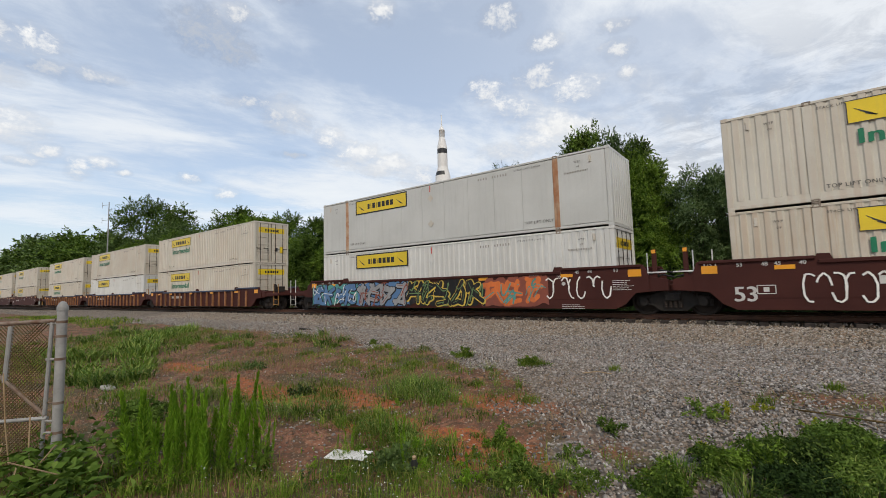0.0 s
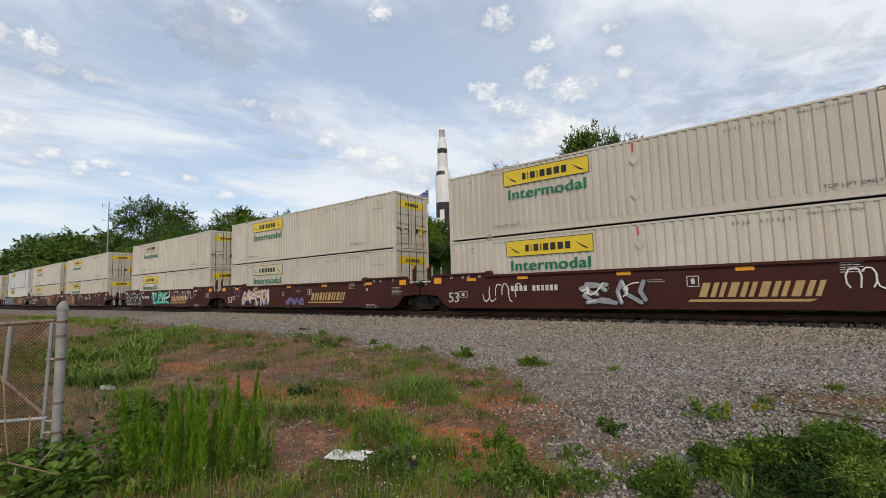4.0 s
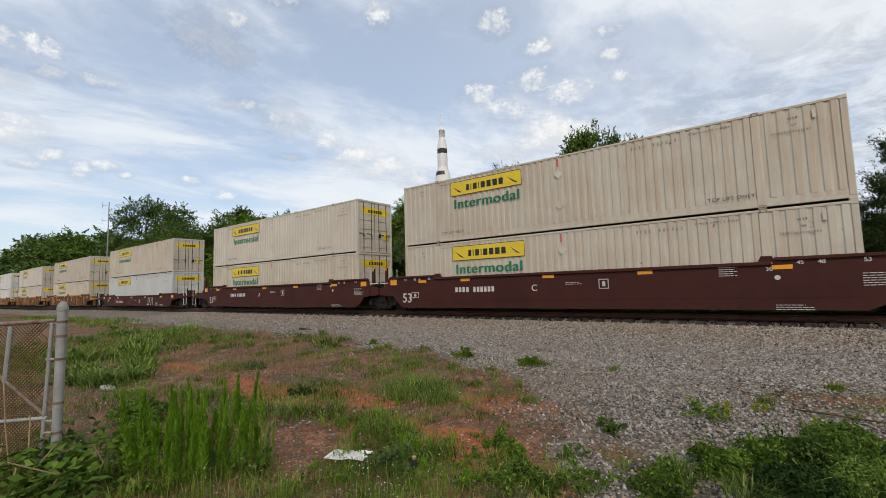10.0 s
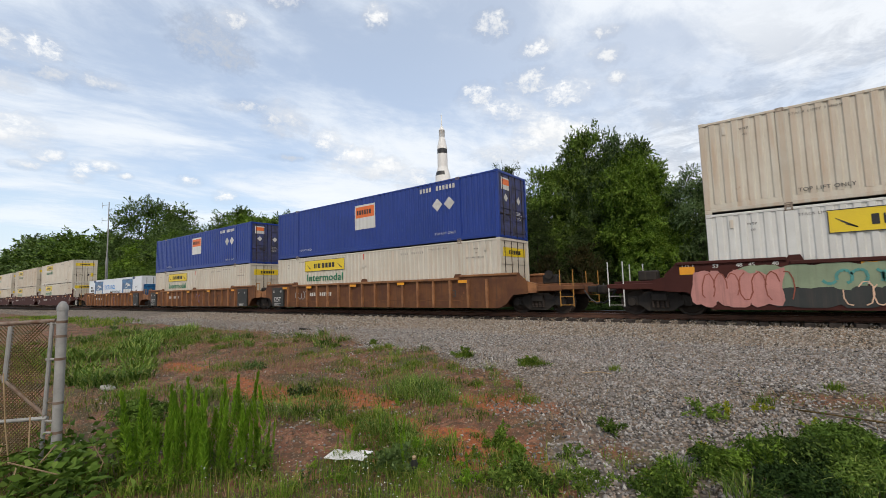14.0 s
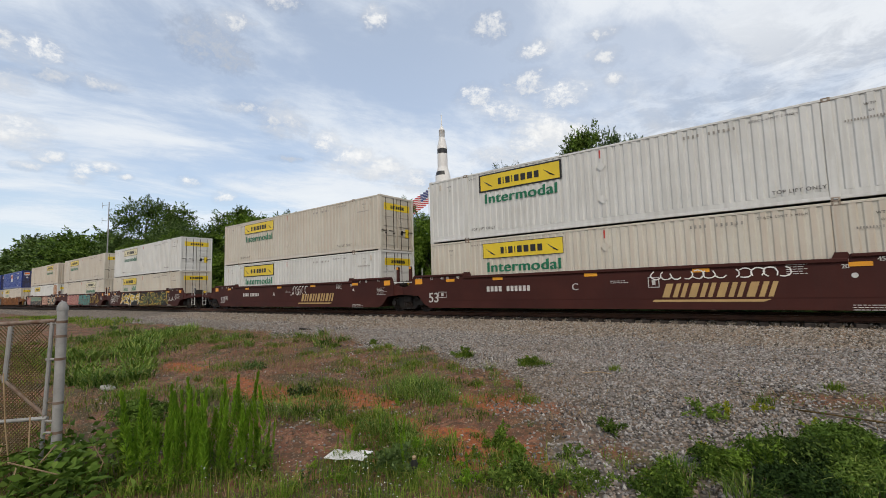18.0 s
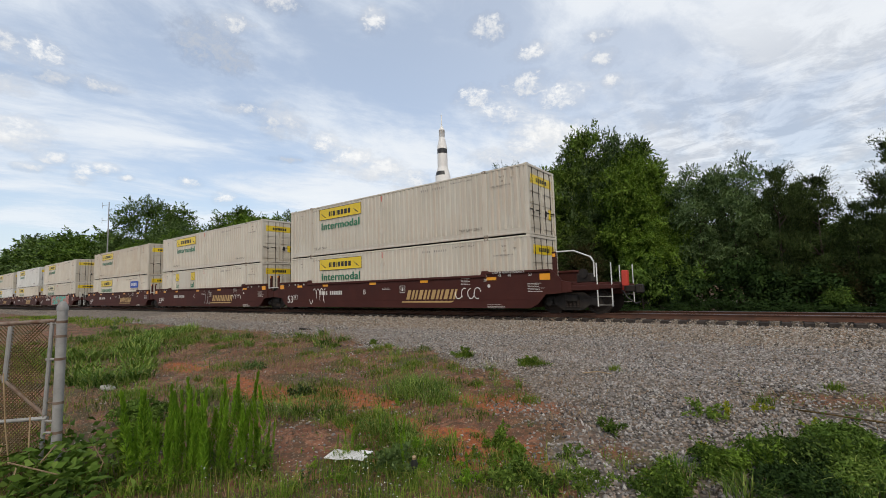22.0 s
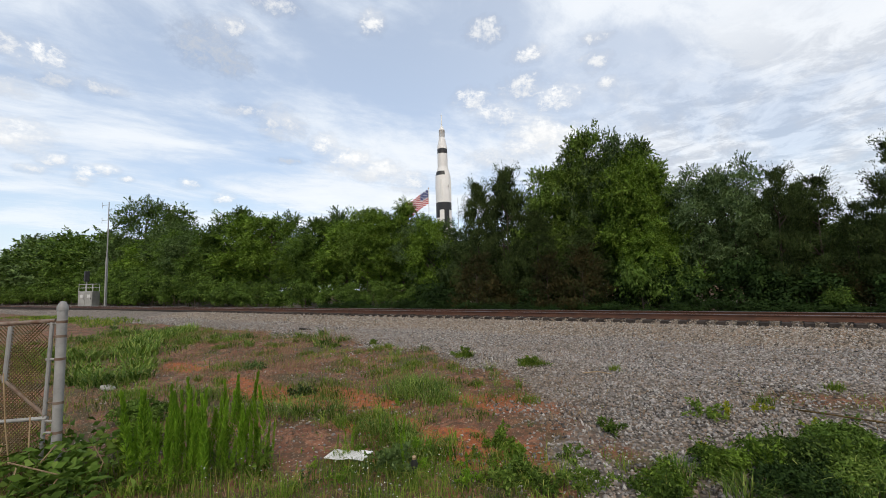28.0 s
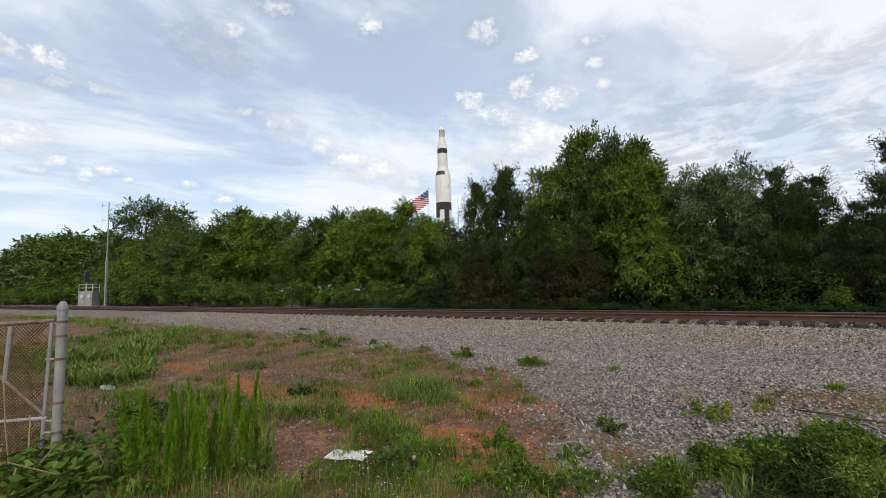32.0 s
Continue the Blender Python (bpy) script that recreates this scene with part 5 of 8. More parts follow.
def well_car(style, front, rear, label, loops):
    """One well of a double-stack car. x from the front of its load, z from the rail."""
    base, chord, top = {"maroon": (MAROON, MAROON, 1.53), "low": (MAROON, MAROON, 1.14), "brown": (OXIDE, OCHRE, 1.41), "orange": (ORANGE, LITWORNRIB, 1.46), "navy": (MAROON, NAVY, 1.33)}[style]
    ribbed = style in ("brown", "orange", "navy")
    c = thing("well_car", label, "railcar", "railcars of the train")
    my = Matrix.Diagonal((1, -1, 1, 1))
    key = (style, front, rear)
    wall = cached(("wall",) + key, lambda: Geo().slab(side_profile(front, rear, top), -1.50, -1.42).mesh("side_wall", base))
    side = part("side_wall", wall, c)
    part("side_wall", wall, c, m=my)
    # bent skirt along the foot, slightly proud
    skirt = cached(("skirt", style), lambda: Geo().add([(0.1, -1.505, 0.52), (CL - 0.1, -1.505, 0.52), (CL - 0.1, -1.46, 0.17), (0.1, -1.46, 0.17), (0.1, -1.40, 0.17), (CL - 0.1, -1.40, 0.17)], [(0, 3, 2, 1), (3, 4, 5, 2)]).mesh("skirt", base))
    part("skirt", skirt, c)
    ch = cached(("chord", style), lambda: Geo().box(-0.85, 1.9, -1.56, -1.36, top + 0.02, top + 0.12, 0.02).box(1.95, 14.2, -1.61 if ribbed else -1.56, -1.36, top - 0.10, top + 0.012, 0.02).box(14.25, CL + 0.85, -1.56, -1.36, top + 0.02, top + 0.12, 0.02).mesh("top_chord", chord))
    part("top_chord", ch, c)
    part("top_chord", ch, c, m=my)
    # container guides standing up from the chord
    guide = cached(("guide", style), lambda: Geo().slab([(-0.2, 0), (0.2, 0), (0.13, 0.16), (-0.13, 0.16)], -1.48, -1.38).mesh("guide", base))
    for x in (2.07, 14.08) if not ribbed else (2.07, 8.1, 14.08):
        part("guide", guide, c, m=pose(x, 0, top + 0.012))
    part("floor", cached(("floor", style), lambda: Geo().box(0.0, CL, -1.42, 1.42, 0.2, 0.24).box(-0.06, 0, -1.42, 1.42, 0.2, 1.2).box(CL, CL + 0.06, -1.42, 1.42, 0.2, 1.2).mesh("floor", base)), c)
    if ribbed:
        # the ribs carry their light in a paler paint than the wall
        rib = cached(("rib", style), lambda: Geo().slab([(-0.05, 0.19), (0.05, 0.19), (0.05, top - 0.09), (-0.05, top - 0.09)], -1.60, -1.49).mesh("rib", LITWORNRIB))
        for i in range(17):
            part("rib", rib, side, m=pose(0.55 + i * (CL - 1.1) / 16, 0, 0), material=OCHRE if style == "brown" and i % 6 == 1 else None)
    # end platforms, couplers, bogies, handrails
    for end, kind in ((0, front), (1, rear)):
        mm = Matrix() if end else Matrix.Translation((CL, 0, 0)) @ Matrix.Diagonal((-1, 1, 1, 1))
        reach = 1.66 if kind == "a" else 3.15
        deck = cached(("deck", style, kind), lambda: Geo().box(CL + 0.05, CL + reach - 0.25, -1.25, 1.25, 0.98, 1.10, 0.02).box(CL + 0.3, CL + reach, -0.32, 0.32, 0.66, 0.98, 0.03).box(CL + 0.6, CL + 1.1, -1.40, 1.40, 0.80, 1.16, 0.03).mesh("end_platform", base))
        part("end_platform", deck, c, m=mm)
        gus = cached(("gusset", style, kind), lambda: Geo().slab([(CL + 1.02, 0.74), (CL + 1.62, 0.78), (CL + 1.62, 1.12), (CL + 1.02, 1.25)], -1.46, -1.30).mesh("end_bracket", chord if style != "navy" else base))
        part("end_bracket", gus, c, m=mm)
        if kind == "c":
            truck(c, CL + 1.5 if end else -1.5)
            cp = cached("coupler", lambda: Geo().box(CL + 3.1, CL + 3.55, -0.14, 0.14, 0.72, 0.96, 0.03).box(CL + 3.5, CL + 3.74, -0.22, 0.2, 0.66, 1.0, 0.05).mesh("coupler", STEEL))
            part("coupler", cp, c, m=mm)
            hose = cached("hose", lambda: Geo().pipe([(CL + 3.1, -0.4, 0.8), (CL + 3.3, -0.42, 0.5), (CL + 3.55, -0.4, 0.32), (CL + 3.7, -0.35, 0.36)], 0.03).mesh("air_hose", BLACK))
            part("air_hose", hose, c, m=mm)
            sill = cached(("crosssill", style), lambda: Geo().box(CL + 2.55, CL + 3.1, -1.42, 1.42, 0.86, 1.02, 0.02).box(CL + 1.6, CL + 2.6, -1.44, -1.34, 0.82, 1.02, 0.02).mesh("end_sill", chord if style == "brown" else base))
            part("end_sill", sill, c, m=mm)
            for y in (-1.40, 1.40):
                for x in (2.55, 3.05):
                    part("grab_rail", cached(("grab", ribbed), lambda: Geo().rod((0, 0, 0.25), (0, 0, 1.78 if not ribbed else 1.6), 0.02).mesh("grab_rail", OCHRE if ribbed else RAILWHITE)), c, m=mm @ pose(CL + x, y, 0))
                step = cached(("step", ribbed), lambda: Geo().pipe([(0, 0, 0.9), (0, 0, 0.3), (0.5, 0, 0.3), (0.5, 0, 0.9)], 0.014).rod((0, 0, 0.6), (0.5, 0, 0.6), 0.013).mesh("step", OCHRE if ribbed else FADEDINK))
                part("step", step, c, m=mm @ pose(CL + 2.55, y, 0))
            if loops:
                loop = cached("loop", lambda: Geo().pipe([(CL + 1.05, -1.38, 2.28), (CL + 1.75, -1.38, 2.28), (CL + 2.35, -1.38, 2.02), (CL + 2.46, -1.38, 1.85), (CL + 2.46, -1.38, 1.3)], 0.027, 8).mesh("handrail", RAILWHITE))
                st = cached("stanch", lambda: Geo().box(CL + 0.92, CL + 1.08, -1.44, -1.32, 1.1, 2.3, 0.015).mesh("stanchion", MAROON))
                part("handrail", loop, c, "white bent tube", m=mm)
                s2 = part("stanchion", st, c, m=mm)
                part("reflector", cached("refs", lambda: Geo().box(CL + 0.94, CL + 1.06, -1.446, -1.441, 2.1, 2.22).mesh("reflector", REFLECT)), s2)
            wheel_ = cached("brakewheel", lambda: Geo().disc_y(0, -0.03, 0.03, 0, 0.17, 20).mesh("brake_wheel", STEEL))
            if end:
                part("brake_wheel", wheel_, c, m=mm @ pose(CL + 1.9, -0.9, 1.45))
            part("brake_box", cached("brakebox", lambda: Geo().box(-0.3, 0.3, -0.25, 0.25, 0, 0.35, 0.04).mesh("brake_box", STEEL)), c, m=mm @ pose(CL + 1.9, -0.6, 1.1))
        else:
            if end:
                truck(c, CL + 1.66)
            if ribbed:
                pst = cached("apost", lambda: Geo().rod((CL + 1.25, -1.3, 1.0), (CL + 1.25, -1.3, 1.72), 0.02).rod((CL + 0.85, -1.3, 1.0), (CL + 0.85, -1.3, 1.72), 0.02).rod((CL + 0.85, -1.3, 1.70), (CL + 1.25, -1.3, 1.70), 0.018).mesh("grab_rail", OCHRE))
                part("grab_rail", pst, c, m=mm)
            else:
                stub = part("stanchion", cached("astub", lambda: Geo().box(CL + 1.16, CL + 1.30, -1.40, -1.28, 1.0, 2.12, 0.015).box(CL + 1.0, CL + 1.16, -1.38, -1.30, 1.0, 1.30, 0.015).mesh("stanchion", MAROON)), c, m=mm)
                part("reflector", cached("arefl", lambda: Geo().box(CL + 1.17, CL + 1.29, -1.406, -1.40, 1.99, 2.11).mesh("reflector", REFLECT)), stub)
                part("grab_rail", cached("arail", lambda: Geo().rod((CL + 1.02, -1.36, 1.1), (CL + 1.02, -1.36, 2.02), 0.018).rod((CL + 0.5, -1.36, 1.5), (CL + 0.5, -1.36, 2.0), 0.018).pipe([(CL + 0.4, -1.42, 1.36), (CL + 1.6, -1.42, 1.36)], 0.025).mesh("grab_rail", RAILWHITE)), c, m=mm)
            hoses = cached("ahose", lambda: Geo().pipe([(CL + 0.9, -0.7, 1.15), (CL + 1.3, -0.8, 1.45), (CL + 1.66, -0.8, 1.35)], 0.03).pipe([(CL + 0.9, -0.5, 1.1), (CL + 1.3, -0.6, 1.3), (CL + 1.66, -0.6, 1.2)], 0.03).mesh("air_hose", BLACK))
            part("air_hose", hoses, c, m=mm)
            part("brake_cylinder", cached("bcyl", lambda: Geo().rod((CL + 0.7, -0.75, 1.28), (CL + 1.2, -0.75, 1.28), 0.14, n=12).mesh("brake_cylinder", STEEL)), c, m=mm)
    marks(c, side, style, front, rear, top)
    return c, side


def marks(c, side, style, front, rear, top):
    """Reflectors, load limits and stencils on the near side."""
    y = -1.512 if style in ("maroon", "low") else -1.512
    refl = cached("amber", lambda: Geo().box(0, 0.46, -0.004, 0.004, 0, 0.12).mesh("reflector", REFLECT))
    zz = top - 0.22
    for x in (1.0, 3.4, 7.2, 10.6, 14.2):
        part("reflector", refl, side, m=pose(x, y - (0.1 if style in ("brown", "orange", "navy") else 0), zz))
    end_sq = cached("amber2", lambda: Geo().box(0, 0.42, -0.004, 0.004, 0, 0.24).mesh("reflector", REFLECT))
    if style not in ("brown", "orange"):
        part("reflector", end_sq, side, m=pose(CL + 0.42, y, top - 0.28))
        part("reflector", end_sq, side, m=pose(-0.8, y, top - 0.28))
    if style in ("maroon", "low"):
        if style == "maroon":
            part("lettering", words("53", 0.42, STENCIL), side, m=pose(-0.02, y, 0.42))
            for x, t in ((14.05, "40"), (14.75, "45"), (15.2, "48"), (16.1, "53"), (0.1, "53"), (0.7, "48"), (1.0, "45"), (1.55, "40")):
                part("lettering", words(t, 0.11, STENCIL), side, m=pose(x, y, top - 0.10))
            part("lettering", words("20", 0.11, STENCIL), side, m=pose(14.05, y, top - 0.26))
            if rear == "c":
                part("lettering", words("S-2054-16 REEFER CLEARANCE", 0.075, STENCIL), side, m=pose(14.5, y - 0.056, top + 0.035))
            part("lettering", words("125 T", 0.11, STENCIL), side, m=pose(-0.75, y, top - 0.06))
            letter = "A" if front == "c" else ("C" if rear == "a" else "B")
            part("lettering", words(letter, 0.24, STENCIL), side, m=pose(6.72, y, top - 0.69))
            part("marking", cached("smalltext4", lambda: _para(0.5, 5, 6).mesh("marking", STENCIL)), side, m=pose(12.9, y, top - 0.12))
            ring_ = cached("roundmark", lambda: Geo().disc_y(0, 0, 0.003, 0, 0.07, 14).mesh("marking", STENCIL))
            part("marking", ring_, side, m=pose(14.3, y, top - 0.45))
        small = cached("smalltext", lambda: _para(0.7, 6, 11).mesh("marking", STENCIL))
        part("marking", small, side, m=pose(CL - 0.1, y, 1.12) if style == "maroon" else pose(13.2, y, 0.5))
        part("marking", cached("smalltext2", lambda: _para(0.9, 3, 4).mesh("marking", STENCIL)), side, m=pose(14.2, y, 0.3))
        part("marking", cached("smalltext3", lambda: _para(0.6, 2, 9).mesh("marking", STENCIL)), side, m=pose(8.1, y, top - 0.42))
        nums = cached("reporting", lambda: bars([0.13] * 4 + [-0.12] + [0.12] * 6, 0.21, 0.28).mesh("marking", STENCIL))
        part("marking", nums, side, "white bars", m=pose(3.1, y, top - 0.68))
        part("marking", cached("capbox", lambda: _boxed().mesh("marking", STENCIL)), side, m=pose(9.3, y, top - 0.66))
        part("marking", cached("capbox2", lambda: _boxed(0.45, 0.26).mesh("marking", STENCIL)), side, m=pose(0.55, y, 0.62))
    else:
        nums = cached("reporting2", lambda: bars([0.13] * 4 + [-0.1] + [0.12] * 6, 0.19, 0.3).mesh("marking", STENCIL))
        part("marking", nums, side, m=pose(3.6, -1.512, 0.8))
        if style == "orange":
            for x, t in [(-0.15, "125T")] * (front == "a") + [(CL - 1.05, "")] * (rear == "a"):
                p = part("stencil_panel", cached("dpanel", lambda: Geo().box(0, 1.2, -0.108, 0.0, 0.2, 1.36, 0.01).mesh("stencil_panel", DARKPANEL)), side, "black panel with white lettering", m=pose(x, -1.5, 0))
                if t:
                    part("lettering", words(t, 0.27, STENCIL), p, m=pose(0.16, -0.116, 0.5))
                part("lettering", words("53", 0.12, STENCIL), p, m=pose(0.12, -0.116, 1.05))
                part("lettering", words("48", 0.12, STENCIL), p, m=pose(0.85, -0.116, 1.05))
                part("marking", cached("dsmall", lambda: _para(0.7, 3, 2).mesh("marking", STENCIL)), p, m=pose(0.25, -0.116, 0.36))
            part("lettering", words("53", 0.3, INK), side, m=pose(13.6, -1.514, 0.65))
        if style == "brown":
            pl = cached("ochrepl", lambda: Geo().box(0, 0.5, -0.05, 0, 0, 0.28, 0.02).mesh("bracket_plate", OCHRE))
            part("bracket_plate", pl, side, m=pose(1.0, -1.5, 0.75))
            part("bracket_plate", pl, side, m=pose(-0.75, -1.5, 0.98))
            part("bracket_plate", pl, side, m=pose(CL + 0.2, -1.5, 0.98))


def _para(w, lines, seed):
    """Rows of short bars that stand for small lettering."""
    rng, g = random.Random(seed), Geo()
    for i in range(lines):
        x, end = 0.0, w * rng.uniform(0.65, 1.0)
        while x < end:
            k = rng.uniform(0.05, 0.15)
            g.box(x, min(x + k, end), 0, 0.003, -i * 0.062, -i * 0.062 + 0.02)
            x += k + 0.022
    return g


def _boxed(w=0.34, h=0.34):
    return Geo().box(0, w, 0, 0.003, 0, 0.025).box(0, w, 0, 0.003, h - 0.025, h).box(0, 0.025, 0, 0.003, 0, h).box(w - 0.025, w, 0, 0.003, 0, h).box(w * 0.35, w * 0.65, 0, 0.003, h * 0.25, h * 0.75)


def emblem_big(side, x, z, s=1.0):
    """The line's slanted tan emblem, as plain shapes over an underline."""
    g = Geo()
    for i in range(4):
        a = i * 0.62
        for q, wd in ((0, 0.17), (0.25, 0.11), (0.43, 0.1)):
            g.slab([(a + q, 0), (a + q + wd, 0), (a + q + wd + 0.12, 0.36), (a + q + 0.12, 0.36)], 0, 0.004)
    g.slab([(-0.25, -0.12), (2.2, -0.12), (2.35, -0.06), (-0.2, -0.06)], 0, 0.004)
    part("emblem", cached("bigemblem", lambda: g.mesh("emblem", TAN)), side, "slanted tan emblem", Matrix.Translation((x, -1.514, z)) @ Matrix.Diagonal((s, 1, s, 1)))


def cross_emblem(side, x, z, x0, x1):
    """A tan ring round a cross, on a panel of faded brown paint."""
    part("faded_panel", Geo().box(x0, x1, -1.513, -1.50, 0.22, 1.42).mesh("faded_panel", OXIDEPANEL), side, "faded brown paint panel")
    for r, ma, y in ((0.45, TAN, -1.516), (0.37, OXIDEPANEL, -1.519), (0.30, TAN, -1.522)):
        part("emblem", Geo().disc_y(0, -0.001, 0.001, 0, r, 28).mesh("emblem", ma), side, m=pose(x, y, z))
    dots = Geo()
    for k in range(4):
        a = math.pi / 4 + k * math.pi / 2
        dots.disc_y(0.17 * math.cos(a), -0.001, 0.001, 0.17 * math.sin(a), 0.085, 12)
    part("emblem", dots.mesh("emblem", OXIDEPANEL), side, m=pose(x, -1.525, z))


# the train, from its leading wells to the last: place of the load at 12 s, car, couplings, lower and upper load
TRAIN = [
    (-423.8, "maroon", "c", "a", ("cream", "A"), ("cream", "A")), (-404.3, "maroon", "a", "a", ("cream", "A"), ("cream", "A")), (-384.9, "maroon", "a", "c", ("aged", "A"), ("cream", "A")),
    (-361.25, "navy", "c", "a", ("cream", "A"), ("cream", "A")), (-341.75, "navy", "a", "a", ("white", "bold"), ("cream", "A")), (-322.25, "navy", "a", "c", ("cream", "A"), ("cream", "A")),
    (-298.65, "maroon", "c", "a", ("white", "bold"), ("grey", "bold")), (-279.12, "maroon", "a", "a", ("aged", "A"), ("cream", "A")), (-259.63, "maroon", "a", "c", ("cream", "A"), ("cream", "A")),
    (-236.07, "maroon", "c", "a", ("cream", "A"), ("cream", "faded")), (-216.60, "maroon", "a", "a", ("cream", "faded"), ("cream", "A")), (-197.09, "maroon", "a", "c", ("cream", "A"), ("cream", "A")),
    (-173.76, "brown", "c", "c", ("white", "bold"), ("white", "A")), (-150.33, "brown", "c", "c", ("cream", "A"), ("cream", "A")), (-127.10, "brown", "c", "c", ("aged", "A"), ("aged", "A")),
    (-103.78, "low", "c", "c", ("grey", "plain"), ("aged", "A")),
    (-80.32, "maroon", "c", "a", ("aged", "A"), ("cream", "A")), (-60.80, "maroon", "a", "a", ("aged", "A"), ("aged", "A")), (-41.35, "maroon", "a", "c", ("cream", "A"), ("cream", "A")),
    (-17.85, "orange", "c", "a", ("reefer", "reefer"), None), (1.67, "orange", "a", "a", ("cream", "A"), ("blue", "orange")), (21.20, "orange", "a", "c", ("cream", "A"), ("blue", "orange")),
    (44.72, "maroon", "c", "a", ("white", "plain"), ("aged", "A_rear")), (64.10, "maroon", "a", "a", ("cream", "faded_rear"), ("cream", "A")), (83.61, "maroon", "a", "c", ("cream", "patch_low"), ("white", "faded")),
    (107.25, "maroon", "c", "a", ("white", "boldI"), ("cream", "A")), (126.68, "maroon", "a", "a", ("cream", "A"), ("white", "boldI")), (146.16, "maroon", "a", "c", ("cream", "faded"), ("cream", "A")),
    (169.84, "maroon", "c", "a", ("cream", "A"), ("aged", "A")), (189.27, "maroon", "a", "a", ("cream", "patch"), ("cream", "A")), (208.72, "maroon", "a", "c", ("cream", "A"), ("cream", "A"))]
CAR_LABEL = {"maroon": "maroon steel well car with white stencils and amber reflectors", "low": "low-sided maroon well car with scrawled graffiti", "brown": "rusty brown ribbed well car with ochre top edge",
             "orange": "faded orange-brown ribbed well car", "navy": "dark well car with worn navy top edge"}
SIDES = []
for s0, style, fr, re_, low_load, high_load in TRAIN:
    car, side = well_car(style, fr, re_, CAR_LABEL[style], -81 < s0 < -41 or s0 > 200)
    MOVERS.append((car, s0, 0.0))
    SIDES.append(side)
    for level, load in ((0, low_load), (1, high_load)):
        if not load:
            continue
        rev = load[1].endswith("rear") or (load[0] == "grey" and level == 1)
        box = container(load[0], level == 0, reverse=rev)
        MOVERS.append((box, s0, 3.085 if level else (0.12 if load[0] == "reefer" else 0.19)))
        if level == 0 and abs(s0 - 44.72) < 0.1:
            stick("rust_patch", Geo().box(0, 1.7, -0.006, 0.0, 0.6, 2.75).mesh("rust_patch", RUSTY), box, 14.22, 0, "heavily rusted end panel", FACE - 0.004)
        if level == 0 and abs(s0 - 169.84) < 0.1:
            ad = stick("sign", Geo().box(0, 2.05, -0.004, 0, 0, 0.64).mesh("sign", DEEPBLUE), box, 11.76, 1.72, "blue sign with plain white bars", FACE - 0.006, sprayed("blue_sign", (40, 75, 160)))
            part("emblem", bars([0.24, 0.22, 0.1, 0.24, 0.22], 0.3, 0.25).mesh("emblem", RAILWHITE), ad, m=pose(0.3, -0.008, 0.18))
            stick("lettering", words("SHIPPING SUPPLY SPECIALISTS", 0.1, INK), box, 11.85, 1.55)
        if load[1] == "reefer":
            reefer_art(box)
        else:
            graphics(box, load[1], load[0], level == 0)
            rear_graphics(box, load[0], rev)


part("end_marker", Geo().box(CL + 3.2, CL + 3.4, -0.75, -0.5, 0.95, 1.5, 0.02).rod((CL + 3.2, -0.6, 0.8), (CL + 3.2, -0.6, 1.0), 0.02).mesh("end_marker", WARNRED), car, "red end-of-train marker box")


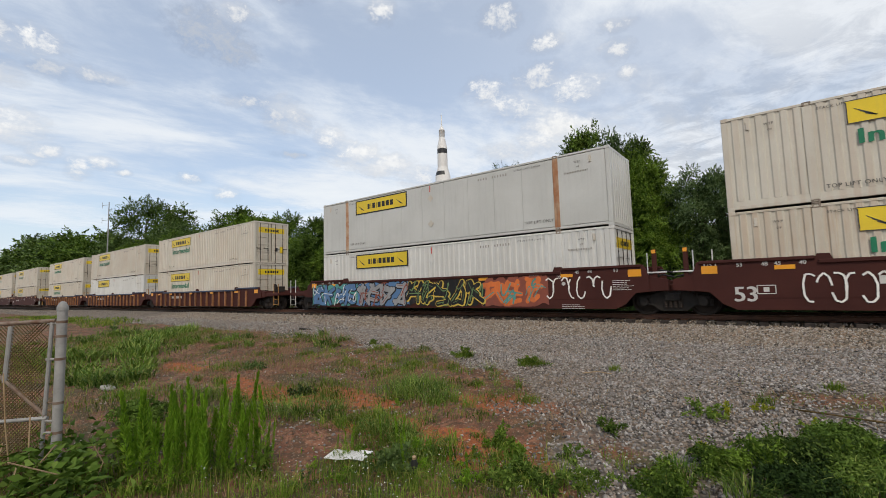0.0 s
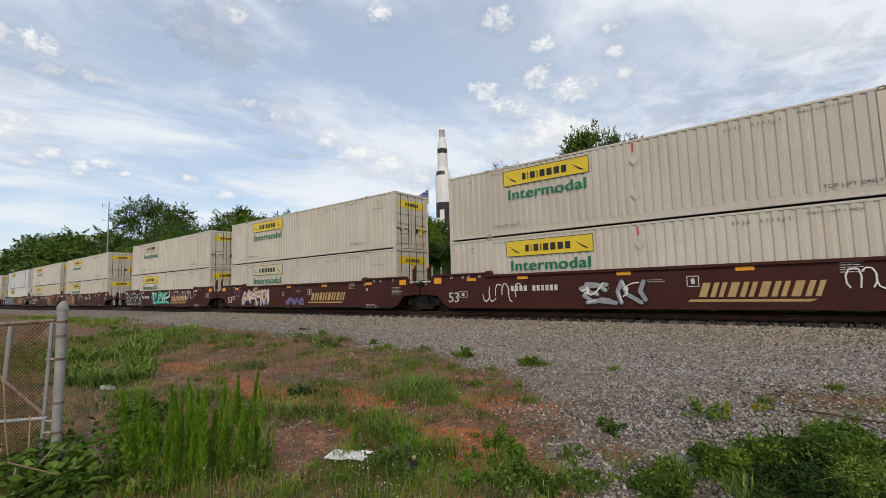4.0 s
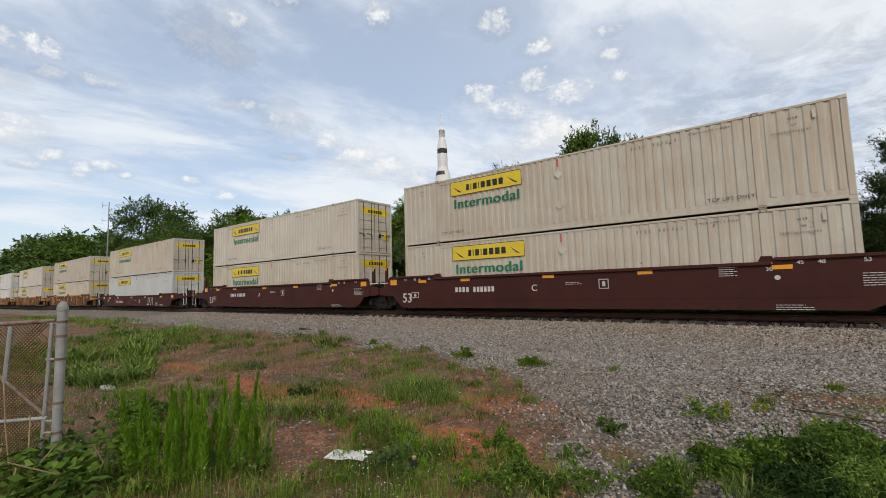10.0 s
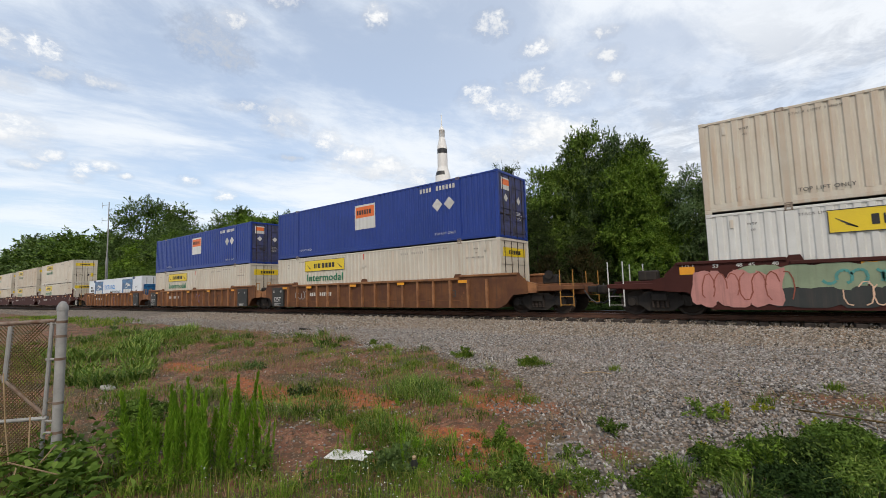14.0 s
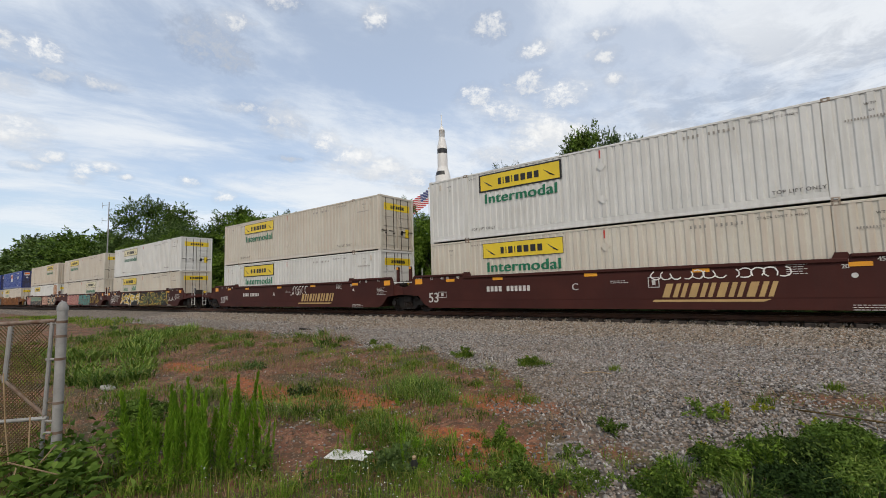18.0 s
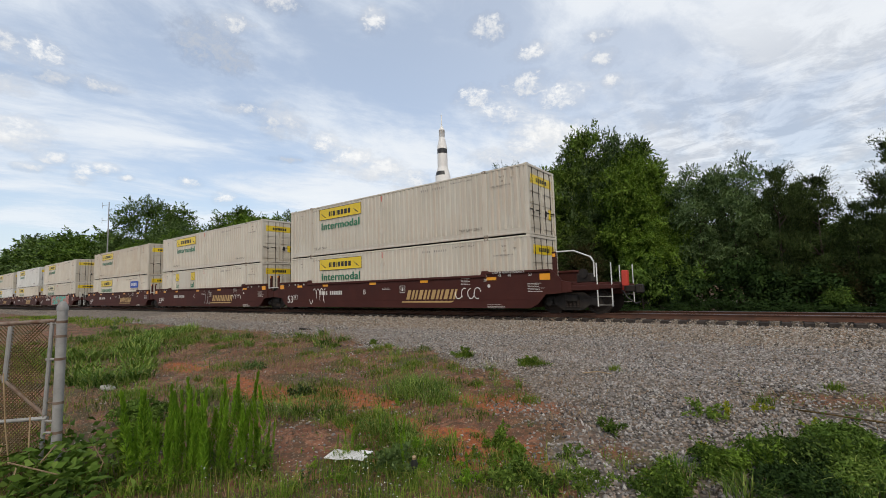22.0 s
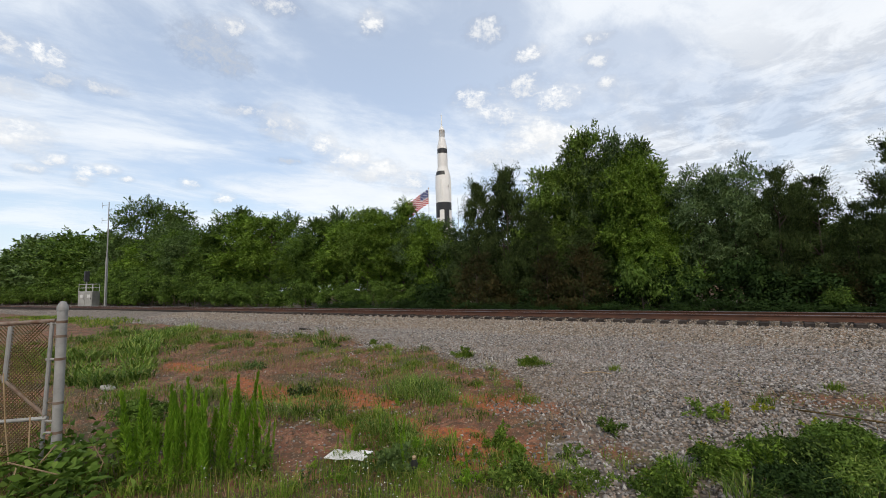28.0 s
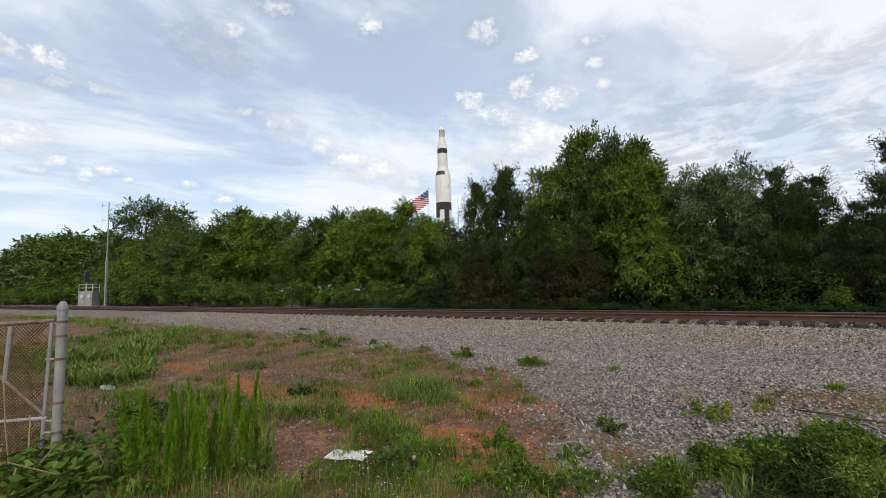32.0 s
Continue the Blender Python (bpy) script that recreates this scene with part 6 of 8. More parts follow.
# paint on the sides of the wells, and the line's emblems
def decorate():
    Z0, Z1 = 0.24, 1.40
    s = SIDES
    piece(s[6], -0.6, 3.0, Z0, 1.42, "blue", "black", "white", 4, 1, "teal")
    piece(s[6], 3.1, 6.6, Z0, 1.42, "grey", "black", "rust", 4, 2, "blue")
    piece(s[6], 6.6, 10.8, Z0, 1.42, "black", "yellow", "green", 5, 3, "black")
    piece(s[6], 10.8, 13.6, Z0, 1.42, "orange", "rust", "teal", 3, 4, "rust")
    scribble(s[6], 13.6, 16.0, 0.5, 1.35, "white", 5, 0.05)
    scribble(s[7], 1.6, 4.2, 0.35, 1.2, "white", 6, 0.05)
    scribble(s[7], 7.0, 11.2, 1.1, 1.4, "white", 7)
    cross_emblem(s[7], 11.8, 0.88, 11.1, 13.9)
    scribble(s[8], 1.6, 2.9, 0.4, 1.25, "white", 8)
    scribble(s[8], 6.4, 8.2, 0.9, 1.35, "white", 9)
    scribble(s[8], 9.6, 11.4, 0.9, 1.3, "white", 10)
    cross_emblem(s[8], 4.3, 0.86, 1.5, 5.1)
    piece(s[9], -0.7, 3.4, Z0, 1.4, "black", "white", "black", 4, 11, "black")
    piece(s[9], 5.8, 9.6, Z0, 1.42, "turq", "black", "white", 3, 12)
    scribble(s[9], 9.7, 14.1, 0.75, 1.4, "white", 13)
    emblem_big(s[9], 9.9, 0.55, 1.2)
    piece(s[10], 2.0, 5.3, Z0, 1.3, "peach", "blue", "white", 4, 14)
    scribble(s[10], 0.9, 1.9, 0.8, 1.3, "lilac", 15)
    piece(s[10], 7.1, 8.9, 0.3, 0.75, "lilac", "lilac", "black", 5, 16)
    emblem_big(s[10], 9.6, 0.55, 1.2)
    scribble(s[11], 1.8, 3.6, 0.4, 1.2, "white", 17)
    piece(s[11], 5.9, 8.2, 0.3, 1.2, "grey", "black", "white", 2, 18)
    emblem_big(s[11], 9.6, 0.55, 1.2)
    scribble(s[11], 13.0, 15.0, 0.7, 1.3, "white", 19)
    for k, (a, b) in enumerate(((1.8, 2.6), (4.2, 5.2), (6.0, 7.2), (7.5, 8.6), (9.2, 13.8), (14.3, 15.2))):
        scribble(s[12], a, b, 0.35 if k == 4 else 0.6, 1.2, "white", 20 + k, 0.05)
    piece(s[13], 5.0, 9.9, Z0, 1.2, "rust", "grey", "grey", 5, 30)
    emblem_big(s[13], 11.3, 0.65, 0.7)
    scribble(s[13], 0.2, 0.9, 0.9, 1.2, "white", 31)
    scribble(s[14], 1.4, 2.0, 0.5, 1.1, "white", 32)
    scribble(s[14], 6.1, 7.1, 0.4, 1.1, "grey", 33, 0.05)
    scribble(s[14], 8.0, 8.6, 0.6, 1.1, "white", 34)
    scribble(s[14], 10.3, 11.3, 0.5, 1.15, "white", 35, 0.05)
    scribble(s[15], 2.5, 4.9, 0.3, 0.9, "rust", 36)
    scribble(s[15], 6.4, 8.2, 0.3, 0.9, "rust", 37, 0.03)
    scribble(s[15], 11.3, 12.7, 0.25, 0.95, "white", 38, 0.05)
    scribble(s[19], 9.2, 10.0, 0.4, 1.1, "lilac", 39)
    scribble(s[20], 8.6, 9.4, 0.4, 1.1, "lilac", 40)
    scribble(s[20], 11.4, 12.4, 0.5, 1.0, "black", 41)
    scribble(s[21], 2.2, 3.4, 0.6, 1.1, "grey", 42)
    swath(s[22], 0.6, 8.6, 0.70, 1.45, "sage", 43)
    swath(s[22], 1.6, 8.4, Z0, 0.80, "dark", 44, -1.5265)
    swath(s[22], -0.4, 1.7, Z0, 1.35, "pink", 45, -1.529)
    scribble(s[22], 2.6, 8.2, 0.85, 1.25, "teal", 143, 0.07, -1.533)
    scribble(s[22], 3.0, 8.4, 0.28, 0.95, "peach", 144, 0.03, -1.536)
    scribble(s[22], -0.2, 2.0, 0.4, 1.3, "rust", 145, 0.03, -1.534)
    piece(s[22], 9.3, 12.3, Z0, 1.45, "peach", "rust", "rust", 3, 46, "pink")
    piece(s[22], 12.4, 16.3, Z0, 1.45, "peach", "black", "teal", 5, 47, "black")
    piece(s[23], 3.2, 8.0, Z0, 1.42, "pink", "rust", "peach", 4, 48, "pink")
    piece(s[23], 8.0, 12.2, Z0, 1.42, "teal", "rust", "black", 4, 49, "teal")
    scribble(s[23], 12.4, 15.5, 0.4, 1.3, "yellow", 50, 0.05)
    piece(s[24], 3.2, 8.0, Z0, 1.42, "yellow", "white", "black", 4, 51, "black")
    piece(s[24], 8.0, 14.3, Z0, 1.42, "black", "yellow", "green", 6, 52, "black")
    scribble(s[24], 0.3, 2.6, 0.4, 1.3, "white", 53)
    scribble(s[24], 14.5, 16.0, 0.6, 1.2, "white", 54)
    scribble(s[25], 8.6, 10.4, 0.85, 1.42, "white", 55)
    emblem_big(s[25], 9.7, 0.5, 1.2)
    scribble(s[26], 9.4, 13.0, 1.1, 1.4, "white", 56)
    emblem_big(s[26], 9.7, 0.55, 1.2)
    swath(s[27], 6.2, 14.6, Z0, 1.42, "pink", 157)
    piece(s[27], 6.8, 13.4, Z0, 1.45, "turq", "grey", "rust", 4, 57)
    scribble(s[27], 2.4, 5.6, 1.15, 1.42, "white", 58)
    emblem_big(s[28], 9.7, 0.55, 1.2)
    scribble(s[28], 11.6, 12.8, 1.1, 1.35, "white", 59)
    emblem_big(s[29], 9.8, 0.55, 1.2)
    scribble(s[29], 8.4, 9.5, 0.3, 1.4, "grey", 60)
    scribble(s[29], 12.6, 13.9, 0.5, 1.0, "white", 61)
    emblem_big(s[30], 9.7, 0.55, 1.2)
    scribble(s[30], 2.2, 3.8, 0.3, 1.25, "white", 62)
    scribble(s[30], 12.6, 13.9, 0.55, 1.05, "white", 63)


decorate()


# ---------------------------------------------------------------- vegetation
def unit(v):
    return v / np.maximum(np.linalg.norm(v, axis=-1, keepdims=True), 1e-9)


def leaves(rng, centre, along, length, width, droop=0.25, face=None):
    """Quads (n, 4, 3): pointed leaves that start at centre and run along a direction; their faces turn to face, or at random."""
    n = len(centre)
    d = unit(along)
    side = unit(np.cross(unit(rng.normal(size=(n, 3))) if face is None else unit(face + rng.normal(size=(n, 3)) * 0.35), d))
    nrm = np.cross(d, side)
    L, W = length[:, None], width[:, None]
    mid = centre + d * L * 0.45 + nrm * L * droop * 0.25
    tip = centre + d * L - nrm * L * droop * 0.3
    return np.stack([centre, mid + side * W * 0.5, tip, mid - side * W * 0.5], 1)


def crown_points(rng, n, clumps, rad, shell=0.45, upper=0.35, flat=0.8):
    """Points near the surfaces of many overlapping clumps, with the direction out of each."""
    wts = rad ** 2
    pick = rng.choice(len(clumps), n, p=wts / wts.sum())
    d = unit(rng.normal(size=(n, 3)))
    d[:, 2] = np.where(rng.random(n) < upper, np.abs(d[:, 2]), d[:, 2])
    r = rad[pick] * (shell + (1 - shell) * rng.random(n) ** 0.6) * (1 + 0.12 * rng.normal(size=n))
    return clumps[pick] + d * r[:, None] * np.array([1, 1, flat]), d


def trunk_mesh(name, h, r, limbs, rng, lean=0.0):
    """Tapered trunk in bent stages with limbs that reach into the crown."""
    g = Geo()
    pts = [Vector((lean * t * h + 0.12 * h * 0.1 * math.sin(3 * t + 1), 0.08 * h * 0.1 * math.sin(4 * t), h * t)) for t in np.linspace(-0.03, 0.78, 6)]
    for i, (a, b) in enumerate(zip(pts, pts[1:])):
        g.rod(a, b, r * (1 - 0.17 * i), r * (1 - 0.17 * (i + 1)), 9)
    for k in range(limbs):
        t = rng.uniform(0.25, 0.75)
        p = Vector((lean * t * h, 0, h * t))
        a = rng.uniform(0, 6.28)
        k_ = 1 - 0.75 * t
        q = p + Vector((math.cos(a), math.sin(a), rng.uniform(0.4, 0.8))) * h * rng.uniform(0.12, 0.22) * k_
        e = q + Vector((math.cos(a + 0.4), math.sin(a + 0.4), 0.5)) * h * 0.09 * k_
        g.rod(p, q, r * 0.42 * (1 - 0.5 * t), r * 0.2, 6)
        g.rod(q, e, r * 0.2, r * 0.06, 5)
    return g.mesh(name, BARK)


def broadleaf(seed, h, wide, n, leaf, material, base=0.12, airy=0.0, top_heavy=0.0):
    """trunk and crown meshes of one broad-leaved tree of height h and crown half width wide."""
    rng = np.random.default_rng(seed)
    k = 50
    d = unit(rng.normal(size=(k, 3)))
    u = rng.random(k) ** 0.3
    zc, hz = h * (0.5 + base / 2), h * (0.5 - base / 2)
    c = np.stack([d[:, 0] * wide * u, d[:, 1] * wide * u, zc + d[:, 2] * hz * 0.86 * u], 1)
    taper = np.clip(1.15 - np.abs((c[:, 2] - h * (0.45 + top_heavy)) / h) * 0.9, 0.45, 1.0)
    c[:, :2] *= taper[:, None]
    rad = wide * rng.uniform(0.15, 0.34, k) * (1 - 0.3 * airy)
    # leaders poke out of the top
    lead = rng.integers(4, 8)
    lt = np.stack([rng.normal(0, wide * 0.2, lead), rng.normal(0, wide * 0.2, lead), h * rng.uniform(0.80, 0.92, lead)], 1)
    c, rad = np.vstack([c, lt]), np.append(rad, np.full(lead, wide * 0.23))
    # flat leafy sprays stand out of every clump, in tiers; each carries a dozen leaves on both sides of a twig
    k = 12
    m = int(n * 0.82) // k
    o, out = crown_points(rng, m, c, rad, 0.72 - 0.2 * airy, 0.62, 0.66)
    o[:, 2] = np.maximum(o[:, 2], 0.05 * h)
    sd = unit(out * np.array([1, 1, 0.7]) + rng.normal(size=o.shape) * 0.34 + np.array([0, 0, 0.05]))
    face = unit(out * 0.55 + np.array([0, 0, 0.9]) + rng.normal(size=o.shape) * 0.22)
    side = unit(np.cross(sd, face))
    t = np.tile(np.linspace(0.0, 1.0, k), m)
    ln = np.repeat(leaf * rng.uniform(2.2, 4.6, m), k)
    sign = np.tile(np.where(np.arange(k) % 2, 1.0, -1.0), m)
    R = lambda q: np.repeat(q, k, 0)
    p = R(o) + R(sd) * (t * ln)[:, None] - np.array([0, 0, 1.0]) * (0.22 * t * t * ln)[:, None] + rng.normal(0, leaf * 0.12, (m * k, 3))
    along = R(sd) * (0.35 + 0.5 * t)[:, None] + R(side) * (sign * (1.0 - 0.6 * t))[:, None] + rng.normal(size=p.shape) * 0.2
    # loose leaves deeper inside close the crown
    ip, iout = crown_points(rng, n - m * k, c, rad * 0.86, 0.35, 0.5, 0.7)
    q = np.vstack([leaves(rng, p, along, leaf * rng.uniform(0.75, 1.35, len(p)), leaf * 0.62 * rng.uniform(0.75, 1.25, len(p)), 0.3, R(face)),
                   leaves(rng, ip, unit(rng.normal(size=ip.shape)), leaf * rng.uniform(0.9, 1.6, len(ip)), leaf * 0.85 * rng.uniform(0.8, 1.3, len(ip)), 0.25, iout)])
    return trunk_mesh("trunk", h, 0.028 * h, 9, random.Random(seed)), quad_mesh("crown", q, material)


def conifer(seed, h, wide, n, leaf, material):
    """A juniper: pointed, ragged tiers of upswept sprays."""
    rng = np.random.default_rng(seed)
    k = 95
    t = rng.random(k) ** 0.8
    a = rng.uniform(0, 6.28, k)
    reach = wide * (1 - t) ** 0.75 * rng.uniform(0.45, 1.05, k) + 0.06 * wide
    c = np.stack([np.cos(a) * reach, np.sin(a) * reach, h * (0.06 + 0.9 * t)], 1)
    rad = wide * rng.uniform(0.18, 0.32, k) * (1.12 - 0.5 * t)
    p, out = crown_points(rng, int(n * 0.75), c, rad, 0.35)
    along = unit(out * 0.5 + rng.normal(size=p.shape) * 0.35 + np.array([0, 0, 0.7]))
    m = int(n * 0.25) // 12
    pk = rng.integers(0, k, m)
    sd = unit(np.stack([np.cos(a[pk]), np.sin(a[pk]), rng.uniform(0.35, 1.3, m)], 1) + rng.normal(0, 0.25, (m, 3)))
    tt = np.linspace(0, 1, 12)
    sp = (c[pk][:, None] + sd[:, None] * (tt[None, :, None] * wide * 0.42)).reshape(-1, 3) + rng.normal(0, 0.03, (m * 12, 3))
    q = np.vstack([leaves(rng, p, along, leaf * rng.uniform(0.7, 1.5, len(p)), leaf * 0.45 * rng.uniform(0.7, 1.3, len(p))),
                   leaves(rng, sp, unit(np.repeat(sd, 12, 0) + rng.normal(0, 0.4, (m * 12, 3))), leaf * rng.uniform(0.7, 1.2, m * 12), leaf * 0.32 * np.ones(m * 12))])
    q[:, :, 2] = np.maximum(q[:, :, 2], 0.02)
    return trunk_mesh("trunk", h * 0.9, 0.02 * h, 10, random.Random(seed)), quad_mesh("crown", q, material)


def bush(seed, h, wide, n, leaf, material):
    rng = np.random.default_rng(seed)
    k = 20
    d = unit(rng.normal(size=(k, 3)))
    u = rng.random(k) ** 0.5
    c = np.stack([d[:, 0] * wide * u * 0.8, d[:, 1] * wide * u * 0.8, h * (0.45 + 0.4 * d[:, 2] * u)], 1)
    rad = wide * rng.uniform(0.2, 0.38, k)
    p, out = crown_points(rng, n, c, rad, 0.6, 0.65, 0.7)
    p[:, 2] = np.abs(p[:, 2])
    face = unit(out + np.array([0, 0, 0.5]))
    along = unit(np.cross(face, rng.normal(size=p.shape)) + out * 0.3)
    if h < 1:
        face = face + rng.normal(size=p.shape) * 0.8
    q = leaves(rng, p, along, leaf * rng.uniform(0.5, 1.4, len(p)), leaf * 0.5 * rng.uniform(0.6, 1.3, len(p)), 0.35, face)
    # shoots that stick out
    m = n // 90
    pk = rng.integers(0, k, m)
    sd = unit(rng.normal(size=(m, 3)) + np.array([0, 0, 0.8]))
    sp = (c[pk][:, None] + sd[:, None] * (rad[pk][:, None, None] * np.linspace(0.6, 1.7, 10)[None, :, None])).reshape(-1, 3)
    q = np.vstack([q, leaves(rng, sp, unit(np.repeat(sd, 10, 0) * 0.4 + rng.normal(size=sp.shape) * 0.7), leaf * rng.uniform(0.6, 1.2, len(sp)), leaf * 0.5 * np.ones(len(sp)))])
    return trunk_mesh("stem", h * 0.6, 0.012 + 0.012 * h, 8, random.Random(seed)), quad_mesh("foliage", q, material)


def sprouts(seed, h, wide, n, leaf, material):
    """A loose weed: stems that fan out from the root, set with leaves."""
    rng = np.random.default_rng(seed)
    m = max(7, n // 45)
    a, tilt = rng.uniform(0, 6.28, m), rng.uniform(0.1, 1.0, m)
    ln = rng.uniform(0.5, 1.15, m)
    tip = np.stack([np.cos(a) * wide * tilt, np.sin(a) * wide * tilt, h * (1.15 - 0.75 * tilt ** 1.5)], 1) * ln[:, None]
    root = np.stack([np.cos(a), np.sin(a), np.zeros(m)], 1) * wide * 0.25 * rng.random((m, 1))
    k = max(8, n // m)
    t = rng.random((m, k)) ** 0.7
    bend = np.stack([np.zeros(m), np.zeros(m), h * 0.25 * np.ones(m)], 1)
    p = root[:, None] + (tip - root)[:, None] * t[..., None] + bend[:, None] * (4 * t * (1 - t))[..., None]
    p = p.reshape(-1, 3) + rng.normal(0, leaf * 0.25, (m * k, 3))
    p[:, 2] = np.abs(p[:, 2])
    d = unit(np.repeat(unit(tip - root), k, 0) * 0.5 + rng.normal(size=p.shape) * 0.7)
    q = leaves(rng, p, d, leaf * rng.uniform(0.6, 1.4, len(p)), leaf * 0.5 * rng.uniform(0.7, 1.2, len(p)), 0.4)
    g = Geo()
    for i in range(m):
        mid = (root[i] + tip[i]) / 2 + bend[i]
        g.pipe([tuple(root[i] - np.array([0, 0, 0.04])), tuple(mid), tuple(tip[i])], 0.003, 4)
    return g.mesh("stem", GRASS), quad_mesh("foliage", q, material)


def grow(name, label, category, meshes, group, parts=("trunk", "crown")):
    ob = thing(name, label, category, group)
    for nm, me in zip(parts, meshes):
        part(nm, me, ob)
    return ob


PLANTS = {}


def plant(kind, make, x, y, h, wide, turn, z=None):
    """Sets a tree of the kind, scaled from its 10 m original to height h and crown half width wide."""
    if z is None:
        z = float(height(x, y))
    if kind not in PLANTS:
        PLANTS[kind] = [make(), False]
    ob, used = PLANTS[kind]
    oh, ow = SIZE[kind]
    m = Matrix.LocRotScale((x, y, z - 0.05), Euler((0, 0, radians(turn))), (wide / ow, wide / ow, h / oh))
    if not used:
        PLANTS[kind][1] = True
        ob.matrix_basis = m
    else:
        made = {}
        for o in (ob, *ob.children):
            made[o] = o.copy()
            scene.collection.objects.link(made[o])
            made[o].parent = made.get(o.parent, o.parent)
        made[ob].matrix_basis = m


SIZE = {"far_oak": (10, 4.0), "far_elm": (10, 3.8), "oak": (10, 4.0), "maple": (10, 3.6), "locust": (10, 3.4), "elm": (10, 3.8), "near_oak": (10, 4.0), "near_maple": (10, 3.6), "near_elm": (10, 3.8), "cedar": (8, 2.2), "old_cedar": (8, 2.4), "thicket": (3, 1.8), "shade_thicket": (3, 1.8), "sumac": (3, 1.6), "brown": (4, 1.8)}
MAKE = {
    "far_oak": lambda: grow("tree", "distant dark green tree in the wood", "tree", broadleaf(111, 10, 4.0, 6500, 0.42, LEAF_A), "trees behind the track"),
    "far_elm": lambda: grow("tree", "distant cool green tree in the wood", "tree", broadleaf(141, 10, 3.8, 6500, 0.42, LEAF_C), "trees behind the track"),
    "oak": lambda: grow("tree", "broad dark green tree with dense crown behind the track", "tree", broadleaf(11, 10, 4.0, 26000, 0.20, LEAF_A), "trees behind the track"),
    "maple": lambda: grow("tree", "bright green leafy tree behind the track", "tree", broadleaf(23, 10, 3.6, 24000, 0.19, LEAF_B), "trees behind the track"),
    "near_oak": lambda: grow("tree", "broad dark green tree with dense crown behind the track", "tree", broadleaf(12, 10, 4.0, 46000, 0.165, LEAF_MID), "trees behind the track"),
    "near_maple": lambda: grow("tree", "bright green leafy tree behind the track", "tree", broadleaf(24, 10, 3.6, 42000, 0.16, LEAF_B), "trees behind the track"),
    "near_elm": lambda: grow("tree", "pale cool green tree with airy crown behind the track", "tree", broadleaf(42, 10, 3.8, 36000, 0.145, LEAF_PALE, 0.12, 0.3), "trees behind the track"),
    "locust": lambda: grow("tree", "airy tree with ragged green crown behind the track", "tree", broadleaf(37, 10, 3.4, 15000, 0.17, LEAF_A, 0.3, 0.6, 0.1), "trees behind the track"),
    "elm": lambda: grow("tree", "cool green tree with uneven crown behind the track", "tree", broadleaf(41, 10, 3.8, 25000, 0.19, LEAF_C), "trees behind the track"),
    "cedar": lambda: grow("cedar_tree", "dark pointed cedar with ragged branches behind the track", "tree", conifer(53, 8, 2.2, 30000, 0.13, LEAF_CEDAR), "cedars behind the track"),
    "old_cedar": lambda: grow("cedar_tree", "dark cedar with loose upswept branches behind the track", "tree", conifer(67, 8, 2.4, 28000, 0.135, LEAF_CEDAR), "cedars behind the track"),
    "thicket": lambda: grow("shrub", "dense green shrub at the foot of the trees", "shrub", bush(71, 3, 1.8, 3600, 0.18, LEAF_A), "shrubs behind the track", ("stem", "foliage")),
    "shade_thicket": lambda: grow("shrub", "shrub with leaves coloured dark for shade under the trees", "shrub", bush(73, 3, 1.8, 3400, 0.19, LEAF_SHADE), "shrubs behind the track", ("stem", "foliage")),
    "sumac": lambda: grow("shrub", "light green leafy shrub at the foot of the trees", "shrub", bush(83, 3, 1.6, 3600, 0.17, LEAF_A), "shrubs behind the track", ("stem", "foliage")),
    "brown": lambda: grow("shrub", "half-dead browning cedar shrub under the trees", "shrub", conifer(97, 4, 1.8, 4500, 0.19, LEAF_BROWN), "shrubs behind the track", ("stem", "foliage")),
}

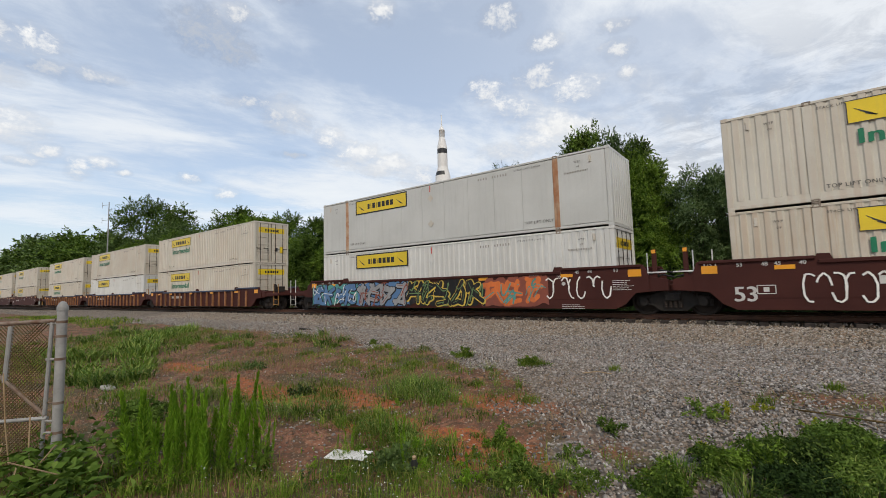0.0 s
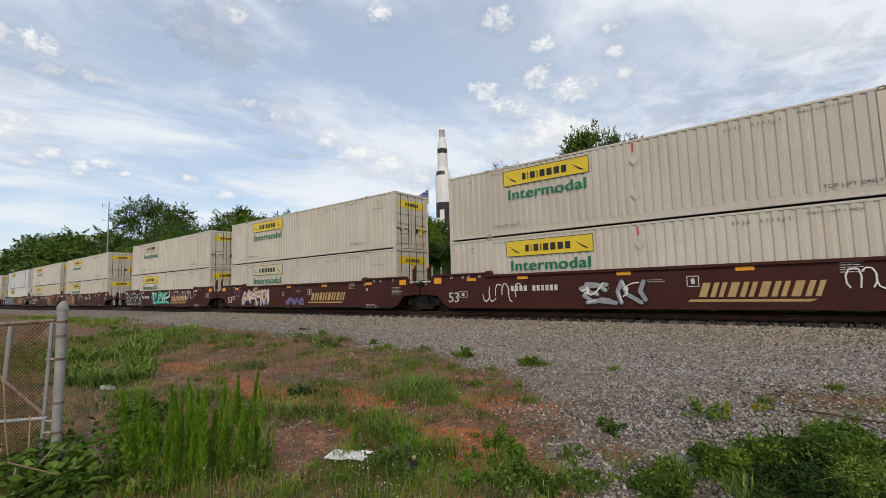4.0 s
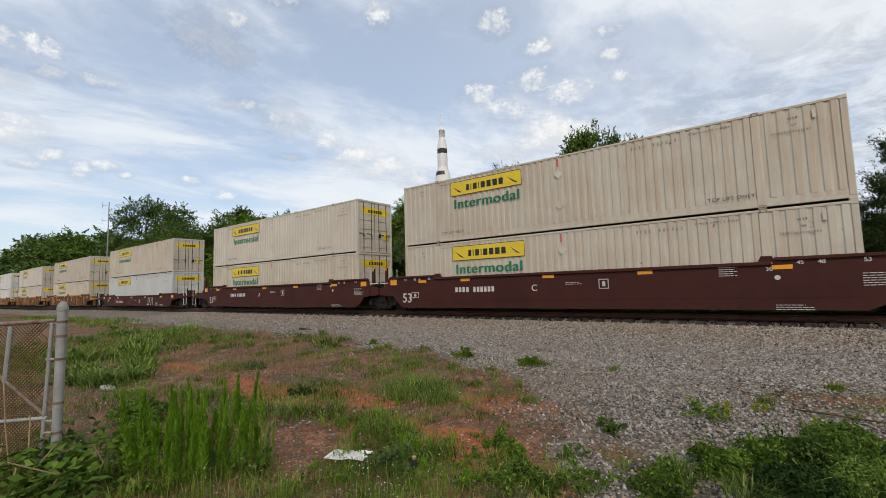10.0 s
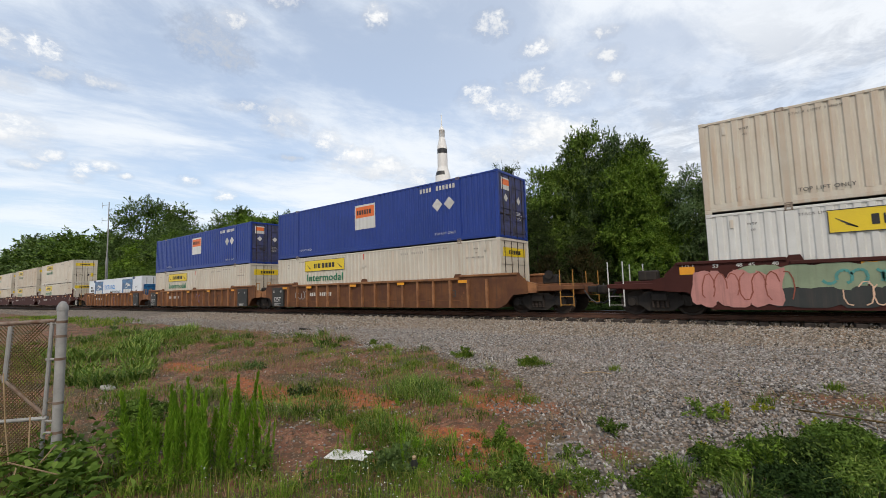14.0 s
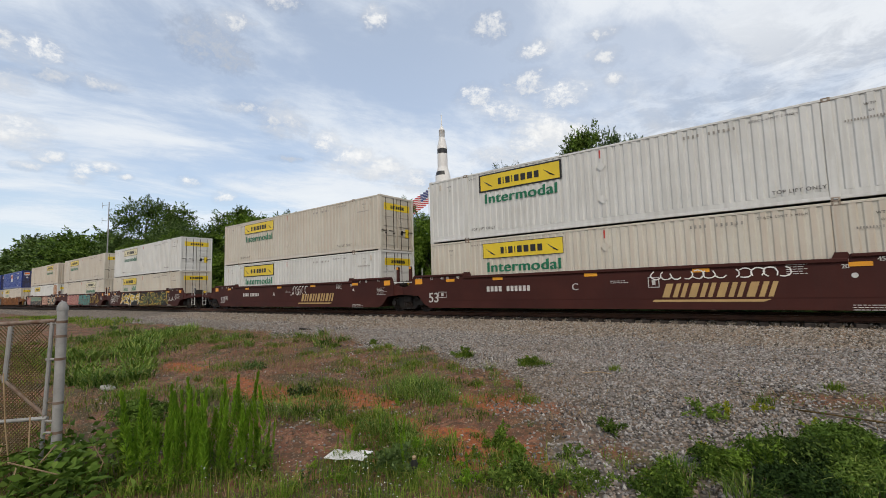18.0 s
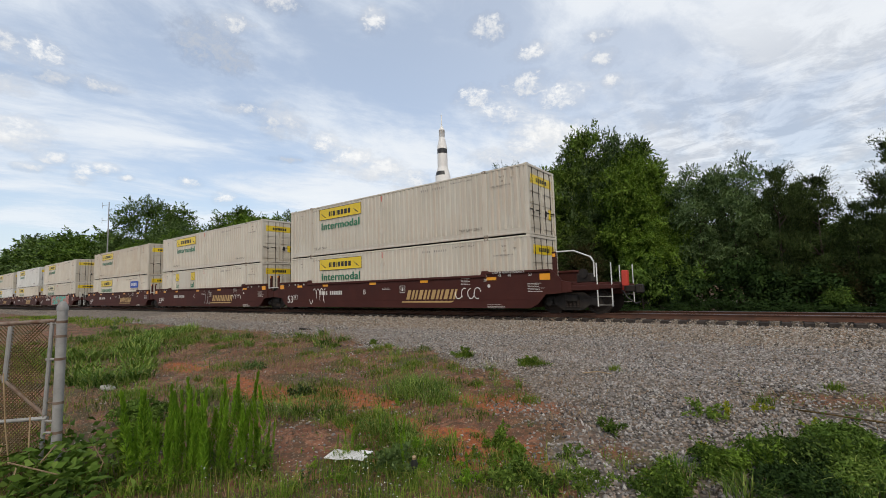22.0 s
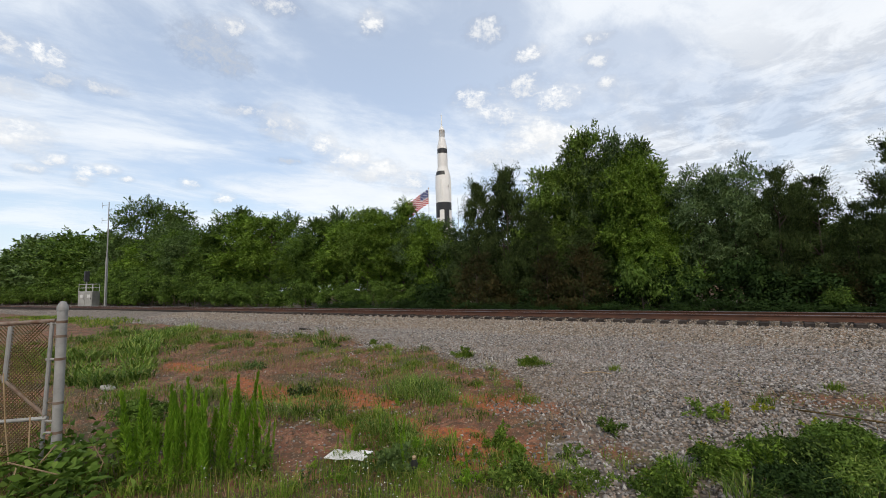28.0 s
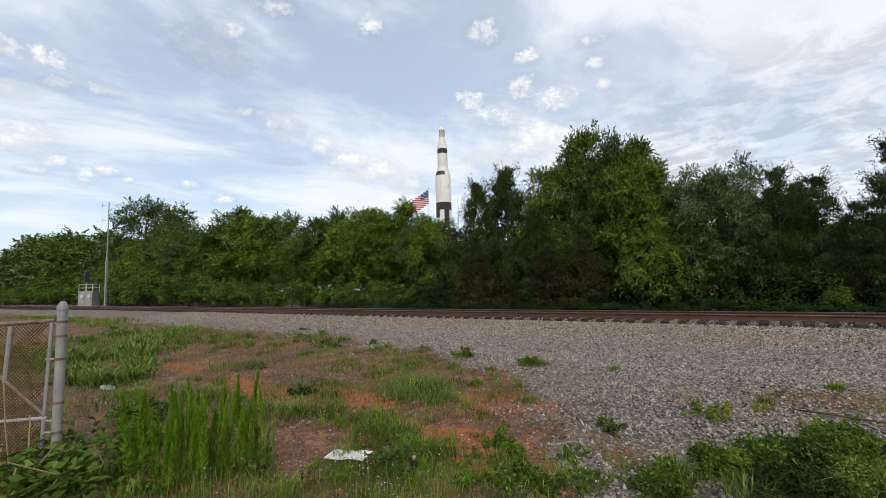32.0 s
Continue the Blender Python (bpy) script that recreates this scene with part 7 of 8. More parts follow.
# kind, x, y, height, half width
WOODS = [
    # far left, along the curve of the wood
    ("oak", -262, 36, 20, 9), ("elm", -241, 34, 20, 9), ("oak", -222, 35, 21.5, 9), ("maple", -205, 37, 22, 9), ("elm", -195, 34, 22.5, 9), ("oak", -178, 35, 20.5, 8), ("elm", -165, 33, 18.5, 7.5), ("oak", -150, 33, 19, 7),
    ("maple", -138, 32, 16, 6), ("locust", -114, 38, 24.5, 7), ("locust", -103, 40, 21.5, 5.5), ("oak", -126, 34, 17, 6.5), ("elm", -113, 33, 15.5, 6), ("maple", -101, 34, 13.5, 5.5), ("elm", -93, 36, 16.5, 5.5),
    ("oak", -84, 33, 12.8, 4.6), ("elm", -77, 31, 11.6, 4.2), ("oak", -68, 32, 10.8, 4.2), ("oak", -60.0, 31, 13.4, 4.4), ("maple", -54, 30, 12.2, 4.4), ("maple", -49.5, 30, 11.4, 3.4), ("elm", -45, 31, 8.8, 2.8), ("locust", -50.5, 33, 12.2, 3.0),
    ("maple", -42.5, 30, 8.2, 2.8), ("elm", -42.2, 34, 11.5, 2.4), ("oak", -38, 29, 9.2, 3.2), ("maple", -34.4, 29, 9.0, 3.0), ("oak", -31.2, 29, 9.5, 2.9), ("maple", -28.3, 28, 9.0, 2.6), ("maple", -25.8, 28, 9.4, 2.3), ("elm", -23.6, 27.5, 7.6, 2.0),
    ("maple", -21.6, 27, 7.4, 2.0), ("elm", -19.8, 27.5, 7.0, 2.0),
    # the tall group
    ("cedar", -17.3, 27, 9.2, 1.9), ("cedar", -15.6, 27.5, 9.6, 1.9), ("old_cedar", -14.6, 26.5, 9.9, 2.0), ("oak", -12.2, 28, 9.7, 2.3), ("elm", -10.6, 29.5, 11.4, 2.3), ("oak", -9.8, 29, 12.0, 2.4), ("elm", -7.9, 29, 11.8, 2.2),
    ("maple", -7.2, 28, 10.4, 2.5), ("maple", -5.6, 27.5, 9.2, 1.8), ("maple", -5.4, 25.9, 5.2, 1.5), ("cedar", -12.2, 26, 6.4, 1.9), ("cedar", -9.3, 26, 5.0, 2.0),
    # towards the right edge
    ("elm", -3.2, 27, 7.9, 2.0), ("elm", -1.7, 27.5, 8.3, 1.8), ("elm", -0.8, 28, 6.2, 1.3), ("old_cedar", 0.15, 27, 7.1, 1.5), ("old_cedar", 1.6, 27, 6.5, 1.6), ("cedar", 0.9, 28.5, 6.4, 1.6), ("old_cedar", 2.8, 26.4, 5.0, 1.2), ("old_cedar", 4.15, 25.6, 7.4, 1.7), ("cedar", 6.5, 25.5, 8.5, 2.2),
    ("oak", 10, 27, 10, 3.5), ("elm", 16, 28, 11, 4), ("oak", 24, 29, 12, 5), ("maple", 34, 30, 12, 5), ("oak", 48, 31, 13, 6)]
for k, (kind, x, y, h, w) in enumerate(WOODS):
    if x < -118 or x > 20:
        kind = "far_elm" if kind == "elm" else "far_oak"
    elif -32 < x < 4 and kind in ("oak", "maple", "elm"):
        kind = "near_" + kind
    plant(kind, MAKE[kind], x, y, h, w, (k * 137) % 360)
_r = random.Random(12)
# undergrowth along the foot of the wood
for k in range(64):
    x = -110 + k * 1.88
    kind = ("thicket", "sumac", "thicket", "thicket")[k % 4]
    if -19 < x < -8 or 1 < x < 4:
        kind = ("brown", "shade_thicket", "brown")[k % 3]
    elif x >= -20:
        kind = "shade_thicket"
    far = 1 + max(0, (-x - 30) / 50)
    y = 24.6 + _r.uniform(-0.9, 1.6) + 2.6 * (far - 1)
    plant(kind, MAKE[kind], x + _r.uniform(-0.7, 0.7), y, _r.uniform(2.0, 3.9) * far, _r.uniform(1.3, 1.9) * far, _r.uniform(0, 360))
# low shrubs whose dark leaf colour stands for the shade under the trees
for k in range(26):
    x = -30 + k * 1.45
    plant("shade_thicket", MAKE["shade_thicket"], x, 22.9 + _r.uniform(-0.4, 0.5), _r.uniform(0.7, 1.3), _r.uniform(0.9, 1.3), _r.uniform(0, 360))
for k in range(34):
    x = -108 - k * 5.6
    plant("thicket", MAKE["thicket"], x, 27.5 + _r.uniform(-1, 1) - 0.012 * x, _r.uniform(6, 9), _r.uniform(4, 5), _r.uniform(0, 360))
for k in range(22):
    plant(("oak", "elm", "thicket")[k % 3], MAKE[("oak", "elm", "thicket")[k % 3]], -34 + k * 1.95, 32.5 + _r.uniform(-1, 1.5), _r.uniform(4.6, 6.0), _r.uniform(2.2, 2.8), _r.uniform(0, 360))
for x, y, h, w in ((-5.7, 24.2, 3.8, 1.5), (-3.7, 24.6, 3.2, 1.2), (1.75, 23.4, 1.7, 0.7)):
    plant("sumac", MAKE["sumac"], x, y, h, w, x * 50)
# the wood goes on behind, closing the gaps
for k in range(30):
    x = -300 + k * 13.0
    plant(("far_oak", "far_elm")[k % 2], MAKE[("far_oak", "far_elm")[k % 2]], x + _r.uniform(-3, 3), 46 + _r.uniform(-3, 6) + max(0, (-x - 60) * 0.05), 6.5 + max(0, -x - 20) * 0.07, 5.5 + max(0, -x - 20) * 0.03, _r.uniform(0, 360))


# ---------------------------------------------------------------- crushed stone
def stones(name, pos, size, rng, material, fine):
    """Angular stones as one mesh of loose pieces."""
    if fine:
        t = (1 + 5 ** 0.5) / 2
        bv = unit(np.array([(-1, t, 0), (1, t, 0), (-1, -t, 0), (1, -t, 0), (0, -1, t), (0, 1, t), (0, -1, -t), (0, 1, -t), (t, 0, -1), (t, 0, 1), (-t, 0, -1), (-t, 0, 1)], float))
        bf = np.array([(0, 11, 5), (0, 5, 1), (0, 1, 7), (0, 7, 10), (0, 10, 11), (1, 5, 9), (5, 11, 4), (11, 10, 2), (10, 7, 6), (7, 1, 8), (3, 9, 4), (3, 4, 2), (3, 2, 6), (3, 6, 8), (3, 8, 9), (4, 9, 5), (2, 4, 11), (6, 2, 10), (8, 6, 7), (9, 8, 1)])
    else:
        bv = np.array([(1, 0, 0), (-1, 0, 0), (0, 1, 0), (0, -1, 0), (0, 0, 1), (0, 0, -1)], float)
        bf = np.array([(0, 2, 4), (2, 1, 4), (1, 3, 4), (3, 0, 4), (2, 0, 5), (1, 2, 5), (3, 1, 5), (0, 3, 5)])
    n, k = len(pos), len(bv)
    v = bv[None] * rng.uniform(0.72, 1.25, (n, k, 1)) * np.stack([rng.uniform(0.8, 1.35, n), rng.uniform(0.7, 1.1, n), rng.uniform(0.5, 0.85, n)], 1)[:, None]
    a, b = rng.uniform(0, 6.28, n), rng.normal(0, 0.7, n)
    ca, sa, cb, sb = np.cos(a)[:, None], np.sin(a)[:, None], np.cos(b)[:, None], np.sin(b)[:, None]
    x, y, z = v[..., 0], v[..., 1], v[..., 2]
    x, z = x * cb - z * sb, x * sb + z * cb
    v = np.stack([x * ca - y * sa, x * sa + y * ca, z], -1) * size[:, None, None] + pos[:, None]
    f = (bf[None] + (np.arange(n) * k)[:, None, None]).reshape(-1, 3)
    return tagged(new(name, tri_mesh(name, v.reshape(-1, 3), f, material)), "grey crushed ballast stones", "gravel", kind="stuff")


def stone_material(name, dark, light, warm):
    g = Nodes(name)
    ge = g.n("ShaderNodeNewGeometry")
    v = g.coords()
    rnd = ge.outputs["Random Per Island"]
    col = g.mix(rnd, dark, light)
    tone = g.math("FRACT", g.math("MULTIPLY", rnd, 7.31))
    col = g.mix(g.math("MULTIPLY", g.ramp(tone, 0.6, 0.95), 0.8), col, warm)
    col = g.mix(g.math("MULTIPLY", g.ramp(g.math("FRACT", g.math("MULTIPLY", rnd, 23.7)), 0.76, 0.92), 0.85), col, (0.56, 0.525, 0.475, 1))
    col = g.mix(g.math("MULTIPLY", g.ramp(g.noise(v, 0.35, 4), 0.46, 0.62), 0.3), col, (0.27, 0.21, 0.16, 1))
    n = g.noise(v, 60, 4)
    col = g.mix(g.math("MULTIPLY", n, 0.35), col, (0.12, 0.11, 0.10, 1))
    g.shade(col, 0.9, 0, n, 0.5, 0.006, 0.25)
    return g.mat


STONE = stone_material("old_grey_stone", (0.035, 0.032, 0.03, 1), (0.40, 0.37, 0.34, 1), (0.30, 0.21, 0.14, 1))
BALLAST = stone_material("tan_ballast_stone", (0.045, 0.035, 0.026, 1), (0.44, 0.37, 0.29, 1), (0.32, 0.205, 0.12, 1))


def spread_stones():
    rng = np.random.default_rng(77)

    def field(n, x0, x1, y0, y1, s0, s1, keep=lambda x, y: gravel(x, y)):
        x, y = rng.uniform(x0, x1, n), rng.uniform(y0, y1, n)
        ok = rng.random(n) < keep(x, y)
        x, y = x[ok], y[ok]
        # finer, trodden stone along the service track
        fine = 1 - 0.35 * ease(0.2, 0.8, wave(x, y, 0.45, 2.0)) * ease(12.6, 11.5, y)
        s = rng.uniform(s0, s1, len(x)) * np.where(rng.random(len(x)) < 0.12, 1.4, 1.0) * fine
        return np.stack([x, y, height(x, y) + s * 0.3], 1), s
    p, s = field(46000, -6, 2.0, 3.0, 9.5, 0.011, 0.026)
    stones("gravel", p, s, rng, STONE, False)
    grey = lambda x, y: gravel(x, y) * ease(13.6, 12.4, y + 0.4 * wave(x, y, 0.9, 1))
    tan = lambda x, y: gravel(x, y) * ease(12.4, 13.6, y + 0.4 * wave(x, y, 0.9, 1))
    p, s = field(60000, -14, 4.5, 8.5, 13.9, 0.014, 0.028, grey)
    stones("gravel", p, s, rng, STONE, False)
    p, s = field(40000, -14, 4.5, 12.0, 15.75, 0.017, 0.034, tan)
    stones("gravel", p, s, rng, BALLAST, False)
    p, s = field(16000, -38, -14, 8.5, 13.9, 0.024, 0.042, grey)
    stones("gravel", p, s, rng, STONE, False)
    p, s = field(15000, -38, -14, 12.0, 15.75, 0.026, 0.044, tan)
    stones("gravel", p, s, rng, BALLAST, False)
    # ballast packed between the ties, falling away past their ends
    n = 34000
    x, y = rng.uniform(-38, 6, n), 15.55 + 3.25 * rng.random(n) ** 1.9
    # the ties stand clear of it
    near = np.abs(x / 0.52 - np.round(x / 0.52)) * 0.52
    ok = (near > 0.13) | (y < 15.72)
    x, y = x[ok], y[ok]
    s = rng.uniform(0.018, 0.034, len(x))
    top = np.full(len(x), RAIL_Z - 0.215) - 0.095 * ease(16.0, 15.6, y)
    stones("gravel", np.stack([x, y, top + rng.uniform(-0.025, 0.004, len(x))], 1), s, rng, BALLAST, False)
    # loose stones on the soil
    p, s = field(14000, -14, 1, 2.5, 9.8, 0.008, 0.026, lambda x, y: 0.6 * (1 - gravel(x, y)) * (0.15 + ease(-0.3, 0.6, wave(x, y, 1.7, 4))))
    stones("gravel", p, s, rng, STONE, False)


spread_stones()


# ---------------------------------------------------------------- grass and weeds
def blades(rng, root, h, lean, width):
    """Grass blades, each bent once: two quads."""
    n = len(root)
    a = rng.uniform(0, 6.28, n)
    d = np.stack([np.cos(a), np.sin(a), np.zeros(n)], 1)
    s = np.stack([-np.sin(a), np.cos(a), np.zeros(n)], 1) * (width / 2)[:, None]
    up = np.array([0, 0, 1.0])
    m = root + up * (h * 0.6)[:, None] + d * (h * lean * 0.35)[:, None]
    t = root + up * (h * (1 - 0.35 * lean))[:, None] + d * (h * lean)[:, None]
    q1 = np.stack([root - s, root + s, m + s * 0.8, m - s * 0.8], 1)
    q2 = np.stack([m - s * 0.8, m + s * 0.8, t + s * 0.08, t - s * 0.08], 1)
    return np.concatenate([q1, q2])


def arching(rng, root, h, lean, width, cx, cy):
    """Long blades that rise and bow over, outwards from the clump's middle: four quads each."""
    n = len(root)
    a = np.arctan2(root[:, 1] - cy, root[:, 0] - cx) + rng.normal(0, 0.9, n)
    d = np.stack([np.cos(a), np.sin(a), np.zeros(n)], 1)
    s = np.stack([-np.sin(a), np.cos(a), np.zeros(n)], 1) * (width / 2)[:, None]
    out = []
    prev = root - s, root + s
    for t in (0.3, 0.6, 0.82, 1.0):
        c = root + d * (h * lean * t ** 1.8)[:, None] + np.array([0, 0, 1.0]) * (h * (1.25 * t - (0.25 + 0.55 * lean) * t ** 3))[:, None]
        k = (1 - t ** 3) * 0.92 + 0.08
        now = c - s * k, c + s * k
        out.append(np.stack([prev[0], prev[1], now[1], now[0]], 1))
        prev = now
    return np.concatenate(out)


def tufts(name, label, spots, material, rng, per, h, spread, width=0.008):
    pts, hh = [], []
    for x, y, r, k in spots:
        n = int(per * k)
        a, q = rng.uniform(0, 6.28, n), r * rng.random(n) ** 0.6
        px, py = x + q * np.cos(a), y + q * np.sin(a)
        pts.append(np.stack([px, py, height(px, py) - 0.01], 1))
        hh.append(h * rng.uniform(0.45, 1.15, n) * (1.15 - 0.5 * q / max(r, 1e-6)) * (0.8 + 0.2 * k))
    pts, hh = np.concatenate(pts), np.concatenate(hh)
    me = quad_mesh(name, blades(rng, pts, hh, rng.uniform(0.15, spread, len(pts)), width * rng.uniform(0.7, 1.4, len(pts))), material)
    return tagged(new(name, me), label, "grass", kind="stuff")


def meadow():
    rng = np.random.default_rng(31)
    # patchy short grass over the lower ground and bank
    n = 60000
    x, y = rng.uniform(-26, 1.0, n), rng.uniform(0.2, 10.4, n)
    patch = ease(0.12, 0.6, wave(x, y, 0.9, 1.2) + 0.6 * wave(x, y, 2.6, 0.4)) * (1 - gravel(x, y)) + 0.05 * (1 - gravel(x, y))
    left = ease(-6, -16, x) * ease(8.4, 4, y)
    near = ease(1.2, 0.3, y - (3.2 + (x + 2.49) * 0.68)) * (1 - gravel(x, y))
    ok = rng.random(n) < np.clip(patch + left * 0.2 * ease(-0.5, 0.4, wave(x, y, 1.6, 2.2)) * (1 - gravel(x, y)) + near, 0, 1)
    x, y = x[ok], y[ok]
    r = np.stack([x, y, height(x, y) - 0.01], 1)
    h = rng.uniform(0.03, 0.14, len(x)) * (1 + 0.5 * ease(-8, -20, x)) * (0.5 + 0.9 * ease(-0.4, 0.6, wave(x, y, 2.2, 3.3)))
    tagged(new("grass", quad_mesh("grass", blades(rng, r, h, rng.uniform(0.2, 1.0, len(x)), rng.uniform(0.005, 0.012, len(x)) * (1 + ease(-6, -20, x))), GRASS)), "patchy short green grass on soil", "grass", kind="stuff")
    n = 60000
    x, y = rng.uniform(-24, 1.5, n), rng.uniform(1.0, 10.6, n)
    ok = rng.random(n) < (0.12 + ease(-0.1, 0.5, wave(x, y, 1.1, 5.2) + 0.5 * wave(x, y, 3.1, 2) + 0.5 * ease(5.5, 7, y))) * (1 - 0.9 * gravel(x, y))
    x, y = x[ok], y[ok]
    r = np.stack([x, y, height(x, y) - 0.01], 1)
    tagged(new("dry_grass", quad_mesh("dry_grass", blades(rng, r, rng.uniform(0.03, 0.16, len(x)), rng.uniform(0.5, 1.9, len(x)), rng.uniform(0.003, 0.007, len(x)) * (1 + ease(-6, -18, x))), STRAW)), "dry straw-coloured grass and dead stems", "grass", kind="stuff")
    # rank grass right at the foot of the view
    n = 15000
    x = rng.uniform(-6.6, -1.3, n)
    off = rng.uniform(-0.35, 1.25, n)
    y = 3.2 + (x + 2.49) * 0.68 + off
    ok = (rng.random(n) < ease(1.25, 0.4, off) * (0.15 + 0.85 * ease(-0.2, 0.4, wave(x, y, 3.1, 0.7)))) & (gravel(x, y) < 0.6)
    x, y = x[ok], y[ok]
    r = np.stack([x, y, height(x, y) - 0.01], 1)
    h = rng.uniform(0.06, 0.26, len(x)) * (0.5 + 0.8 * ease(-0.4, 0.5, wave(x, y, 2.4, 1.9)))
    tagged(new("grass", quad_mesh("grass", blades(rng, r, h, rng.uniform(0.2, 1.1, len(x)), rng.uniform(0.004, 0.008, len(x))), GRASS)), "rank green grass and small weeds", "grass", kind="stuff")
    # green tufts with a place of their own
    spots = [(-4.08, 8.13, 0.28, 1.6), (-5.82, 8.3, 0.22, 1.2), (-6.6, 5.2, 0.6, 1.6), (-7.5, 4.6, 0.6, 1.4), (-10.5, 5.4, 0.7, 1.6), (-13.0, 9.3, 0.8, 1.6), (-14.5, 9.0, 0.7, 1.2),
             (-19.5, 8.4, 1.2, 2.2), (-9.2, 3.0, 0.9, 2.0), (-8.2, 3.8, 0.6, 1.5), (-24.0, 8.4, 1.6, 2.2), (-30.0, 9.2, 1.6, 2.0),
             (-3.1, 6.0, 0.2, 0.7), (-2.51, 8.36, 0.12, 0.4), (0.49, 8.28, 0.12, 0.5), (-9.57, 9.04, 0.1, 0.5), (-8.8, 8.9, 0.12, 0.4), (-7.4, 8.7, 0.25, 0.6), (-6.3, 7.2, 0.3, 0.8), (-0.3, 7.3, 0.12, 0.4),
             (-4.0, 3.9, 0.5, 1.6), (-3.4, 3.6, 0.5, 1.4), (-4.6, 4.4, 0.4, 1.2)]
    rs = random.Random(44)
    for _ in range(120):
        x = rs.uniform(-24, -3.2)
        y = rs.uniform(2.6, 8.9) if x < -9 else rs.uniform(3.4, 8.2)
        if gravel(x, y) < 0.4 and float(wave(x, y, 0.8, 0.5)) > -0.35:
            spots.append((x, y, rs.uniform(0.12, 0.45), rs.uniform(0.25, 0.9)))
    tufts("grass_tuft", "long green grass in loose tufts", spots, GRASS, rng, 220, 0.20, 1.3, 0.009)
    # long grass that arches over in heavy clumps
    heavy = [(-5.3, 5.7, 0.42, 0.34), (-4.7, 5.6, 0.4, 0.32), (-4.3, 5.45, 0.3, 0.28), (-5.6, 6.2, 0.35, 0.3), (-5.1, 6.1, 0.35, 0.3), (-6.1, 3.85, 0.25, 0.32), (-5.75, 3.95, 0.25, 0.32), (-5.35, 4.2, 0.25, 0.3), (-6.6, 3.7, 0.3, 0.3),
             (-14.9, 4.8, 0.8, 0.48), (-16.2, 5.2, 0.8, 0.5), (-17.4, 5.8, 0.9, 0.5), (-18.8, 6.6, 0.9, 0.5), (-20.5, 7.6, 1.0, 0.5), (-21.6, 8.8, 0.9, 0.45), (-16.0, 3.9, 0.8, 0.45), (-14.0, 3.3, 0.7, 0.4), (-12.6, 4.2, 0.5, 0.4), (-11.2, 3.6, 0.5, 0.36),
             (-12.0, 3.0, 0.6, 0.4), (-9.6, 3.0, 0.4, 0.34), (-8.3, 3.6, 0.4, 0.3), (-3.7, 4.05, 0.25, 0.28), (-4.1, 4.0, 0.25, 0.26), (-3.3, 3.8, 0.25, 0.25), (-24, 7.2, 1.0, 0.5), (-0.35, 4.6, 0.2, 0.26), (0.25, 4.9, 0.22, 0.28), (0.6, 5.15, 0.25, 0.3), (-0.9, 4.75, 0.2, 0.2)]
    for hx, hy, hr, hh in heavy:
        k = int((90 + 190 * hr) * (0.6 if hx < -10 else 1.0))
        a, q = rng.uniform(0, 6.28, k), hr * (0.75 if hx < -10 else 1.0) * rng.random(k) ** 0.7
        px, py = hx + q * np.cos(a), hy + q * np.sin(a)
        wd = rng.uniform(0.006, 0.012, k) * (3.4 if hx < -10 else 1.0)
        tuft = arching(rng, np.stack([px, py, height(px, py) - 0.01], 1), hh * rng.uniform(0.55, 1.25, k), rng.uniform(0.35, 1.1, k), wd, hx, hy)
        tagged(new("grass_clump", quad_mesh("grass_clump", tuft, SAGE)), "thick clump of long green grass arching over", "grass", kind="stuff")
    # smaller green clumps, thickest towards the foot of the slope
    pieces = []
    for _ in range(330):
        hx = rs.uniform(-11, -1.6)
        hy = 3.0 + (hx + 2.49) * 0.6 + abs(rs.gauss(0, 1.5)) if rs.random() < 0.6 else rs.uniform(3, 8.6)
        if gravel(hx, hy) > 0.25 or float(wave(hx, hy, 1.5, 0.9)) < -0.25:
            continue
        hr, hh, k = rs.uniform(0.05, 0.17), rs.uniform(0.10, 0.26), rs.randint(18, 46)
        a, q = rng.uniform(0, 6.28, k), hr * rng.random(k) ** 0.6
        px, py = hx + q * np.cos(a), hy + q * np.sin(a)
        pieces.append(arching(rng, np.stack([px, py, height(px, py) - 0.01], 1), hh * rng.uniform(0.5, 1.3, k), rng.uniform(0.3, 1.2, k), rng.uniform(0.005, 0.010, k), hx, hy))
    tagged(new("grass_clump", quad_mesh("grass_clump", np.concatenate(pieces), GRASS)), "many small green grass clumps on the slope", "grass", kind="stuff")
    pieces = []
    for _ in range(150):
        hx, hy = rs.uniform(-25, -10), rs.uniform(2.6, 9.4)
        if float(wave(hx, hy, 0.7, 0.9)) < -0.1:
            continue
        hr, hh, k = rs.uniform(0.1, 0.4), rs.uniform(0.2, 0.42), rs.randint(20, 50)
        a, q = rng.uniform(0, 6.28, k), hr * rng.random(k) ** 0.6
        px, py = hx + q * np.cos(a), hy + q * np.sin(a)
        pieces.append(arching(rng, np.stack([px, py, height(px, py) - 0.01], 1), hh * rng.uniform(0.5, 1.3, k), rng.uniform(0.3, 1.2, k), rng.uniform(0.014, 0.03, k), hx, hy))
    tagged(new("grass_clump", quad_mesh("grass_clump", np.concatenate(pieces), SAGE)), "long green grass clumps on the far slope", "grass", kind="stuff")
    far = [(-34 - 3 * i, 9.6 + 0.5 * (i % 3), 1.6, 1.4) for i in range(10)]
    tufts("grass_tuft", "green grass along the edge of the gravel", far, GRASS, rng, 220, 0.3, 1.0, 0.03)
    # pale seeding stems
    pale = [(-6.05, 6.3, 0.5, 0.5), (-5.5, 6.6, 0.4, 0.4), (-10.6, 6.6, 0.9, 0.9), (-9.0, 6.0, 0.5, 0.5), (-12.0, 9.4, 0.8, 0.6), (-46, 24, 1.6, 1.6)]
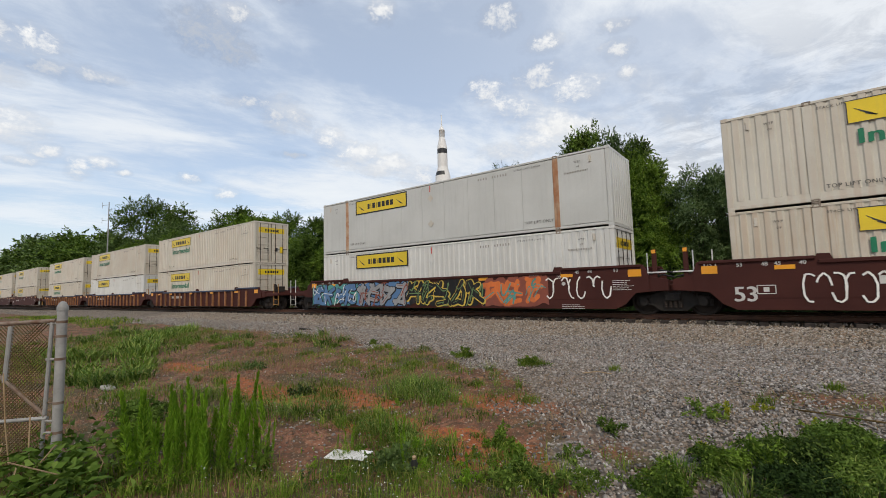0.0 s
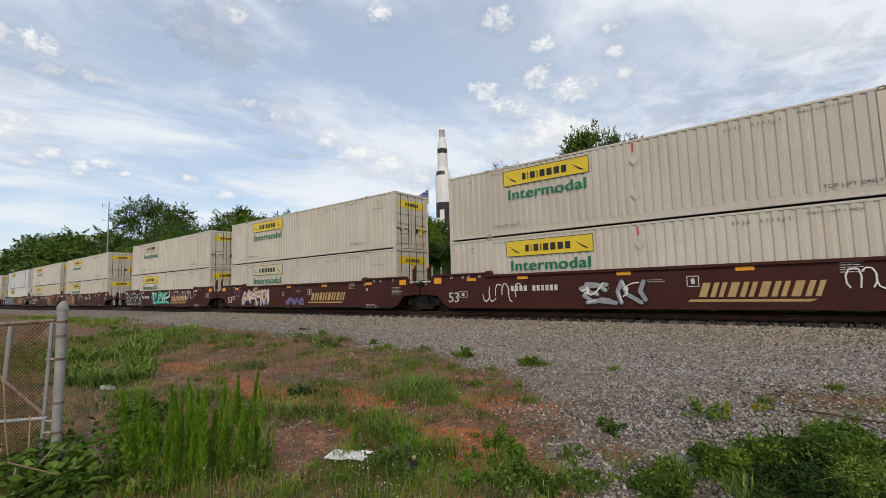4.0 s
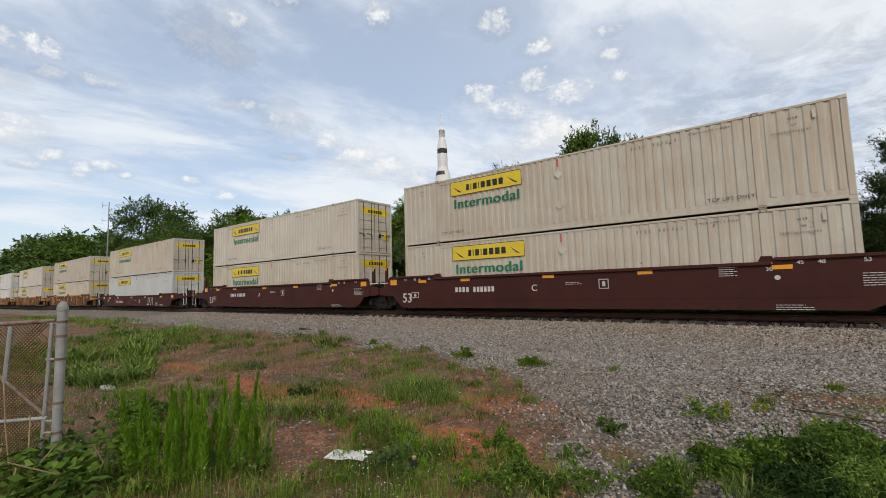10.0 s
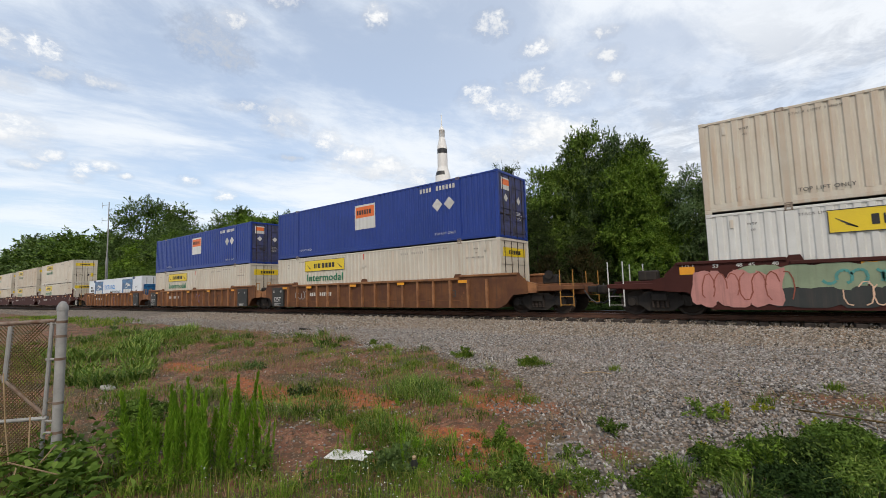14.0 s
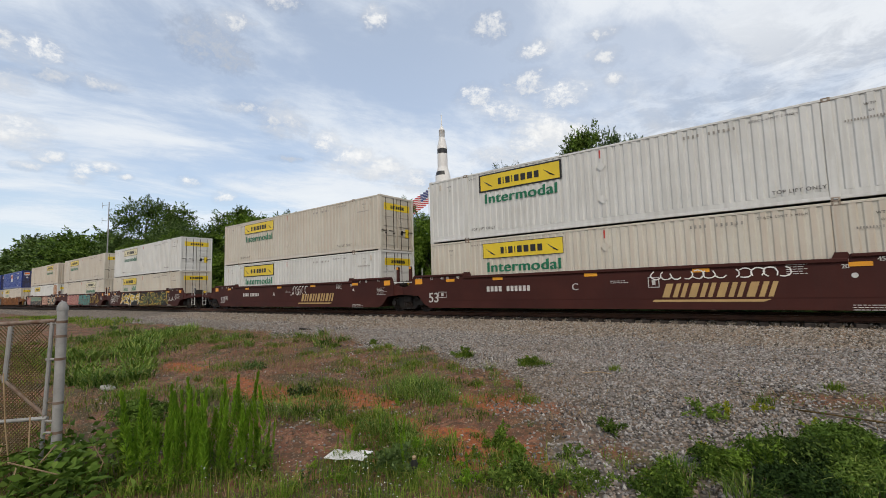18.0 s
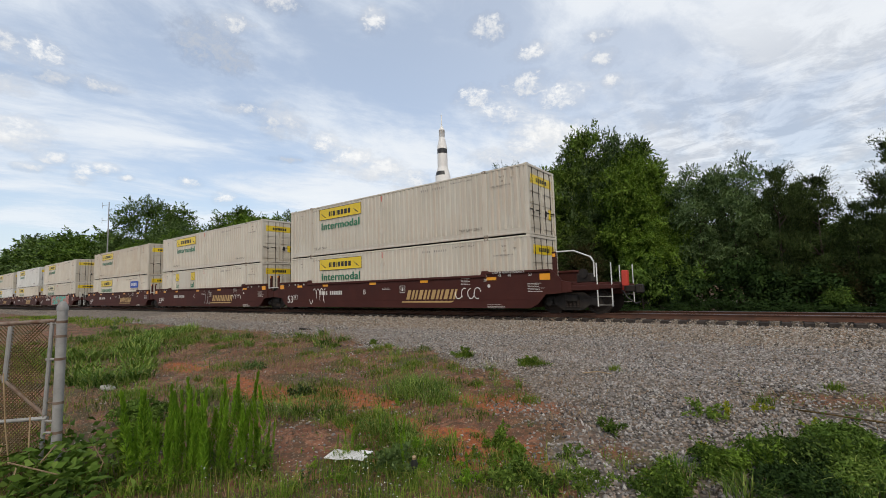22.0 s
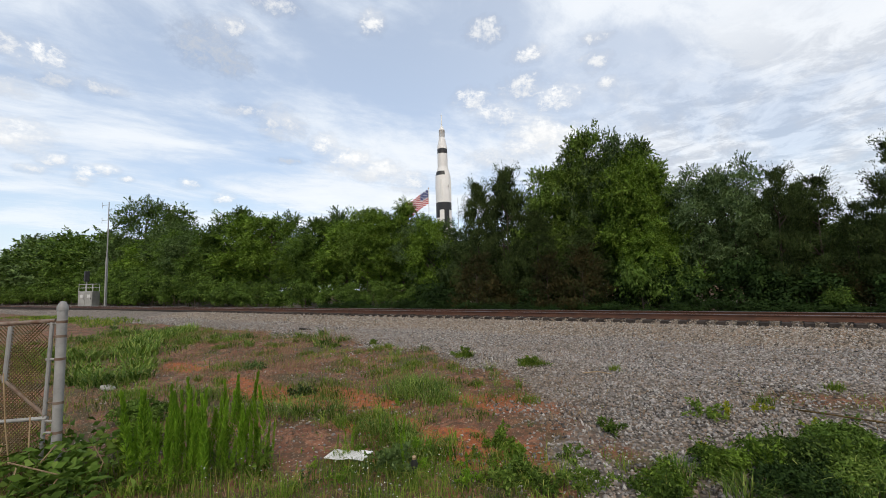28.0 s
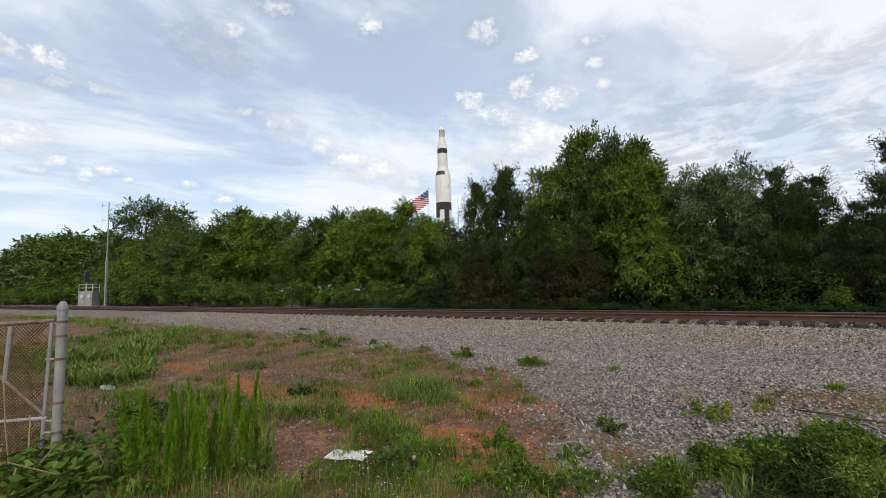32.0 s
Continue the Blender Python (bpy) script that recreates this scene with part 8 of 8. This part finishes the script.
    tufts("seeding_grass", "tall thin straw-coloured grass stems", pale, STRAW, rng, 160, 0.5, 0.5, 0.006)


meadow()


def tall_weed(seed):
    """A horseweed: straight stem thickly set with narrow leaves."""
    rng = np.random.default_rng(seed)
    h = 1.0
    n = 300
    t = rng.random(n) ** 0.6
    a = rng.uniform(0, 6.28, n)
    p = np.stack([0.02 * np.sin(3 * t) + np.cos(a) * 0.006, np.sin(a) * 0.006, 0.08 + t * 0.92 * h], 1)
    along = np.stack([np.cos(a), np.sin(a), 0.35 + 1.9 * t ** 1.5], 1) + rng.normal(0, 0.2, (n, 3))
    ln = (0.06 + 0.05 * np.sin(3.1 * t)) * rng.uniform(0.7, 1.25, n)
    q = leaves(rng, p, along, ln, ln * 0.11 + 0.007, 0.5)
    g = Geo().rod((0, 0, -0.05), (0.012, 0, 0.5), 0.007, 0.005, 6).rod((0.012, 0, 0.5), (0.02, 0, 1.0), 0.005, 0.002, 6)
    return grow("tall_weed", "tall straight green weed with narrow leaves", "weed", (g.mesh("stem", WEED), quad_mesh("foliage", q, WEED)), "tall weeds", ("stem", "foliage"))


def weeds():
    rng = random.Random(8)
    kinds = [tall_weed(s) for s in (1, 2, 3, 4)]
    places = []
    for _ in range(105):
        u, v = rng.random(), rng.random()
        x, y = -5.35 + 0.95 * u + rng.uniform(-0.08, 0.08), 1.50 + 0.66 * u + rng.uniform(-0.15, 0.45) + 0.3 * v
        places.append((x, y, rng.uniform(0.55, 1.0) * (1.0 - 0.3 * abs(u - 0.45))))
    places += [(-6.4 + rng.uniform(-0.5, 0.4), 2.3 + rng.uniform(-0.3, 0.4), rng.uniform(0.35, 0.6)) for _ in range(14)]
    places += [(rng.uniform(-4.2, -2.2), rng.uniform(3.2, 4.3), rng.uniform(0.25, 0.5)) for _ in range(14)]
    for k, (x, y, h) in enumerate(places):
        m = Matrix.LocRotScale((x, y, float(height(x, y)) - 0.02), Euler((rng.uniform(-0.12, 0.12), rng.uniform(-0.12, 0.12), rng.uniform(0, 6.28))), (h * rng.uniform(0.65, 1.0), h * rng.uniform(0.65, 1.0), h * rng.uniform(1.0, 1.22)))
        if k < len(kinds):
            kinds[k].matrix_basis = m
        else:
            copy_thing(kinds[k % len(kinds)], m)
    # low leafy plants
    for nm, lab, seed, x, y, h, w, n, leaf, ma in [
        ("bush", "dense dark green bramble bush beside the gravel", 201, -0.05, 5.3, 0.31, 0.46, 7140, 0.036, LEAF_A), ("bush", "dark bramble bush with yellow-tipped leaves", 202, 0.3, 5.95, 0.27, 0.50, 7140, 0.036, LEAF_A),
        ("bush", "bright leafy bush beside the gravel", 203, -0.58, 4.95, 0.30, 0.32, 4420, 0.036, LEAF_B), ("bush", "dark bramble bush beside the gravel", 204, 0.72, 5.75, 0.22, 0.42, 5100, 0.036, LEAF_A),
        ("bush", "bramble bush coloured dark for shade beside the gravel", 221, 0.0, 4.75, 0.24, 0.38, 4420, 0.036, LEAF_SHADE), ("bush", "bright leafy bush beside the gravel", 222, 0.45, 5.15, 0.29, 0.36, 4760, 0.036, LEAF_MID),
        ("bush", "low leafy bush on the soil", 223, -0.98, 4.5, 0.22, 0.28, 1500, 0.045, LEAF_B), ("bush", "low green bush beside the gravel", 224, 1.0, 5.4, 0.25, 0.4, 4420, 0.036, LEAF_A),
        ("weed_clump", "yellow-green weed among brambles", 225, 0.22, 6.35, 0.22, 0.32, 500, 0.035, LEAF_TIP), ("weed_clump", "yellow-green weed on bare soil", 226, -0.35, 7.0, 0.14, 0.22, 260, 0.03, LEAF_TIP),
        ("weed_clump", "yellow-green weed among brambles", 227, 0.62, 6.3, 0.16, 0.24, 260, 0.03, LEAF_TIP), ("weed_clump", "yellow-green weed on bare soil", 228, -0.62, 6.42, 0.2, 0.18, 240, 0.03, LEAF_TIP),
        ("weed_clump", "leafy shoots above the brambles", 229, -0.2, 5.05, 0.36, 0.4, 600, 0.05, LEAF_B), ("weed_clump", "leafy shoots above the brambles", 230, 0.35, 5.45, 0.39, 0.42, 600, 0.05, LEAF_B),
        ("weed_clump", "leafy shoots above the brambles", 231, 0.8, 5.2, 0.36, 0.4, 600, 0.05, LEAF_A), ("weed_clump", "leafy weed in the grass", 232, -2.25, 4.1, 0.26, 0.2, 500, 0.045, LEAF_B),
        ("weed_clump", "small green weed clump on the gravel", 205, -0.85, 6.35, 0.24, 0.34, 650, 0.04, LEAF_MID), ("weed_clump", "small green weed clump on the gravel", 206, -1.79, 5.5, 0.2, 0.32, 520, 0.04, LEAF_A),
        ("weed_clump", "small green weed clump on the gravel", 207, -4.08, 8.13, 0.17, 0.36, 800, 0.045, LEAF_B), ("weed_clump", "upright green weed at the edge of the gravel", 208, -5.85, 8.35, 0.22, 0.3, 500, 0.05, LEAF_B),
        ("weed_clump", "green weed clump on bare soil", 209, -2.7, 4.5, 0.16, 0.2, 700, 0.05, LEAF_B), ("weed_clump", "green weed clump on bare soil", 210, -2.1, 3.85, 0.2, 0.24, 900, 0.05, LEAF_A),
        ("weed_clump", "grey-green weed clump in the grass", 211, -3.25, 3.3, 0.3, 0.3, 1500, 0.045, LEAF_C), ("bush", "dark green leafy bush beside the fence", 212, -7.4, 2.45, 0.4, 0.42, 2600, 0.05, LEAF_A),
        ("weed_clump", "green leafy weed on the bank", 213, -9.9, 5.6, 0.2, 0.4, 500, 0.05, LEAF_C), ("weed_clump", "green leafy weed on the bank", 214, -7.0, 4.9, 0.18, 0.35, 500, 0.06, LEAF_C),
        ("weed_clump", "small dark weed by the gravel", 215, -13.2, 10.0, 0.14, 0.15, 160, 0.08, LEAF_C), ("weed_clump", "small dark weed by the gravel", 216, -9.6, 9.1, 0.15, 0.16, 160, 0.05, LEAF_A),
        ("weed_clump", "dark upright weed behind the fence", 217, -28.5, 8.2, 0.5, 0.22, 300, 0.09, LEAF_C), ("weed_clump", "leafy green weed between soil and gravel", 240, -1.81, 3.71, 0.24, 0.26, 520, 0.04, LEAF_A),
        ("weed_clump", "leafy green weed between soil and gravel", 241, -1.46, 3.87, 0.3, 0.26, 520, 0.04, LEAF_MID),
        ("weed_clump", "low green weed on loose stones", 242, -1.88, 4.56, 0.16, 0.24, 360, 0.035, LEAF_A),
        ("weed_clump", "low green weed on loose stones", 243, -1.14, 4.25, 0.2, 0.24, 380, 0.035, LEAF_A),
        ("weed_clump", "dark leafy weed before the brambles", 244, -0.88, 4.20, 0.26, 0.28, 600, 0.04, LEAF_A),
        ("weed_clump", "leafy green weed on red clay", 245, -2.11, 3.59, 0.2, 0.26, 480, 0.04, LEAF_MID),
        ("weed_clump", "yellow-green weed before the brambles", 246, -0.78, 5.37, 0.14, 0.2, 260, 0.03, LEAF_TIP),
        ("weed_clump", "leafy weed at the fence foot", 218, -5.9, 1.95, 0.4, 0.45, 1800, 0.06, LEAF_B)]:
        b = bush(seed, h, w, n, leaf, ma) if nm == "bush" else sprouts(seed, h * 0.85, w * 1.1, n, leaf, ma)
        ob = grow(nm, lab, "bush" if nm == "bush" else "weed", b, "", ("stem", "foliage"))
        ob.matrix_basis = pose(x, y, float(height(x, y)) - 0.03)
    # small plants scattered over the near soil and grass
    small = [grow("weed", "small loose green weed in thin grass", "weed", sprouts(sd, 0.2, 0.2, n, lf, ma), "small weeds", ("stem", "foliage")) for sd, n, lf, ma in ((301, 180, 0.05, LEAF_B), (302, 240, 0.03, LEAF_C), (303, 160, 0.04, WEED), (304, 140, 0.035, LEAF_TIP))]
    spots = []
    for _ in range(34):
        x = rng.uniform(-5.6, -1.2)
        spots.append((x, 3.25 + (x + 2.49) * 0.62 + rng.uniform(-0.1, 1.1)))
    for _ in range(16):
        spots.append((rng.uniform(-9, -2.6), rng.uniform(4.0, 7.8)))
    for k, (x, y) in enumerate(spots):
        h = rng.uniform(0.6, 1.4) if y < 4 else rng.uniform(0.4, 0.8)
        if gravel(x, y) > 0.3:
            x -= 1.4
        m = Matrix.LocRotScale((x, y, float(height(x, y)) - 0.01), Euler((0, 0, rng.uniform(0, 6.28))), (h, h, h * rng.uniform(0.7, 1.3)))
        if k < 4:
            small[k].matrix_basis = m
        else:
            copy_thing(small[(k * 7 + k // 3) % 3 if k % 9 else 3], m)
    # broad-leaved vine at the fence foot
    rg = np.random.default_rng(19)
    n = 620
    x, y = rg.normal(-5.55, 0.30, n), rg.normal(1.18, 0.26, n)
    z = -0.2 + np.abs(rg.normal(0.10, 0.12, n)) + 0.18 * np.exp(-((x + 5.75) ** 2) / 0.1)
    a = rg.uniform(0, 6.28, n)
    q = leaves(rg, np.stack([x, y, z], 1), np.stack([np.cos(a), np.sin(a), rg.uniform(-0.3, 0.5, n)], 1), rg.uniform(0.08, 0.15, n), rg.uniform(0.045, 0.07, n), 0.4)
    v = thing("creeper", "broad-leaved green creeper at the fence foot", "plant")
    part("foliage", quad_mesh("foliage", q, LEAF_A), v)
    st = Geo()
    for k in range(10):
        xx, yy = -5.6 + rng.uniform(-0.4, 0.4), 1.2 + rng.uniform(-0.3, 0.3)
        st.pipe([(xx, yy, -0.25), (xx + rng.uniform(-0.2, 0.2), yy + rng.uniform(-0.15, 0.15), rng.uniform(0.0, 0.1)), (xx + rng.uniform(-0.35, 0.35), yy + rng.uniform(-0.25, 0.25), rng.uniform(0.05, 0.3))], 0.006, 5)
    part("stem", st.mesh("stem", STALK), v)
    # small white flowers in the near grass
    n = 80
    x = rg.uniform(-4.3, -2.5, n)
    y = 3.2 + (x + 2.49) * 0.68 + np.abs(rg.normal(0.1, 0.3, n)) - 0.1 + 0.2 * np.sin(5 * x)
    z = height(x, y) + rg.uniform(0.1, 0.32, n)
    a = rg.uniform(0, 6.28, n)
    fl = np.concatenate([leaves(rg, np.stack([x, y, z], 1), np.stack([np.cos(a + k), np.sin(a + k), np.full(n, 0.25)], 1), np.full(n, 0.008), np.full(n, 0.007), 0.1) for k in (0, 1.57, 3.14, 4.71)])
    tagged(new("wild_flowers", quad_mesh("wild_flowers", fl, PETAL)), "tiny white wild flowers among grass", "flowers", kind="stuff")
    tagged(new("flower_stems", quad_mesh("flower_stems", blades(rg, np.stack([x, y, height(x, y)], 1), z - height(x, y), np.full(n, 0.02), np.full(n, 0.006)), GRASS)), "thin green flower stems", "flowers", kind="stuff")


weeds()


# ---------------------------------------------------------------- fence, litter
def fence():
    rt = Vector((0.7934, 0.6087, 0))
    origin = Vector((-5.68, 1.19, 0))

    def at(u, z):
        """u metres along the gate from its post, away from the post."""
        p = origin - rt * u
        return (p.x, p.y, z)
    f = thing("fence_post", "galvanised steel gate post with domed cap and rusty bands", "post", m=Matrix.Translation((-5.68, 1.19, 0)))
    part("tube", Geo().lathe([(0.042, -0.4), (0.042, 1.50)], 20).mesh("tube", GALV, True), f)
    part("cap", Geo().lathe([(0.048, 1.48), (0.049, 1.515), (0.043, 1.53), (0.034, 1.55), (0.022, 1.568), (0.006, 1.575)], 20).mesh("cap", GALV, True), f)
    for z in (0.30, 0.58, 1.0, 1.22, 1.36):
        part("band", Geo().lathe([(0.0455, z), (0.046, z + 0.025)], 20).mesh("band", OLDPIPE), f)
        part("bolt", Geo().rod((-0.035, -0.03, z + 0.012), (-0.075, -0.05, z + 0.012), 0.008).mesh("bolt", OLDPIPE), f)
    g = thing("chain_link_gate", "old chain-link gate with rusting pipe frame and torn mesh", "gate")
    part("top_rail", Geo().rod(at(0.06, 1.385), at(1.7, 1.33), 0.021, n=10).mesh("top_rail", OLDPIPE), g)
    part("middle_rail", Geo().rod(at(0.10, 0.45), at(1.7, 0.37), 0.019, n=10).mesh("middle_rail", GALV), g)
    part("upright", Geo().rod(at(0.095, 1.4), at(0.15, -0.12), 0.018, n=10).mesh("upright", GALV), g)
    part("upright", Geo().rod(at(0.50, 1.34), at(0.53, 0.8), 0.024, n=10).mesh("upright", GALV), g)
    part("brace", Geo().rod(at(0.12, 0.47), at(0.56, 0.84), 0.018, n=10).mesh("brace", OLDPIPE), g)
    part("brace", Geo().rod(at(0.56, 0.84), at(1.5, 1.3), 0.018, n=10).mesh("brace", OLDPIPE), g)
    for z in (1.36, 1.01, 0.42, 0.31):
        part("hinge", Geo().rod(at(0.0, z), at(0.14, z), 0.012, n=8).mesh("hinge", GALV), g)
    # woven wire: two families of slanting zigzag wires
    wire, p, r = Geo(), 0.036, 0.0048
    z0, z1, n = -0.2, 1.37, int(1.6 / 0.042)
    for fam in (1, -1):
        for k in range(-46, 48):
            a = Vector((0.1 + k * p, z0))
            b = a + Vector((1, 1)) * (z1 - z0) if fam > 0 else a + Vector((-1, 1)) * (z1 - z0)
            pts = []
            for t in np.linspace(0, 1, 9):
                q = a + (b - a) * t
                if 0.09 < q.x < 1.6:
                    pts.append((q.x, q.y))
            for (u0, w0), (u1, w1) in zip(pts, pts[1:]):
                A, B = Vector(at(u0, w0)), Vector(at(u1, w1))
                off = Vector((0.6, -0.8, 0)) * (0.003 * fam)
                wire.rod(A + off, B + off, r, n=3, caps=False)
    tagged(part("wire_mesh", wire.mesh("wire_mesh", OLDWIRE), g, "rusty woven diamond wire"), kind="stuff")
    st = thing("dead_stalks", "bare dry stalks leaning on the gate", "plant")
    for k, (u, w, a) in enumerate(((0.28, 0.2, 0.9), (0.10, 0.1, 0.5), (0.55, 0.3, 0.8), (0.40, 0.05, 0.25))):
        part("stalk", Geo().pipe([tuple(Vector(at(u, -0.25)) + Vector((0.08, -0.1, 0))), tuple(Vector(at(u + w * 0.5, a * 0.45)) + Vector((0.08, -0.1, 0))), tuple(Vector(at(u + w, a)) + Vector((0.06, -0.06, 0)))], 0.006, 6).mesh("stalk", STALK), st)


fence()


def litter():
    b = thing("paper_sheet", "crumpled off-white board lying on the grass", "litter", m=pose(-3.88, 3.28, float(height(-3.88, 3.28)) + 0.06, 6, -3, 14))
    g, nx = Geo(), 9
    xs = np.linspace(-0.25, 0.25, nx)
    vs = [(x, y, 0.006 * math.sin(14 * x) + 0.008 * (x > 0.02) + d) for d in (0, 0.004) for y in (-0.105, 0.105) for x in xs]
    k = nx
    g.add(vs, [(i, i + 1, k + i + 1, k + i) for i in range(k - 1)] + [(2 * k + i, 3 * k + i, 3 * k + i + 1, 2 * k + i + 1) for i in range(k - 1)] + [(i, 2 * k + i, 2 * k + i + 1, i + 1) for i in range(k - 1)])
    part("sheet", g.mesh("sheet", PAPER), b)
    c = thing("bottle", "dark discarded bottle in the grass", "litter", m=pose(-3.04, 3.40, float(height(-3.04, 3.40)) + 0.02, 10, 12, 0))
    part("body", Geo().lathe([(0.035, 0), (0.04, 0.02), (0.04, 0.10), (0.018, 0.15)], 16).mesh("body", BLACK, True), c)
    part("cap", Geo().lathe([(0.02, 0.15), (0.02, 0.175)], 14).mesh("cap", STALK), c)
    d = thing("scrap_plate", "dark rusty steel scrap on the gravel", "scrap", m=pose(-15.4, 10.8, float(height(-15.4, 10.8)) + 0.02, 0, 6, 25))
    part("plate", Geo().box(-0.22, 0.22, -0.07, 0.07, 0, 0.06, 0.015).mesh("plate", STEEL), d)
    r = thing("rock", "pale flat rock in the grass", "rock", m=pose(-10.76, 3.0, float(height(-10.76, 3.0)) + 0.05))
    me = Geo().box(-0.2, 0.2, -0.09, 0.09, -0.06, 0.02, 0.025).mesh("rock", CONCRETE)
    part("stone", me, r)
    w = thing("old_cable", "rusty cable end lying on the gravel", "cable", m=pose(0, 0, 0))
    z = float(height(0.4, 6.95)) + 0.04
    part("strand", Geo().pipe([(-0.1, 7.2, z), (0.3, 7.05, z + 0.02), (0.75, 7.0, z + 0.01), (1.2, 6.85, z + 0.03)], 0.012, 6).mesh("strand", OLDWIRE), w)
    for i, (x, y, l, a) in enumerate(((-14.6, 4.6, 0.7, 30), (-8.6, 4.0, 0.5, 80), (-2.7, 7.9, 0.5, 10))):
        s = thing("dead_branch", "thin dead branch on the ground", "branch", m=pose(x, y, float(height(x, y)) + 0.03, 0, 0, a))
        part("stick", Geo().pipe([(-l / 2, 0, 0), (0, 0.03, 0.04), (l / 2, -0.02, 0.02)], 0.009, 6).mesh("stick", STALK), s)


litter()


# ---------------------------------------------------------------- what moves
def train_x(s, t):
    u = t - 12
    return s - 23.217 * u - 0.00425 * u * u


def motions():
    for ob, s, up in MOVERS:
        walk(ob, [(t, pose(train_x(s, t), TRACK_Y, RAIL_Z + 0.015 + up)) for t in (0, 8, 16, 24, 32)])
    # the cloud layer drifts away and to the left
    ux, uy = -math.sin(radians(68)), math.cos(radians(68))
    walk(SKY, [(t, pose(ux * 6.1 * t, uy * 6.1 * t, 1.6)) for t in (0, 8, 16, 24, 32)])
    # flag strips swing one after another; each hangs on the last
    times = [i * 0.8 for i in range(41)]
    rows = {i: [] for i in range(len(FLAG_PIECES))}
    for t in times:
        x = y = z = 0.0
        for strip, i, w in FLAG_PIECES:
            a = 14 + 20 * math.sin(2.3 * t - 0.9 * i) * (0.3 + i / 8)
            d = 30 + 3 * math.sin(1.1 * t - 0.5 * i)
            rows[i].append((t, pose(x, y, z, 0, 0, a)))
            x, y, z = x - w * math.cos(radians(a)), y - w * math.sin(radians(a)), z - w * math.tan(radians(d))
    for strip, i, w in FLAG_PIECES:
        walk(strip, rows[i])


motions()
